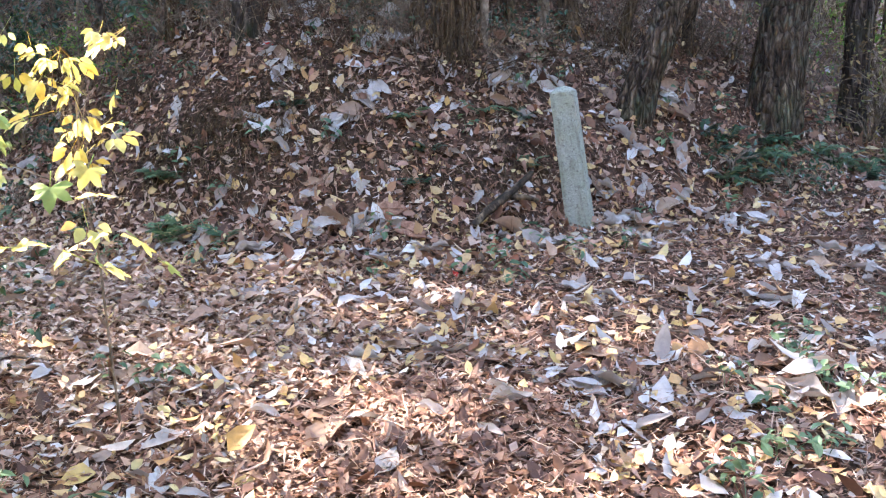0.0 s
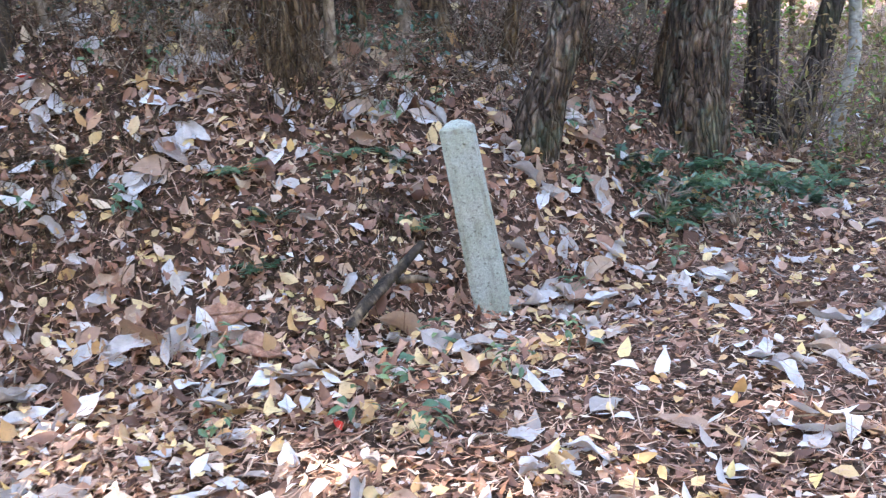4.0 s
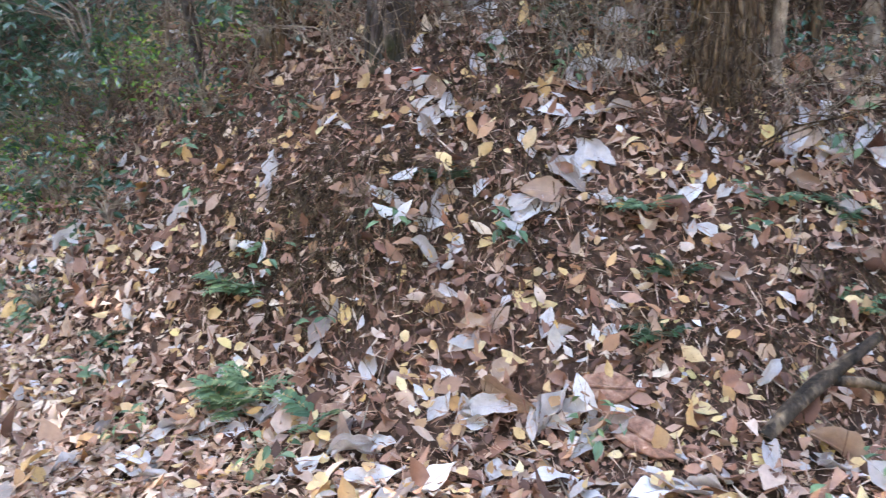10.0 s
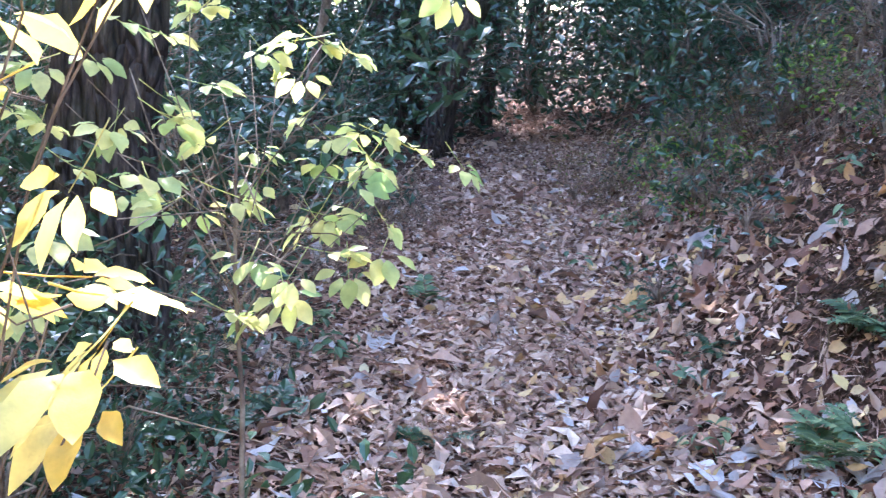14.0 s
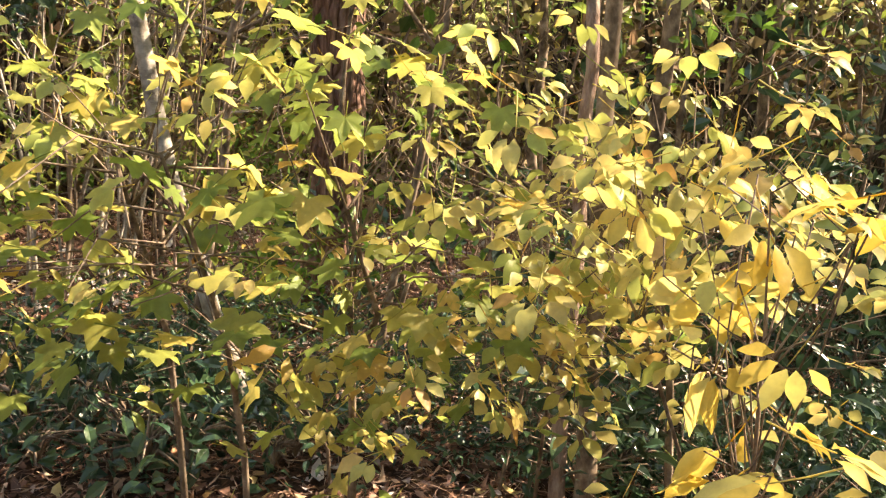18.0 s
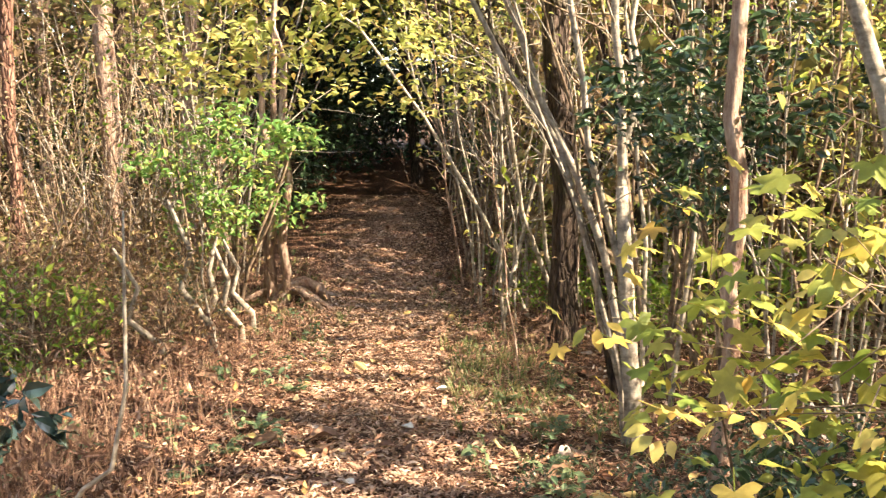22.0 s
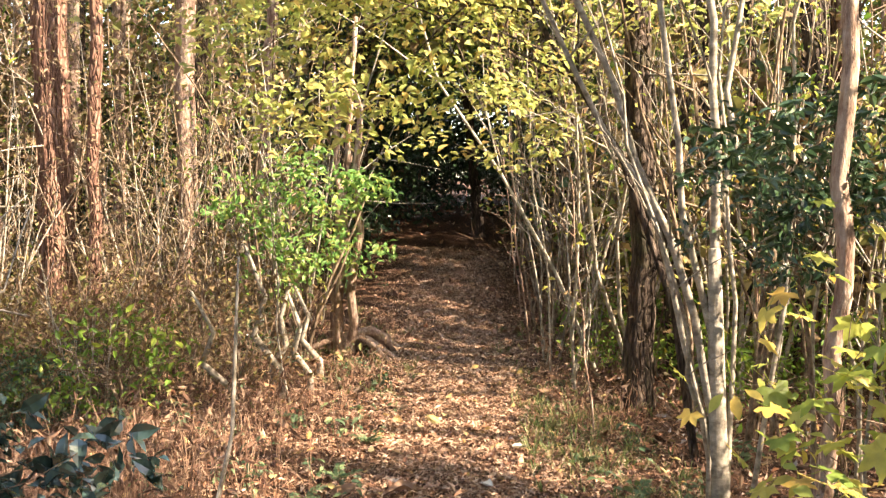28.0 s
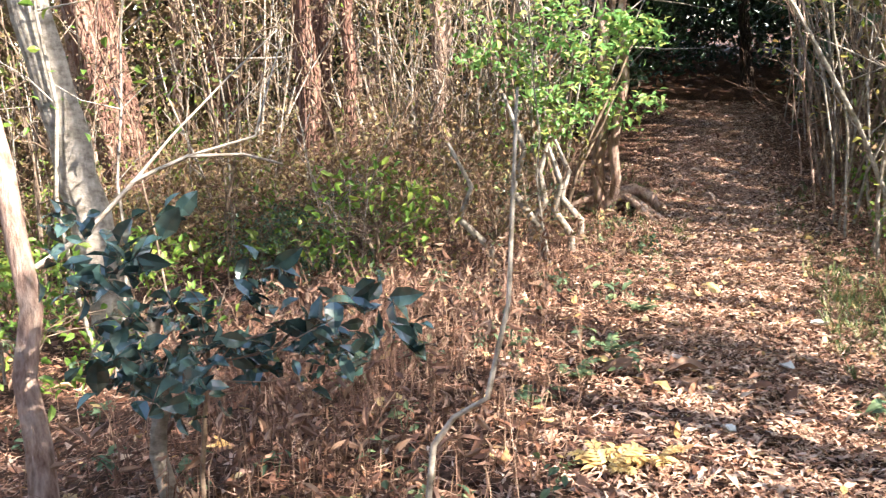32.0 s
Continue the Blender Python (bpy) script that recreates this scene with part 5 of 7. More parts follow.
leaf_spray("evergreen_sapling", HOLLY_E, (-1.62, -3.25), HOLLY_SPRIG, BARK_TWIG, "evergreen sapling with clumps of dark glossy leaves", 313, 4, 0.14, 1.0, 0.5, "sapling", 0.014)


# ------------------------------------------------------------------ many-stemmed tree by the path
def many_stemmed(x, y):
    th = empty("many_stemmed_tree", pose(x, y, height(x, y)), "many-stemmed tree with smooth pale grey bark, sunlit, beside the path", "tree", "forest trees")
    g = np.random.default_rng(77)
    base = Build()
    base.tube([(0, 0, -0.15), (0.0, 0, 0.08), (0.015, 0.0, 0.4), (0.03, 0.01, 0.8), (0.04, 0, 1.2)], [0.075, 0.048, 0.040, 0.036, 0.026], 12, 0.08, 4)
    part("trunk", base, BARK_PALE, th)
    for i, (x0, z0, lx, ly, h, r) in enumerate(((0.02, 0.12, 0.44, 0.04, 4.2, 0.018), (-0.03, 0.18, 0.34, -0.05, 4.6, 0.021), (0.03, 0.75, 0.24, 0.06, 4.0, 0.017), (0.04, 1.05, 0.07, 0.0, 3.8, 0.022), (0.03, 1.1, -0.07, -0.08, 3.6, 0.018), (-0.04, 0.1, -0.02, -0.12, 3.6, 0.013), (0.05, 0.05, 0.30, 0.10, 2.6, 0.011))):
        t = np.linspace(0, 1, 14)
        pts = stem_points(h, (0, ly), 0.035, 80 + i, 14)
        pts[:, 0] += lx * h * t ** 1.25
        pts = pts + np.array([x0, 0, z0])
        b = Build()
        b.tube(pts, np.linspace(r, r * 0.3, 14), 9, 0.05, i)
        stem = part("stem", b, BARK_PALE, th)
        for j in range(7):
            k = int(g.integers(3, 13))
            a = g.uniform(0, 6.283)
            lb, _ = limb_build(pts[k], (math.cos(a), math.sin(a), 1.1), g.uniform(0.35, 1.0), r * 0.32, 900 + 10 * i + j, 5)
            part("branch", lb, BARK_PALE, stem)
    return th


many_stemmed(-1.28, -3.48)


# ------------------------------------------------------------------ stump, dead wood, bark
def rooted_stump(x, y):
    z = height(x, y)
    th = empty("rooted_stump", pose(x, y, z), "hollow stump with twisted roots and young shoots at the path's edge", "stump")
    b = Build()
    b.tube([(0.10, 0, -0.1), (0.08, 0, 0.05), (0.0, 0.02, 0.14), (-0.14, 0.03, 0.19), (-0.28, 0.05, 0.13), (-0.36, 0.05, -0.02)], [0.10, 0.085, 0.07, 0.06, 0.05, 0.035], 12, 0.12, 5)
    part("body", b, BARK_PINE, th)
    g = np.random.default_rng(6)
    for i in range(7):
        a = g.uniform(0, 6.283)
        b = Build()
        d = np.array([math.cos(a), math.sin(a), 0])
        b.tube([(0, 0, 0.16), d * 0.2 + np.array([0, 0, 0.12]), d * 0.42 + np.array([0, 0, 0.03]), d * 0.65 + np.array([0, 0, -0.06])], [0.035, 0.03, 0.022, 0.012], 7, 0.08, i)
        part("root", b, BARK_PINE, th)
    for i, (sx, sy, h) in enumerate(((0.16, 0.0, 2.6), (0.04, 0.05, 3.0), (0.22, -0.05, 2.4))):
        b = Build()
        pts = stem_points(h, (0.03 * (i - 1), 0), 0.03, 60 + i, 12) + np.array([sx, sy, 0.0])
        b.tube(pts, np.linspace(0.045, 0.02, 12), 9, 0.05, i)
        part("shoot", b, BARK_PINE, th)
    return th


rooted_stump(0.30, -8.15)


def crooked_stems():
    """Bent bare stems at the edge of the eastern path."""
    for i, (x, y, dx, dy) in enumerate(((0.66, -6.6, 0.12, 0.1), (0.85, -6.3, 0.2, 0.0), (0.95, -6.9, -0.1, 0.1), (0.6, -7.2, 0.15, 0.05), (1.15, -5.9, 0.2, 0.1))):
        g = np.random.default_rng(400 + i)
        h = g.uniform(0.5, 1.1)
        b = Build()
        b.tube([(0, 0, -0.05), (0.0, 0.02, h * 0.2), (dx, dy, h * 0.5), (dx * 0.6, dy, h * 0.8), (dx * 1.3, dy * 1.3, h * 1.2)], [0.03, 0.026, 0.024, 0.018, 0.01], 8, 0.06, i)
        ob = part("crooked_stem", b, BARK_PALE)
        ob.matrix_basis = pose(x, y, height(x, y))
        tagged(ob, "bent bare pale stem at the edge of the path", "stem", "crooked stems")


crooked_stems()


def weed_stem():
    b = Build()
    b.tube([(0.03, 0.02, -0.05), (0.02, 0.01, 0.2), (0.0, 0.0, 0.40), (-0.05, -0.005, 0.47), (-0.13, -0.01, 0.52), (-0.18, -0.03, 0.75), (-0.19, -0.03, 1.0), (-0.20, -0.04, 1.25)], [0.009, 0.008, 0.008, 0.0075, 0.007, 0.006, 0.005, 0.003], 7, 0.06, 2)
    ob = part("weed_stem", b, BARK_PALE)
    ob.matrix_basis = pose(0.93, -1.97, height(0.93, -1.97))
    tagged(ob, "crooked dry pale weed stem standing in the dead stalks", "stem")


weed_stem()


def dead_branch():
    th = empty("dead_branch", pose(0.40, 2.84, height(0.40, 2.84) + 0.03), "rotten black branch stub lying beside the stone post", "branch")
    b = Build()
    b.tube([(-0.17, -0.16, -0.03), (-0.10, -0.09, 0.03), (-0.02, 0.0, 0.07), (0.05, 0.05, 0.12), (0.14, 0.08, 0.20)], [0.020, 0.026, 0.024, 0.022, 0.017], 9, 0.2, 8)
    part("stub", b, ROTTEN, th)
    b = Build()
    b.tube([(0.02, 0.02, 0.08), (0.10, 0.02, 0.08), (0.17, 0.03, 0.06)], [0.018, 0.016, 0.010], 8, 0.16, 9)
    part("knot", b, ROTTEN, th)


dead_branch()


def bark_slab(x, y, turn, seed, size=0.3):
    b = wide_blade(size, size * 0.5, 0.05, 0.10, 0.012, seed, 9, 6)
    ob = part("bark_slab", b, SLAB)
    zz = height(x, y)
    n = surface_normals(np.array([x]), np.array([y]))[0]
    ob.matrix_basis = Matrix.Translation((x, y, zz + 0.05)) @ Vector((0, 0, 1)).rotation_difference(Vector(n)).to_matrix().to_4x4() @ pose(0, 0, 0, 0, 0, turn)
    sol = ob.modifiers.new("thickness", "SOLIDIFY")
    sol.thickness = 0.008
    tagged(ob, "rust-brown slab of bark lying on the leaves", "bark")


bark_slab(-0.11, 2.62, 60, 12, 0.24)
bark_slab(-0.22, 2.74, 95, 14, 0.2)

# ------------------------------------------------------------------ large fallen leaves
PALE_BLADES = [wide_blade(0.20, 0.09, c, u, 0.085, 500 + i).mesh("fallen_leaf", PALE) for i, (c, u) in enumerate(((0.3, 0.5), (-0.35, 0.6), (0.5, 0.75), (0.2, 0.9), (-0.3, 0.4), (0.65, 0.55), (0.15, 1.0), (0.4, 0.85), (-0.5, 0.8)))]
TAN_BLADES = [wide_blade(0.24, 0.13, c, u, 0.035, 520 + i).mesh("fallen_leaf", TAN) for i, (c, u) in enumerate(((0.2, 0.2), (-0.2, 0.3), (0.3, 0.45), (0.1, 0.6)))]


def fallen_leaf(x, y, turn, size, kind, seed, tilt=0.15, lift=0.014):
    g = np.random.default_rng(seed)
    meshes = TAN_BLADES if kind else PALE_BLADES
    ob = part("fallen_leaf", meshes[int(g.integers(0, len(meshes)))], None)
    n = surface_normals(np.array([x]), np.array([y]))[0]
    n = Vector(n / np.linalg.norm(n)) + Vector(g.normal(0, tilt, 3))
    q = Vector((0, 0, 1)).rotation_difference(n).to_matrix().to_4x4()
    s = min(0.38 + 0.52 * size, 1.05) * g.uniform(0.8, 1.15)
    ob.matrix_basis = Matrix.Translation((x, y, height(x, y) + lift)) @ q @ pose(0, 0, 0, 0, 0, turn) @ Matrix.Diagonal((s * g.uniform(0.8, 1.15), s, s * g.uniform(0.6, 1.4), 1))
    label = ("large brown curled magnolia leaf", "large pale grey magnolia leaf, underside up")[1 - kind] + (" on the bank" if bank_depth(x, y) > 0 else " on the path")
    tagged(ob, label, "leaf", "large fallen leaves")


def strew(n, seed, area, brown=0.22, size=(0.6, 1.25), tilt=0.16):
    g = np.random.default_rng(seed)
    done = 0
    while done < n:
        if done % 5 < 3 and done:
            x, y = cx + g.normal(0, 0.11), cy + g.normal(0, 0.09)
        else:
            cx, cy = x, y = area(g)
        fallen_leaf(x, y, g.uniform(0, 360), g.uniform(*size), int(g.uniform() < brown), seed * 1000 + done, tilt, g.uniform(0.012, 0.04))
        done += 1


# x, y, turn, size: leaves that catch the eye, one row for each stretch of ground
BANK_PALE = [(-0.84, 3.56, 292, 0.41), (-1.26, 3.54, 239, 0.41), (-0.61, 3.27, 301, 0.37), (-0.56, 3.47, 205, 0.45), (-0.45, 3.27, 325, 0.35), (-0.35, 3.39, 275, 0.39), (-0.27, 3.31, 274, 0.39), (-0.33, 3.61, 295, 0.43), (-0.25, 3.63, 295, 0.35), (-0.42, 3.56, 302, 0.38), (0.02, 3.64, 211, 0.37), (0.08, 3.61, 332, 0.35), (0.29, 3.72, 185, 0.43), (0.32, 3.61, 210, 0.54), (0.49, 3.69, 207, 0.49), (0.43, 3.66, 346, 0.46), (0.18, 3.53, 284, 0.35), (0.00, 3.38, 318, 0.35), (0.11, 3.42, 339, 0.35), (0.16, 3.44, 308, 0.35), (0.53, 3.49, 276, 0.48), (0.67, 3.57, 288, 0.35), (-0.84, 3.17, 253, 0.40), (-0.74, 3.11, 346, 0.43)]
TOE_PALE = [(-0.54, 3.14, 339, 0.35), (0.11, 3.14, 281, 0.35), (0.49, 3.43, 209, 0.35), (-0.41, 2.91, 353, 0.35), (-0.70, 2.76, 243, 0.35), (-0.69, 2.67, 334, 0.35), (-0.94, 2.77, 0, 0.35), (-0.60, 2.68, 308, 0.35), (-0.58, 2.63, 288, 0.35), (-0.35, 2.64, 248, 0.49), (-0.49, 2.47, 1, 0.45), (-1.02, 2.43, 320, 0.35), (-0.23, 2.40, 240, 0.35), (-0.06, 2.37, 285, 0.35), (0.08, 2.52, 337, 0.63), (0.12, 2.38, 235, 0.47), (0.39, 2.65, 227, 0.50), (0.62, 2.55, 207, 0.57), (0.74, 2.95, 337, 0.40), (0.96, 2.92, 303, 0.70), (1.06, 2.86, 318, 0.83), (1.08, 2.52, 304, 0.74), (1.40, 3.29, 318, 0.59), (1.17, 3.53, 203, 0.51)]
PATH_PALE = [(1.07, 3.65, 306, 0.63), (1.38, 2.92, 287, 0.35), (-0.55, 3.95, 286, 0.45), (-0.39, 3.79, 275, 0.43), (-0.28, 3.82, 253, 0.35), (-0.42, 3.71, 221, 0.46), (-1.05, 3.87, 352, 0.37), (-0.95, 3.98, 299, 0.35), (-1.50, 3.37, 8, 0.58), (0.05, 1.33, 256, 0.54), (0.21, 1.14, 249, 0.47), (-0.15, 0.97, 215, 1.18), (-0.37, 0.88, 266, 0.46), (-0.06, 0.57, 280, 0.54), (-0.39, 0.63, 265, 0.39), (0.98, 2.01, 310, 0.90), (0.74, 1.40, 271, 0.35), (0.97, 1.07, 298, 0.68), (1.47, 1.66, 299, 0.82), (1.30, 1.13, 311, 0.49), (1.52, 1.26, 301, 0.54), (0.70, 0.53, 311, 0.49), (1.10, 0.62, 264, 0.43), (1.32, 0.74, 306, 0.46)]
FORK_PALE = [(-2.89, 2.27, 274, 0.74), (-2.14, 2.41, 276, 0.38), (-2.06, 2.30, 263, 0.36), (-2.35, 2.84, 308, 0.35), (-1.45, 2.66, 261, 0.38), (-1.51, 2.55, 326, 0.35), (-2.30, 1.75, 287, 0.47), (-1.52, 3.47, 2, 0.62), (-1.58, 3.21, 284, 0.35)]
BROWN = [(-0.51, 2.78, 342, 0.51), (-0.20, 2.72, 264, 0.43), (-0.63, 2.90, 268, 0.40), (0.37, 3.53, 287, 0.42), (-0.69, 3.80, 228, 0.50), (0.39, 3.24, 226, 0.40), (0.58, 3.35, 263, 0.40), (0.73, 1.11, 286, 0.62), (0.04, 1.65, 308, 0.44), (1.30, 1.00, 298, 0.46)]
for row, (spots, kind) in enumerate(((BANK_PALE, 0), (TOE_PALE, 0), (PATH_PALE, 0), (FORK_PALE, 0), (BROWN, 1))):
    for i, (x, y, turn, size) in enumerate(spots):
        fallen_leaf(x, y, turn, size, kind, 7000 + 100 * row + i, 0.16, 0.022)

for _i, (_x, _y) in enumerate(((0.31, 3.63), (0.45, 3.65), (0.58, 3.77), (-0.41, 3.37), (-0.53, 3.26), (-0.57, 3.19), (-0.37, 3.41), (1.00, 3.63), (1.09, 3.55), (1.14, 3.47), (1.38, 3.30), (0.95, 2.90), (1.09, 2.95), (1.20, 2.92), (1.63, 3.08), (1.80, 3.10), (0.38, 2.64), (0.54, 2.56), (0.63, 2.50), (1.57, 2.25), (-0.54, 2.67), (-0.40, 2.64), (-0.32, 2.68), (-0.25, 2.60), (0.06, 2.48), (-0.05, 2.43), (0.38, 3.75), (0.66, 3.72))):
    fallen_leaf(_x, _y, 77.0 * _i, 0.95, 0, 7000 + _i, 0.3, 0.03)
    fallen_leaf(_x + 0.05, _y + 0.03, 77.0 * _i + 130, 0.85, int(_i % 4 == 0), 7100 + _i, 0.35, 0.04)
strew(64, 61, lambda g: (g.uniform(-1.25, 1.7), g.uniform(2.6, 4.5)), 0.25, (0.6, 1.1), 0.2)
strew(96, 62, lambda g: (g.uniform(-2.0, 2.4), g.uniform(-0.5, 2.6)), 0.2, (0.3, 1.1), 0.12)
strew(44, 63, lambda g: (g.uniform(1.0, 3.6), g.uniform(1.6, 4.2)), 0.2, (0.6, 1.2))
strew(20, 64, lambda g: (g.uniform(-4.0, -1.2), g.uniform(1.0, 4.0)), 0.45, (0.5, 1.0))
strew(10, 65, lambda g: (g.uniform(-1.0, 1.6), g.uniform(-6.0, -0.6)), 0.7, (0.45, 0.85))


def scrap(x, y, s, seed):
    b = wide_blade(0.13 * s, 0.11 * s, 0.3, 0.5, 0.06, seed)
    ob = part("white_scrap", b, PAPER)
    ob.matrix_basis = pose(x, y, height(x, y) + 0.03, 0, 0, 40)
    tagged(ob, "crumpled white scrap lying on the path", "litter")


scrap(-0.55, -4.52, 0.75, 71)
scrap(-0.25, -3.75, 0.55, 72)
scrap(0.08, -3.02, 0.5, 73)

# ------------------------------------------------------------------ low plants on the bank and path
def frond_mesh(seed, material, length, pairs=9):
    """An arching stalk with paired leaflets."""
    g = np.random.default_rng(seed)
    b = Build()
    t = np.linspace(0, 1, 7)
    pts = np.stack([0.06 * length * np.sin(3 * t + g.uniform(0, 6)), length * t * 0.85, length * (0.75 * t - 0.6 * t * t)], -1)
    b.tube(pts, np.linspace(0.0018, 0.0006, 7), 4)
    v, f = blade(0.42, 0.15, 0.08)
    for i in range(pairs):
        s = 0.2 + 0.8 * i / pairs
        p = np.array([np.interp(s, t, pts[:, k]) for k in range(3)])
        for side in (-1, 1):
            y = np.array([side, 0.55, 0.1 + g.normal(0, 0.12)])
            y /= np.linalg.norm(y)
            z = np.array([g.normal(0, 0.15), -0.1, 1.0])
            x = np.cross(y, z)
            x /= np.linalg.norm(x)
            b.stamp(v, f, p[None], np.stack([x, y, np.cross(x, y)], -1)[None], np.array([length * 0.32 * (1.1 - 0.6 * s) * g.uniform(0.8, 1.2)]))
    return b.mesh("frond", material)


def low_plant(spots, material, seed, label, length):
    meshes = [frond_mesh(seed + i, material, length) for i in range(3)]
    for n, (x, y) in enumerate(spots):
        g = np.random.default_rng(seed * 10 + n)
        th = empty("low_plant", pose(x, y, height(x, y)), label, "plant", "low plants")
        for i in range(int(g.integers(5, 9))):
            fr = part("frond", meshes[i % 3], None, th)
            k = g.uniform(0.6, 1.15)
            fr.matrix_basis = pose(0, 0, 0, g.uniform(-8, 28), 0, g.uniform(0, 360)) @ Matrix.Diagonal((k, k, k, 1))


low_plant(((-1.33, 2.63), (-1.50, 3.03), (-1.30, 2.71), (-1.49, 3.02), (-2.51, 3.17), (-0.12, 3.30), (0.53, 3.19), (0.24, 3.43), (-3.16, 2.66), (-1.05, 2.60), (-1.36, 2.64), (2.14, 3.80)), FERN, 1400, "low ferny plant with fresh green leaflets among the litter", 0.17)
low_plant(((-2.49, 1.48), (-2.52, 1.35), (-2.51, 1.63), (-1.99, 2.99), (-2.14, 1.95), (-0.02, 3.13), (0.51, 3.48), (-0.06, 2.94), (2.73, 4.10), (1.87, 3.78), (1.68, 3.76), (-0.80, 3.33)), EVERGREEN, 1420, "low plant with dark blue-green leaves in the litter", 0.15)

for _x, _y, _a in ((0.16, 2.05, 20), (-1.02, 3.72, 120)):
    _o = part("red_leaf", wide_blade(0.055, 0.035, 0.3, 0.4, 0.06, 72, 7, 4), RED)
    _o.matrix_basis = pose(_x, _y, height(_x, _y) + 0.04, 8, 5, _a)
    tagged(_o, "small bright red fallen leaf on the litter", "leaf")
fallen_leaf(-2.86, 2.26, 40, 1.5, 0, 991, 0.05)
low_plant(((1.63, 3.88), (1.77, 3.89), (1.87, 3.80), (2.01, 3.98), (2.22, 4.12), (1.90, 3.67)), EVERGREEN, 1480, "spreading plant with dark blue-green leaves at the foot of the oak", 0.18)
low_plant(((2.78, 4.28), (3.03, 4.50), (2.57, 4.20), (3.30, 4.80), (1.72, 3.58), (2.08, 3.90), (1.95, 3.85), (2.40, 4.15)), FERN, 1500, "green plant with small leaves at the edge of the bank", 0.22)
low_plant(((0.50, -2.70), (0.34, -2.78), (-0.9, -2.5)), GOLDEN, 1440, "low plant with yellowing leaflets beside the path", 0.2)
low_plant(((0.62, -3.6), (0.45, -3.9), (0.75, -3.35), (-0.75, -3.1), (-0.95, -3.6), (-0.7, -2.75), (0.3, -4.7), (-0.85, -4.3)), FERN, 1460, "low green plant in the trodden litter by the path", 0.16)
fallen_leaf(-2.39, 2.88, 100, 1.1, 0, 992, 0.05)

# ------------------------------------------------------------------ thicket
def whip(seed, h, leafy, material, bark):
    """A thin upright sapling with side twigs and sparse leaves."""
    g = np.random.default_rng(seed)
    th = new("thin_sapling")
    pts = stem_points(h, (g.normal(0, 0.07), g.normal(0, 0.07)), 0.03, seed, 10)
    pts[0, 2] = -0.05
    r = g.uniform(0.008, 0.016)
    b = Build()
    b.tube(pts, np.linspace(r, r * 0.3, 10), 6, 0.05, seed)
    part("stem", b, bark, th)
    tw = Build()
    ends = []
    for i in range(int(g.integers(7, 13))):
        k = int(g.integers(2, 10))
        a = g.uniform(0, 6.283)
        ln = g.uniform(0.2, 0.75)
        e = pts[k] + np.array([math.cos(a) * ln * 0.7, math.sin(a) * ln * 0.7, ln * g.uniform(0.2, 0.9)])
        m = (pts[k] + e) / 2 + g.normal(0, 0.05, 3)
        tw.tube([pts[k], m, e], [r * 0.45, r * 0.3, r * 0.12], 4)
        ends += [e, m]
        if g.uniform() < 0.6:
            e2 = m + g.normal(0, 0.16, 3) + np.array([0, 0, 0.1])
            tw.tube([m, e2], [r * 0.25, r * 0.1], 3)
            ends.append(e2)
    tagged(part("twig", tw, bark, th), kind="stuff")
    if leafy:
        lb = Build()
        v, f = blade(0.52, 0.25, 0.1)
        ends = np.array(ends)
        k = leafy
        pos = ends[g.integers(0, len(ends), k)] + g.normal(0, 0.10, (k, 3))
        nor = g.normal(0, 0.55, (k, 3)) + np.array([0, 0, 0.8])
        lb.stamp(v, f, pos, frames(nor, g.uniform(0, 6.283, k)), 0.06 * g.uniform(0.6, 1.4, k))
        tagged(part("foliage", lb, material, th, smooth=False), kind="stuff")
    return th


def shrub(seed, spread, leaves, size, material, bark, name="shrub"):
    th = new(name)
    b = tagged(part("branch", twig_mesh("branch", bark, spread, 0.005, 16, seed), None, th), kind="stuff")
    b.location = (0, 0, spread * 0.45)
    b = tagged(part("foliage", crown_mesh("foliage", material, leaves, spread, size, 0.5, 18, seed, 0.45), None, th), kind="stuff")
    b.location = (0, 0, spread * 0.62)
    return th


def keep_clear(x, y, gap):
    if off_path(x, y) < gap:
        return False
    if math.hypot(x - 0.2, y - 0.1) < 2.1 or (abs(x - 0.3) < 0.9 and -3.2 < y < 0.6):
        return False
    if 0.7 < x < 2.5 and -5.4 < y < -2.5:
        return False
    if bank_depth(x, y) > -0.15 and y < 4.4 and abs(x) < 3.2:
        return False
    return True


def spread_copies(makers, spots, group, category, labels):
    """Sets copies of the made things on the ground at the spots."""
    for i, (x, y, s, turn) in enumerate(spots):
        src = makers[i % len(makers)]
        if not src.get("label"):
            tagged(src, labels[i % len(makers)], category, group)
            src.matrix_basis = pose(x, y, height(x, y), 0, 0, turn) @ Matrix.Diagonal((s, s, s, 1))
            src.scale = (s, s, s)
            continue
        ob = copy_thing(src, pose(x, y, height(x, y), 0, 0, turn))
        ob.scale = (s, s, s)


def thicket_spots(n, seed, box, gap, size):
    g = np.random.default_rng(seed)
    out = []
    tries = 0
    while len(out) < n and tries < 4000:
        tries += 1
        x, y = g.uniform(box[0], box[1]), g.uniform(box[2], box[3])
        if keep_clear(x, y, gap):
            out.append((x, y, g.uniform(*size), g.uniform(0, 360)))
    return out


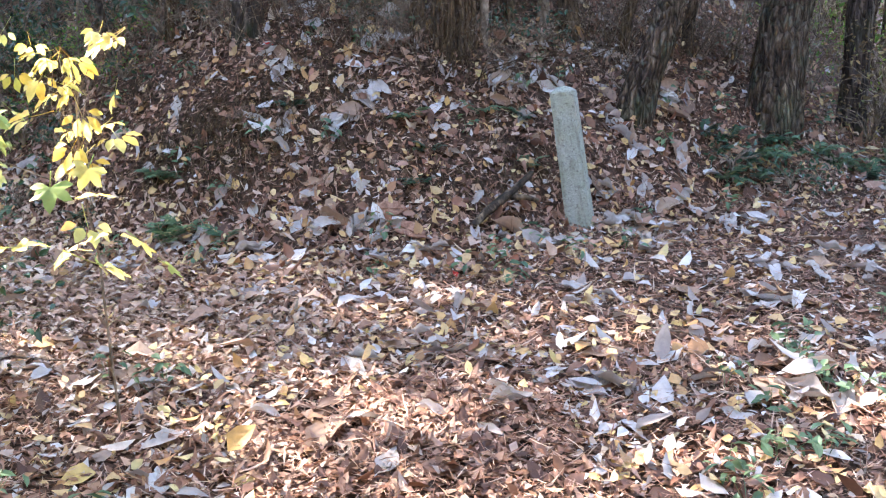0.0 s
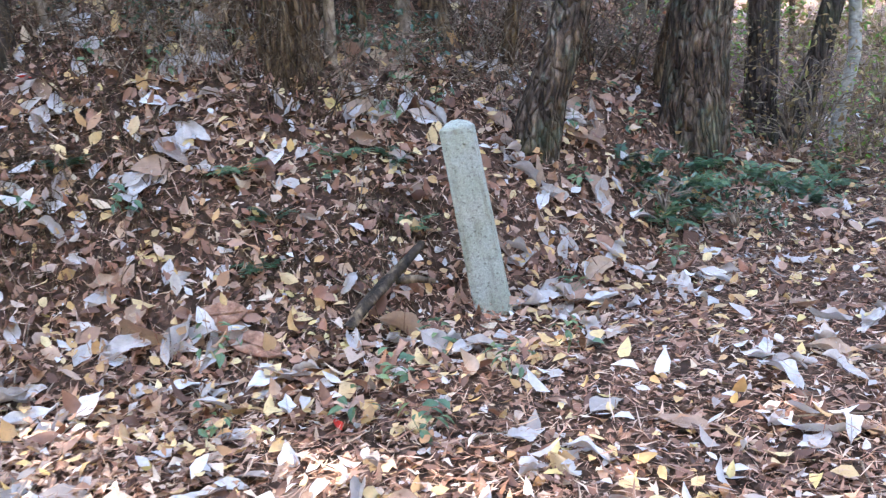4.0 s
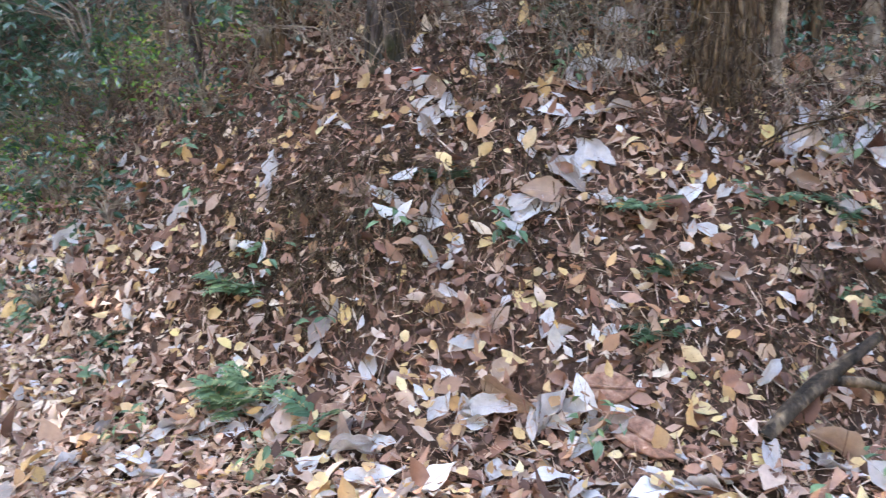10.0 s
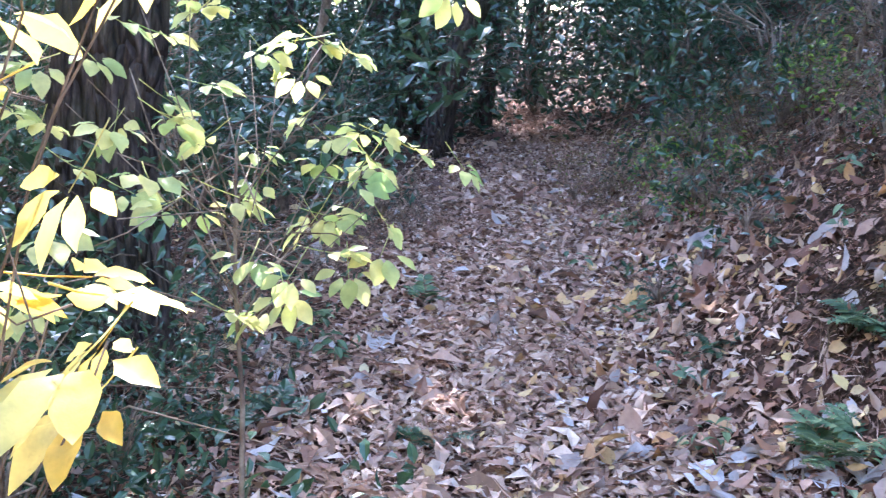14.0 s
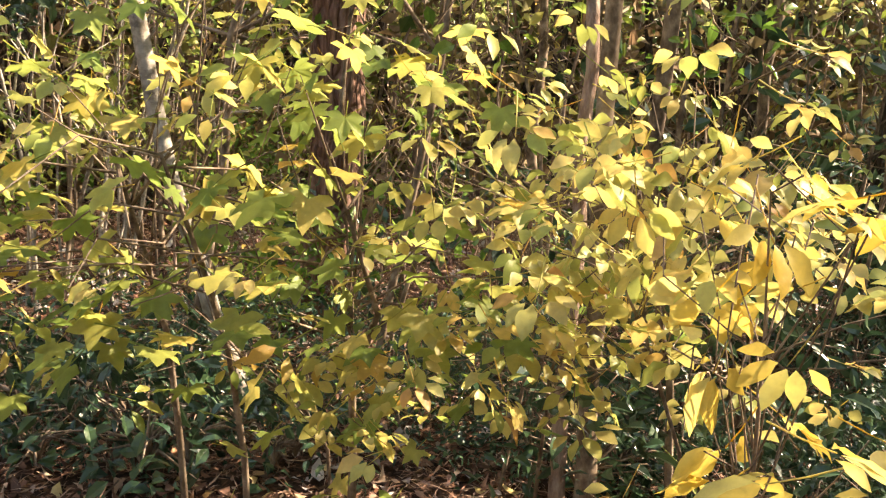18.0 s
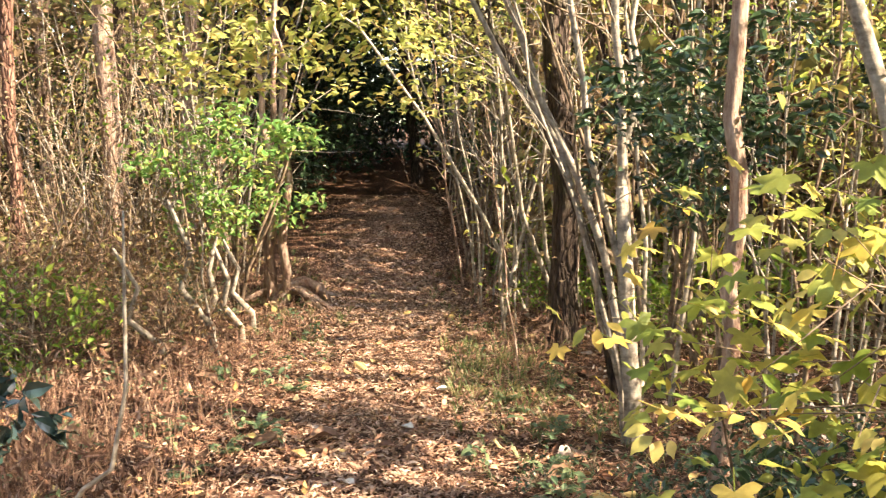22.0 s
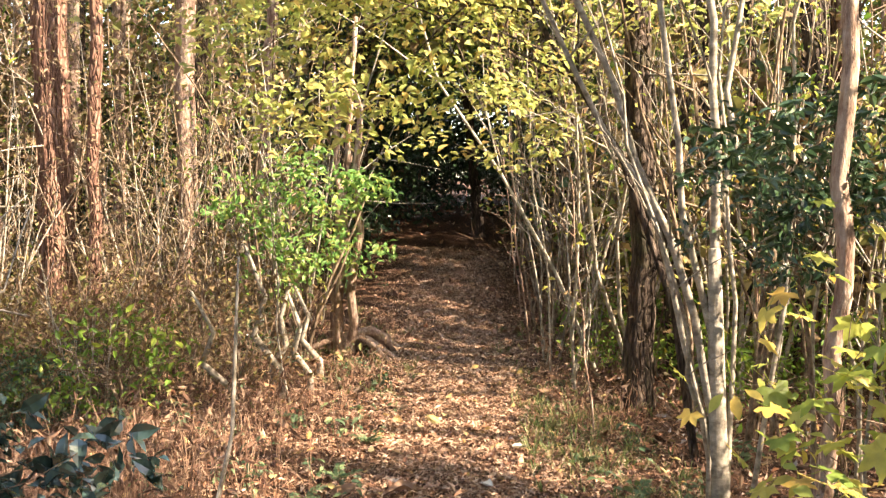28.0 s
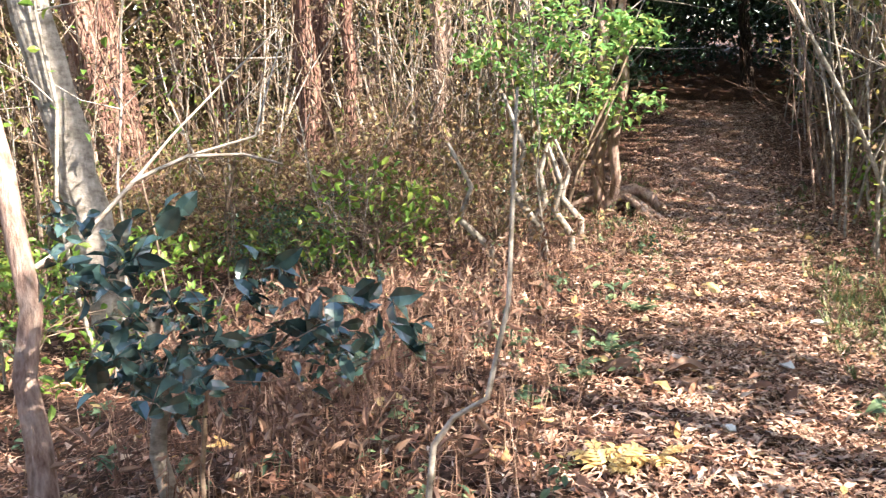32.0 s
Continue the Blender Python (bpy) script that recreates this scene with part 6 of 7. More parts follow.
# eastern path: slender saplings on both sides
bare = [whip(610 + i, 3.4, 30 if i % 2 else 60, (DULL, LIME, FRESH)[i % 3], BARK_PINE if i % 2 else BARK_PALE) for i in range(5)]
spread_copies(bare, thicket_spots(70, 71, (-4.6, -0.9, -13.5, -3.0), 0.62, (0.6, 1.25)), "thin saplings", "sapling", ["slender sapling with pale sunlit bark and few leaves", "brown whip of a sapling with few leaves"] * 3)
bare2 = [whip(630 + i, 3.6, 60 if i % 2 else 30, (DULL, FRESH, LIME)[i % 3], BARK_PALE if i % 2 else BARK_TWIG) for i in range(5)]
spread_copies(bare2, thicket_spots(80, 72, (0.7, 6.5, -13.5, -3.9), 0.62, (0.55, 1.25)), "thin saplings", "sapling", ["slender grey-brown sapling with few leaves", "slender pale sapling, a few yellow leaves"] * 3)
# south-western thicket
def sun_lane(spots):
    """Leaves out what would stand tall between the low sun and the golden saplings."""
    return [q for q in spots if not (-1.9 < 0.5 * q[0] + 0.866 * q[1] < 0.1 and 1.5 < 0.5 * q[1] - 0.866 * q[0] < 5.5 and q[2] > 0.5)]


leafy = [whip(650 + i, 3.2, 95, (LIME, FRESH, LEMON)[i % 3], BARK_TWIG) for i in range(6)]
spread_copies(leafy, sun_lane(thicket_spots(78, 73, (-7.0, -1.7, -6.0, 0.6), 0.7, (0.6, 1.3))), "leafy saplings in the thicket", "sapling", ["leafy sapling with yellow-green leaves", "leafy sapling with fresh green leaves", "leafy sapling with lemon leaves"] * 2)
# evergreen undergrowth on the shaded western side
dark = [shrub(670 + i, 0.75, 760, 0.05, EVERGREEN, BARK_TWIG, "evergreen_shrub") for i in range(4)]
spread_copies(dark, thicket_spots(84, 74, (-12.5, -2.4, -1.5, 10.0), 0.75, (0.7, 1.8)) + thicket_spots(12, 84, (-5.2, -1.9, -1.6, 2.4), 0.8, (0.5, 0.95)) + thicket_spots(26, 94, (1.2, 5.0, -10.0, -5.9), 0.95, (0.35, 0.7)) + [(x, y, 0.5, 90 * x) for x, y in ((-2.35, 0.35), (-2.75, 0.1), (-2.3, -0.15), (-2.65, -0.45), (-2.2, -0.75), (-2.5, -0.95), (-2.05, -1.15), (-2.4, -1.4), (-1.85, -1.45), (-2.1, -1.75), (-1.6, -1.75), (-1.85, -2.1), (-2.95, -0.8), (-2.8, -1.3), (-3.0, 0.5), (-1.5, -2.2), (-2.1, 0.75), (-2.5, 0.9), (-2.05, 0.4), (-2.9, 0.8), (-2.45, 0.55), (-3.2, 0.15), (-3.3, 0.75), (-2.3, 1.1), (-2.7, 1.2), (-3.6, 0.4), (-3.5, -0.3))], "evergreen shrubs", "shrub", ["dark glossy evergreen shrub in the undergrowth"] * 4)
for _x, _y, _s in ((-6.9, 6.7, 1.7), (-7.6, 7.2, 2.0), (-6.3, 7.3, 1.7), (-8.0, 6.3, 2.0), (-6.0, 4.0, 1.2), (-6.9, 4.5, 1.7), (-5.0, 6.2, 1.2), (-7.0, 5.6, 1.4), (-8.6, 5.2, 2.2), (-8.8, 8.4, 2.4)):
    _o = copy_thing(dark[0], pose(_x, _y, height(_x, _y), 0, 0, 70 * _x))
    _o.scale = (_s, _s, _s)
spread_copies([shrub(690 + i, 0.6, 320, 0.065, FRESH, BARK_TWIG, "green_shrub") for i in range(3)], thicket_spots(44, 75, (0.9, 6.5, -13.0, -3.6), 0.85, (0.5, 1.1)) + thicket_spots(40, 76, (-6.0, -1.4, -12.0, -1.5), 0.8, (0.5, 1.1)), "green shrubs", "shrub", ["green shrub with small leaves among dry stems"] * 3)
spread_copies([shrub(695 + i, 0.8, 420, 0.055, DULL, BARK_TWIG, "dry_shrub") for i in range(4)], thicket_spots(46, 85, (0.9, 6.5, -13.0, -5.2), 0.8, (0.5, 1.1)) + thicket_spots(46, 95, (1.1, 5.0, -9.8, -5.9), 0.95, (0.5, 1.2)) + thicket_spots(12, 86, (-5.5, -1.2, -13.0, -4.2), 1.6, (0.6, 1.2)), "dull shrubs", "shrub", ["dull olive and brown shrub among bare stems"] * 4)
# loose foliage hanging among the stems on both sides of the eastern path
def loose_foliage(name, material, n, seed, box, z1, size, label):
    g = np.random.default_rng(seed)
    c = n // 45
    cx, cy, cz = g.uniform(box[0], box[1], c), g.uniform(box[2], box[3], c), g.uniform(0.1, 1.0, c) * z1
    w = g.integers(0, c, n)
    p = np.stack([cx[w], cy[w], cz[w]], -1) + g.normal(0, 1, (n, 3)) * np.array([0.3, 0.3, 0.16])
    p = p[off_path(p[:, 0], p[:, 1]) > np.where(p[:, 2] < 2.2, 0.95, 0.5)]
    p[:, 2] = np.maximum(p[:, 2], 0.05) + terrain(p[:, 0], p[:, 1])
    v, f = thin_blade(0.5, 0.2, 0.1)
    b = Build()
    b.stamp(v, f, p, frames(g.normal(0, 0.6, (len(p), 3)) + np.array([0, 0, 0.6]), g.uniform(0, 6.283, len(p))), size * g.uniform(0.5, 1.3, len(p)))
    tagged(part(name, b, material, smooth=False), label, "foliage", kind="stuff")


loose_foliage("loose_foliage", TAWNY, 24000, 121, (1.0, 6.5, -12.5, -6.3), 3.6, 0.045, "small tawny and olive leaves among the stems of the thicket")
loose_foliage("loose_foliage", FRESH, 3500, 122, (1.0, 6.5, -12.5, -6.3), 2.6, 0.05, "small green leaves among the stems of the thicket")
loose_foliage("loose_foliage", TAWNY, 9000, 123, (-5.0, -1.4, -12.5, -5.0), 3.4, 0.045, "small tawny leaves among the saplings")
loose_foliage("loose_foliage", LIME, 6000, 124, (-5.0, -1.4, -12.5, -4.6), 3.8, 0.05, "yellow-green leaves among the saplings")
# dry brush of bare twigs
BRUSHES = [brush_mesh("branch", (BRUSH, BARK_TWIG)[i % 2], 900 + i, 34, 1.35 + 0.2 * i) for i in range(4)]


def bare_brush(i):
    th = new("bare_brush")
    tagged(part("branch", BRUSHES[i], None, th), kind="stuff")
    return th


spread_copies([bare_brush(i) for i in range(4)], thicket_spots(36, 87, (0.85, 6.5, -13.5, -5.0), 0.72, (0.5, 1.3)) + thicket_spots(16, 97, (0.85, 4.5, -9.5, -5.9), 0.85, (0.5, 1.0)) + thicket_spots(30, 88, (-5.5, -0.9, -13.5, -6.0), 0.72, (0.5, 1.1)) + thicket_spots(14, 89, (-6.5, -2.6, -4.0, 2.0), 0.8, (0.6, 1.1)), "bare brush", "brush", ["thicket of bare reddish-brown twigs", "thicket of bare brown twigs"] * 2)


def bare_clumps():
    """Clumps of tall bare pale stems, finely twigged, along both edges of the eastern path."""
    made = []
    for i in range(4):
        th = new("bare_clump")
        for k in range(9):
            part("stem", brush_mesh("stem", (BARK_PALE, BARK_TWIG)[i % 2], 960 + 10 * i + k, 1, 4.8, 0.7, 0.02, 5, 0.14), None, th)
        made.append(th)
    spots = [(x, y, s, 57.0 * i) for i, (x, y, s) in enumerate(((-1.7, -6.6, 1.0), (-1.9, -9.3, 1.0), (-2.3, -10.6, 1.0), (-1.9, -4.6, 0.9), (-2.6, -5.8, 1.0), (-2.9, -7.6, 1.0), (-1.45, -7.5, 0.8), (-1.65, -8.5, 0.9), (0.95, -9.3, 0.8), (0.85, -10.7, 0.9), (0.9, -12.0, 0.9), (1.3, -8.3, 0.8), (2.2, -8.6, 0.9), (2.1, -7.2, 0.7), (3.3, -7.2, 0.8), (3.6, -8.4, 1.0), (1.6, -10.2, 1.0), (4.4, -6.4, 0.9), (-2.2, -3.6, 0.8)))]
    spots += thicket_spots(10, 98, (0.9, 4.6, -10.0, -5.7), 0.9, (0.35, 0.7))
    spread_copies(made, spots, "bare clumps", "sapling", ["clump of tall bare pale stems with fine twigs", "clump of tall bare pinkish stems with fine twigs"] * 2)


bare_clumps()


def understory():
    """Young maples added as sun blockers, mostly out of view, whose sparse crowns dapple the ground."""
    for i, (x, y, h, lean, k, n) in enumerate(((-2.8, -0.75, 4.0, (0.05, -0.05), 0.42, 4), (-4.3, -1.1, 2.9, (0.03, 0.0), 0.55, 6), (-4.0, -2.2, 2.8, (0.0, 0.03), 0.5, 5), (-5.0, 3.0, 4.2, (0.2, 0.14), 0.5, 3), (-5.6, 2.6, 4.0, (0.12, 0.10), 0.5, 4))):
        tree(x, y, h, 0.03, BARK_TWIG, "young maple with a sparse yellow-green crown, added to dapple the ground", lean, 0.015, 990 + i, 0.5, (CROWN_LIGHT, n), 2, 1.3, 8, crown_scale=k)


understory()


def light_bush():
    th = empty("light_green_bush", pose(0.75, -7.75, height(0.75, -7.75)), "light green leafy bush in the sun beside the stump", "shrub")
    for i, (x, y, z, s) in enumerate(((0.0, 0.1, 1.15, 0.5), (-0.4, 0.1, 1.0, 0.42), (0.45, 0.0, 1.35, 0.45), (-0.1, 0.2, 1.6, 0.4), (0.2, 0.1, 0.8, 0.35), (-0.55, 0.0, 1.45, 0.3))):
        b = Build()
        b.tube([(0, 0, -0.05), (x * 0.3, y * 0.3, z * 0.4), (x * 0.8, y * 0.8, z * 0.8), (x, y, z)], [0.018, 0.014, 0.010, 0.005], 6)
        part("branch", b, BARK_TWIG, th)
        f = tagged(part("foliage", crown_mesh("foliage", LIGHT_BUSH, 260, s, 0.075, 0.5, 16, 930 + i, 0.6), None, th), kind="stuff")
        f.location = (x, y, z)


light_bush()
# north-eastern bend, behind the oaks
spread_copies([shrub(700 + i, 0.7, 240, 0.04, (FRESH, DULL, DULL)[i], BARK_TWIG, "pale_shrub") for i in range(3)], thicket_spots(40, 77, (2.9, 10.0, 4.5, 11.0), 0.7, (0.7, 1.5)) + [(2.95, 4.75, 0.7, 0), (3.3, 4.6, 0.8, 70), (3.7, 4.75, 0.9, 140), (4.15, 4.7, 0.9, 200), (4.6, 4.75, 1.0, 260), (5.0, 4.9, 1.0, 20), (3.2, 5.3, 1.1, 80), (3.9, 5.4, 1.2, 150), (4.7, 5.5, 1.2, 210), (2.6, 5.0, 0.7, 30), (2.75, 5.6, 0.9, 120)], "pale shrubs", "shrub", ["pale green shrub in hazy light", "straggling brownish shrub in hazy light", "dull brown shrub in hazy light"])


def bank_shrubs():
    """Small evergreen sprays and thin stems on the bank."""
    made = [shrub(720 + i, 0.26, 90, 0.05, EVERGREEN, BARK_TWIG, "small_shrub") for i in range(3)]
    spots = []
    g = np.random.default_rng(78)
    for x, y, s in ((0.62, 4.02, 0.8), (0.42, 4.0, 0.7), (1.75, 3.62, 0.9), (2.1, 3.62, 0.8), (2.3, 3.75, 0.7), (-2.3, 3.55, 0.9), (-2.7, 3.9, 1.1), (-3.1, 4.2, 1.2), (-2.0, 3.9, 0.8), (-1.1, 4.2, 0.9), (-3.6, 4.9, 1.5), (-2.9, 4.6, 1.3), (-4.2, 5.3, 1.6), (-0.9, 4.3, 0.8), (-2.45, 3.25, 0.7)):
        spots.append((x, y, s, g.uniform(0, 360)))
    for x, y in ((-5.17, 7.19), (-3.68, 5.79), (-2.66, 4.94), (-2.09, 4.49), (-1.59, 4.18), (-3.65, 5.32), (-3.88, 5.16), (-2.82, 4.59), (-1.58, 4.23), (-0.98, 3.98), (-1.79, 4.06), (-0.47, 3.85), (-3.22, 5.29), (-3.67, 5.34), (-2.35, 4.69), (-1.89, 4.59), (-3.92, 5.19), (-3.95, 5.27), (-4.23, 5.06), (-3.03, 4.81), (-3.22, 5.65), (-3.03, 4.11), (-2.21, 4.67)):
        spots.append((x, y + 0.05, g.uniform(0.7, 1.3), g.uniform(0, 360)))
    spread_copies(made, spots, "bank shrubs", "shrub", ["small dark evergreen shrub on the bank"] * 3)
    thin = [whip(740 + i, 2.2, 10, FRESH, BARK_TWIG) for i in range(4)]
    spots = []
    while len(spots) < 34:
        x, y = g.uniform(-4.5, 2.8), g.uniform(3.9, 6.5)
        if bank_depth(x, y) > 0.9:
            spots.append((x, y, g.uniform(0.7, 1.3), g.uniform(0, 360)))
    dark_brush = []
    for i in range(2):
        th = empty("bare_brush", pose(-1.0 - i, 4.4, height(-1.0 - i, 4.4)), "brown tangle of twigs and rootlets on the bank", "brush", "bank brush")
        tagged(part("branch", brush_mesh("branch", (BARK_BROWN, BARK_TWIG)[i], 940 + i, 30, 1.3), None, th), kind="stuff")
        dark_brush.append(th)
    for i in range(120):
        x, y = g.uniform(-4.8, 2.4), g.uniform(3.6, 5.0)
        if bank_depth(x, y) > (0.75 if x > -0.6 else 0.55):
            ob = copy_thing(dark_brush[i % 2], pose(x, y, height(x, y), 0, 0, g.uniform(0, 360)))
            k = g.uniform(0.3, 0.7)
            ob.scale = (k, k, k)
    for x, y, k in ((-3.3, 2.0, 0.35), (-3.6, 2.45, 0.4), (-4.0, 3.0, 0.45), (-4.35, 3.5, 0.5), (-3.1, 1.65, 0.4), (-3.8, 2.3, 0.5), (-4.6, 3.3, 0.6), (-2.75, 1.75, 0.25)):
        ob = copy_thing(dark_brush[1], pose(x, y, height(x, y), 0, 0, 90 * x))
        ob.scale = (k, k, k)
        ob = copy_thing(made[1], pose(x - 0.2, y - 0.1, height(x - 0.2, y - 0.1), 0, 0, 50 * x))
        ob.scale = (k * 1.6, k * 1.6, k * 1.6)
    # low evergreens added off the bank, dark cover standing in for shaded ground
    for x, y in ((-1.41, -2.41), (-1.39, -1.97), (-1.17, -1.84), (-1.45, -1.77), (-1.48, -1.50), (-1.77, -1.63), (-1.70, -1.26), (-1.25, -1.52), (-1.98, -1.48), (-1.24, -2.12), (-1.75, -1.90)):
        ob = copy_thing(made[0], pose(x, y, height(x, y), 0, 0, g.uniform(0, 360)))
        k = g.uniform(0.6, 1.0)
        ob.scale = (k, k, k)
    for x, y in ((-1.20, -1.98), (-1.30, -1.81), (-1.12, -1.73), (-1.36, -1.62), (-1.41, -1.39), (-1.65, -1.47), (-1.59, -1.23), (-1.29, -1.42), (-1.40, -2.15), (-1.68, -1.70)):
        ob = copy_thing(made[1], pose(x, y, height(x, y), 0, 0, g.uniform(0, 360)))
        k = g.uniform(0.9, 1.3)
        ob.scale = (k, k, k)
    for x, y in ((-2.36, -0.74), (-2.32, -0.52), (-2.28, -0.31), (-2.57, -0.24), (-2.39, 0.01), (-2.65, 0.14), (-2.57, 0.35), (-2.85, 0.51), (-2.11, -0.50), (-2.70, 0.69), (-2.85, -0.23), (-2.96, 0.14), (-2.62, -0.56)):
        ob = copy_thing(made[2], pose(x, y, height(x, y), 0, 0, g.uniform(0, 360)))
        k = g.uniform(0.9, 1.3)
        ob.scale = (k, k, k)
    toe = [(x, y, g.uniform(0.3, 0.55), g.uniform(0, 360)) for x, y in ((-4.33, 4.99), (-4.32, 5.33), (-3.41, 4.54), (-3.30, 4.71), (-3.04, 4.67), (-2.81, 4.65), (-2.62, 4.66), (-4.19, 5.55), (-3.95, 5.74), (-3.55, 5.68), (-3.08, 5.44), (-2.06, 3.99), (-3.45, 4.29), (-2.82, 3.97), (-4.41, 4.76))]
    spread_copies([shrub(770 + i, 0.7, 380, 0.05, (DULL, FRESH)[i], BARK_TWIG, "bank_shrub") for i in range(2)], toe, "bank toe shrubs", "shrub", ["straggling brown shrub with dry leaves on the bank", "straggling green shrub on the bank"])
    for x, y, k, a in toe:
        ob = copy_thing(dark_brush[1], pose(x + 0.2, y + 0.1, height(x + 0.2, y + 0.1), 0, 0, a))
        ob.scale = (k, k, k)
    # more small evergreens added to darken sunlit ground left of the saplings
    for x, y in ((-1.14, -2.68), (-1.16, -2.33), (-1.39, -2.46), (-1.35, -2.02), (-0.92, -2.20), (-1.10, -2.01), (-1.19, -4.40), (-1.80, -3.36), (-1.61, -2.64), (-1.01, -2.36), (-1.48, -2.18), (-0.94, -3.02), (-0.66, -2.84), (-1.19, -2.26), (-2.29, -4.11), (-1.40, -3.02), (-1.11, -2.95)):
        ob = copy_thing(made[0], pose(x, y, height(x, y), 0, 0, g.uniform(0, 360)))
        k = g.uniform(0.35, 0.7)
        ob.scale = (k, k, k)
    spread_copies(thin, spots, "thin bank saplings", "sapling", ["thin brown sapling growing on the bank"] * 4)


bank_shrubs()


# ------------------------------------------------------------------ wood all round
def wood():
    g = np.random.default_rng(90)
    made = {}
    kinds = ((BARK_DARK, CROWN_HIGH, "dark forest trunk with a leafy crown"), (BARK_PINE, CROWN_HIGH, "pinkish pine trunk in the wood"), (BARK_OAK, CROWN_HIGH, "grey oak trunk in the wood"), (BARK_RED, CROWN_DARK, "red-brown cedar trunk in the wood"))
    placed = 0
    tries = 0
    while placed < 90 and tries < 5000:
        tries += 1
        r, a = g.uniform(7.0, 30.0), g.uniform(0, 6.283)
        x, y = r * math.cos(a), r * math.sin(a)
        if off_path(x, y) < 1.3 or (bank_depth(x, y) > 0 and r < 6):
            continue
        across, along = 0.5 * x + 0.866 * y, -0.866 * x + 0.5 * y
        if along > 2 and -12.0 < across < 0.6 and g.uniform() < 0.92:
            continue
        k = int(g.integers(0, 4))
        key = (k, int(g.integers(0, 2)))
        turn, s = g.uniform(0, 360), g.uniform(0.75, 1.2)
        if key not in made:
            bark, cr, label = kinds[k]
            made[key] = tree(x, y, 9.5, 0.11 + 0.03 * key[1], bark, label, (g.normal(0, 0.03), g.normal(0, 0.03)), 0.02, 800 + 10 * k + key[1], 0.6, (cr, 3), 4, crown_scale=1.25)
        else:
            ob = copy_thing(made[key], pose(x, y, height(x, y), 0, 0, turn))
            ob.scale = (s, s, s)
        placed += 1


wood()


def far_woods():
    """Foliage and thin trunks of the wood beyond, all round, one sheet of stuff for each tone."""
    v = [(0, 0, 0), (-0.3, 0.5, 0.08), (0.3, 0.5, 0.08), (0, 1, -0.1)]
    f = [(0, 2, 1), (1, 2, 3)]
    sectors = (("far_evergreens", EVERGREEN, -10, 48, 46000, 8.5, 28.0, 10.5, 0.24, "dense dark evergreen wood in the distance"),
               ("far_shrub_layer", EVERGREEN, 44, 95, 42000, 8.5, 30.0, 6.0, 0.2, "low dark evergreen growth under the gap in the wood"),
               ("far_yellow_woods", CANOPY, 92, 165, 60000, 8.0, 28.0, 9.5, 0.2, "yellow-green deciduous wood in the distance"),
               ("far_thicket", DULL, 92, 165, 44000, 6.5, 16.0, 3.2, 0.15, "dense low thicket behind the yellow saplings"),
               ("far_thicket", DULL, 185, 250, 36000, 11.5, 20.0, 3.6, 0.15, "dense low thicket of olive and brown leaves"),
               ("far_brown_woods", DULL, 162, 262, 90000, 11.0, 30.0, 10.5, 0.2, "brown and green wood beyond the path"),
               ("far_pale_woods", DULL, 262, 350, 18000, 9.0, 30.0, 8.5, 0.24, "pale green wood in hazy light beyond the bank"))
    for s, (name, mat, a0, a1, n, r0, r1, top, size, label) in enumerate(sectors):
        g = np.random.default_rng(950 + s)
        clump = n // 40
        a = np.radians(g.uniform(a0, a1, clump))
        r = r0 + (r1 - r0) * g.uniform(0, 1, clump) ** 0.8
        cx, cy = -np.sin(a) * r, np.cos(a) * r
        cz = g.uniform(0.1, 1.0, clump) ** 1.3 * top * (0.6 + 0.4 * r / r1)
        keep = off_path(cx, cy) > np.where(cz < 2.6, 1.2, 0.0)
        cx, cy, cz = cx[keep], cy[keep], cz[keep]
        w = g.integers(0, len(cx), n)
        pos = np.stack([cx[w], cy[w], cz[w] + terrain(cx[w], cy[w])], -1) + g.normal(0, 1, (n, 3)) * np.array([0.8, 0.8, 0.5])
        pos[:, 2] = np.maximum(pos[:, 2], terrain(pos[:, 0], pos[:, 1]) + 0.02)
        pos = pos[(off_path(pos[:, 0], pos[:, 1]) > 1.15) | (pos[:, 2] - terrain(pos[:, 0], pos[:, 1]) > 2.7)]
        n = len(pos)
        b = Build()
        b.stamp(v, f, pos, frames(g.normal(0, 0.7, (n, 3)) + np.array([0, 0, 0.7]), g.uniform(0, 6.283, n)), size * g.uniform(0.5, 1.3, n))
        tagged(part(name, b, mat, smooth=False), label, "woods", kind="stuff")
        b = Build()
        for _ in range(90):
            ang, rr = math.radians(g.uniform(a0, a1)), g.uniform(r0, r1)
            x, y = -math.sin(ang) * rr, math.cos(ang) * rr
            if off_path(x, y) < 1.0:
                continue
            h, rad = g.uniform(4, 9), g.uniform(0.03, 0.11)
            pts = stem_points(h, (g.normal(0, 0.05), g.normal(0, 0.05)), 0.05, int(g.integers(0, 9999)), 6) + np.array([x, y, height(x, y) - 0.1])
            b.tube(pts, np.linspace(rad, rad * 0.5, 6), 6)
        tagged(part("far_trunks", b, (BARK_DARK, BARK_DARK, BARK_PINE, BARK_DARK, BARK_PINE, BARK_PINE, BARK_OAK)[s]), "slender trunks standing in the wood beyond", "woods", kind="stuff")


far_woods()


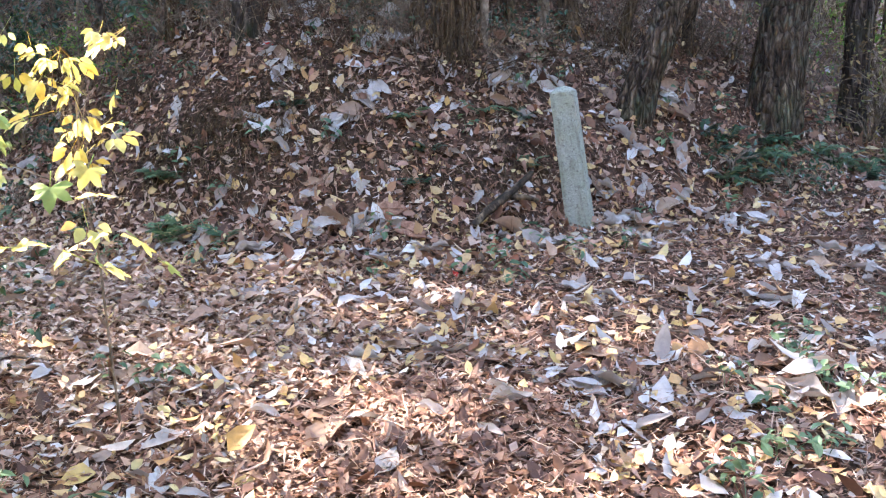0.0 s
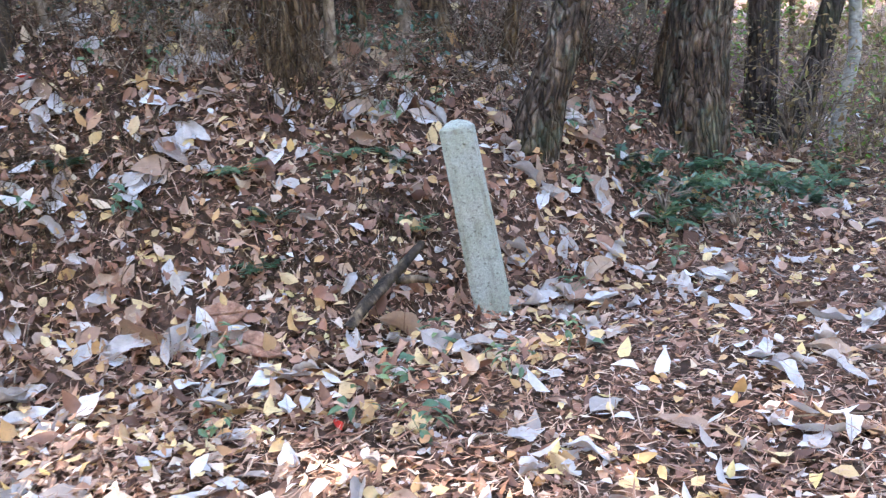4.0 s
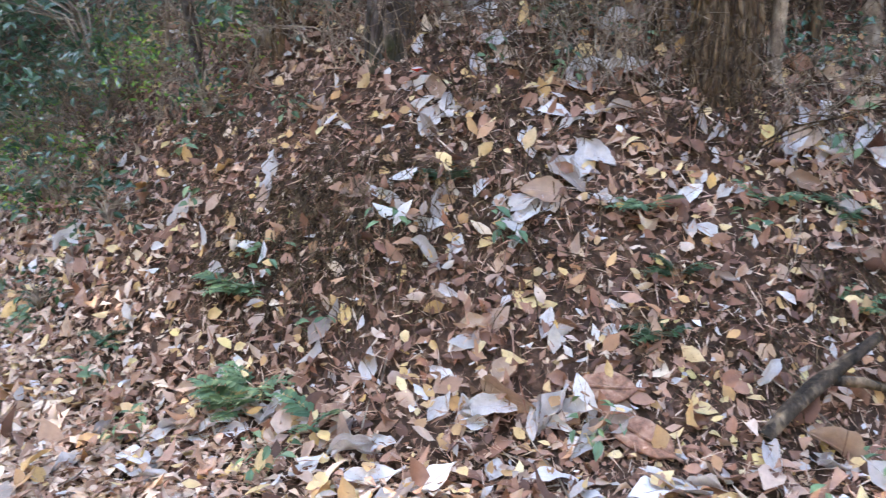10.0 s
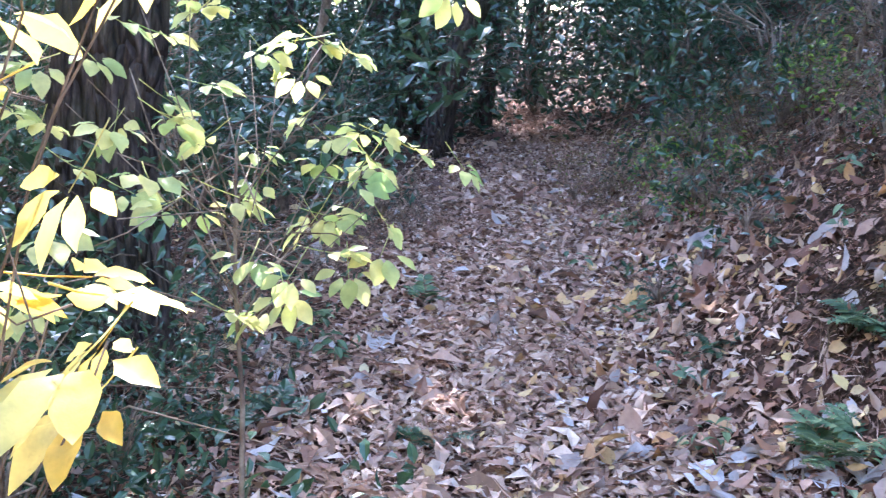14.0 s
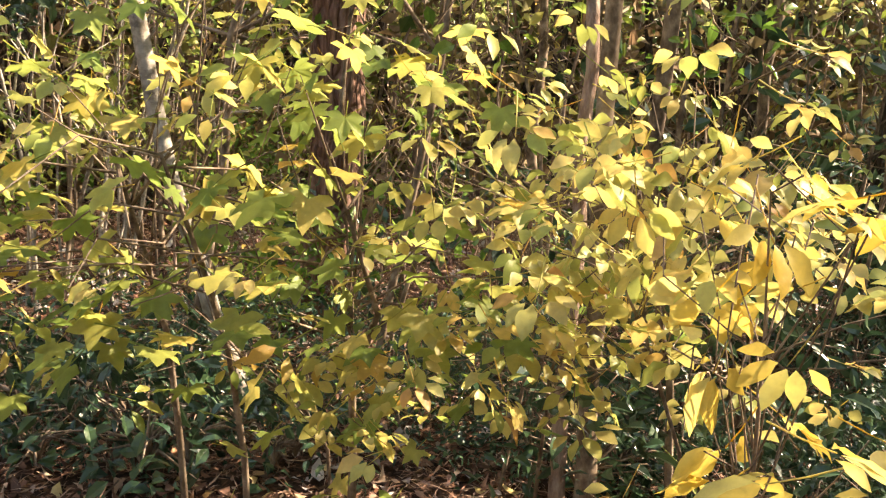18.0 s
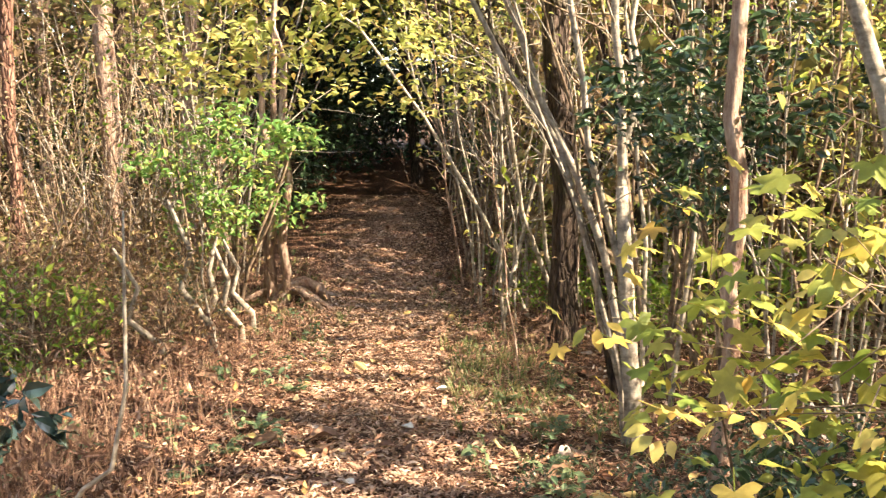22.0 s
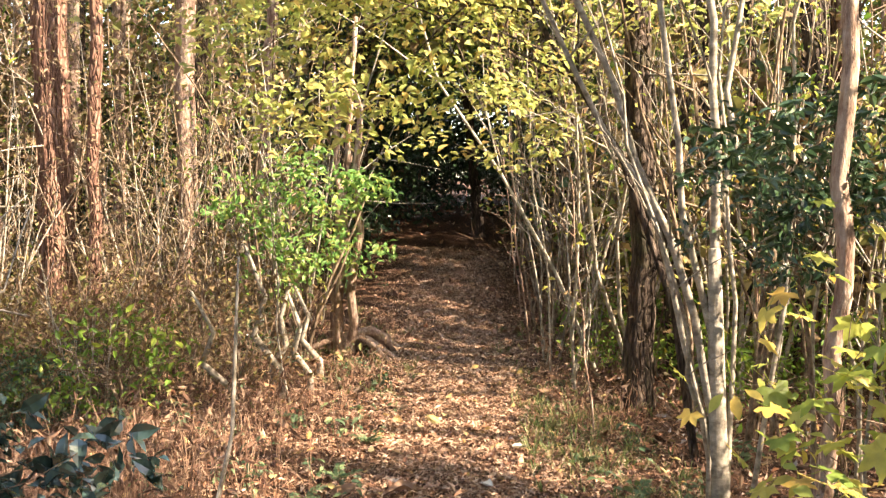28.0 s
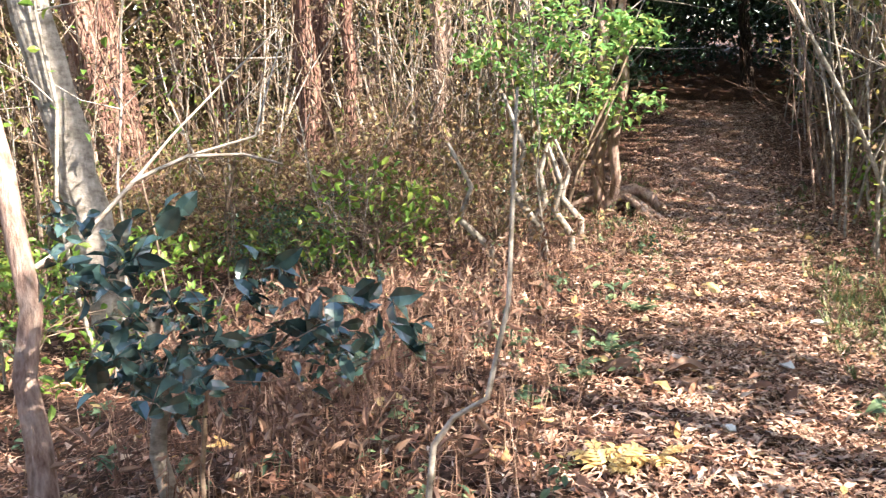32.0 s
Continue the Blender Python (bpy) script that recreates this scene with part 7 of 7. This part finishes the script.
def dark_end():
    """Evergreens closing over the far end of the eastern path."""
    made = [shrub(760 + i, 1.3, 700, 0.11, EVERGREEN, BARK_DARK, "tall_shrub") for i in range(3)]
    g = np.random.default_rng(91)
    spots = []
    for x, y, s in ((-3.4, -15, 1.2), (-4.4, -17, 1.5), (0.5, -15.5, 1.2), (1.4, -17.5, 1.5), (-0.6, -19.5, 1.4), (-3.9, -20, 1.6), (-2.2, -24, 1.8), (-4.4, -26, 2.0), (-1.0, -26, 2.0), (0.8, -22, 1.8), (-5.6, -22, 1.8), (-3.0, -29, 2.2), (2.5, -20, 1.8), (-5.5, -18.5, 1.6)):
        spots.append((x, y, s, g.uniform(0, 360)))
    spread_copies(made, spots, "dark evergreens", "shrub", ["tall dark evergreen bush closing in on the path"] * 3)
    for x, y, s in ((-3.4, -12.2, 0.9), (0.9, -12.6, 0.9), (-1.2, -21.5, 1.5), (-2.6, -19.0, 1.2), (0.0, -17.6, 1.2), (-1.9, -22.8, 1.5)):
        ob = copy_thing(made[0], pose(x, y, height(x, y), 0, 0, 70 * x))
        ob.scale = (s, s, s)
    # the first four get yellow-green crowns, their colour standing in for sunlight
    for i, (x, y) in enumerate(((-2.6, -11.6), (0.6, -12.0), (-3.2, -13.0), (0.9, -13.4), (-2.0, -16.2), (-0.2, -16.6), (-2.9, -14.2), (0.2, -14.6), (-3.6, -17.0), (0.4, -18.0), (-3.8, -21.0), (-0.4, -22.0))):
        tree(x, y, 4.8, 0.09, BARK_DARK, "dark evergreen tree arching over the path, front crowns coloured sunlit", (0.10 if x < -1.5 else -0.10, 0), 0.02, 850 + i, 0.6, (CROWN_LIGHT if i < 4 else CROWN_DARK, 3), 3, crown_scale=0.95)
    # the closed vault of leaves itself
    n = 52000
    y = -g.uniform(11.8, 27.0, n)
    mid = -0.85 + (y + 11.0) * 0.125
    x, z = mid + g.uniform(-6.5, 6.5, n), g.uniform(0.0, 5.2, n) + 0.115 * np.maximum(-y - 9.2, 0)
    inside = (np.abs(x - mid) < 1.1 + 0.12 * np.sin(3 * y)) & (z < 2.35 + 0.115 * (-y - 9.2) + 0.15 * np.sin(2 * y)) & (y > -21.0)
    x, y, z = x[~inside], y[~inside], z[~inside]
    v, f = thin_blade(0.5, 0.2, 0.1)
    # upper front leaves take a lighter material that imitates sun on the vault
    sunlit_tint = (z > 2.5) & (y > -15.0)
    b = Build()
    k = int(sunlit_tint.sum())
    b.stamp(v, f, np.stack([x[sunlit_tint], y[sunlit_tint], z[sunlit_tint]], -1), frames(g.normal(0, 0.6, (k, 3)) + np.array([0, 0, 0.6]), g.uniform(0, 6.283, k)), 0.15 * g.uniform(0.6, 1.3, k))
    tagged(part("leafy_canopy", b, CANOPY, smooth=False), "foliage over the tunnel's mouth, coloured lighter to look sunlit", "foliage", kind="stuff")
    x, y, z = x[~sunlit_tint], y[~sunlit_tint], z[~sunlit_tint]
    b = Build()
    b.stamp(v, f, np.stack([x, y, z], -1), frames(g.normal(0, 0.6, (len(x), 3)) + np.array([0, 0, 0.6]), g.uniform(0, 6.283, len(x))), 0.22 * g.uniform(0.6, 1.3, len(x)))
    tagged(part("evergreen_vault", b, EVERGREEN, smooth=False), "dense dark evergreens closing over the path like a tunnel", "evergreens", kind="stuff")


dark_end()


def shade_trees():
    """Close-set evergreens on the sunward side of the bank, which keep it in shade."""
    made = None
    for i, (x, y, s) in enumerate(((-3.6, 6.6, 0.8), (-1.9, 6.9, 0.85), (-5.2, 7.4, 0.9), (-0.2, 6.6, 0.8), (1.4, 7.2, 0.85), (-6.8, 8.4, 1.0), (-3.8, 8.9, 1.0), (-8.4, 9.0, 1.05), (-10.6, 8.4, 1.05), (-1.6, 9.0, 1.0), (-7.0, 6.9, 0.75), (-9.4, 7.0, 0.95), (-12.5, 9.0, 1.2), (2.9, 8.2, 0.9), (-5.6, 10.5, 1.1), (-11.5, 11.0, 1.2))):
        if off_path(x, y) < 0.7:
            x -= 0.9
        if made is None:
            made = tree(x, y, 7.0, 0.10, BARK_DARK, "tall evergreen shading the bank", (0.02, 0.0), 0.02, 880, 0.6, (CROWN_DARK, 6), 4, crown_scale=1.15)
            continue
        ob = copy_thing(made, pose(x, y, height(x, y), 0, 0, 47 * i))
        ob.scale = (s, s, s)


shade_trees()
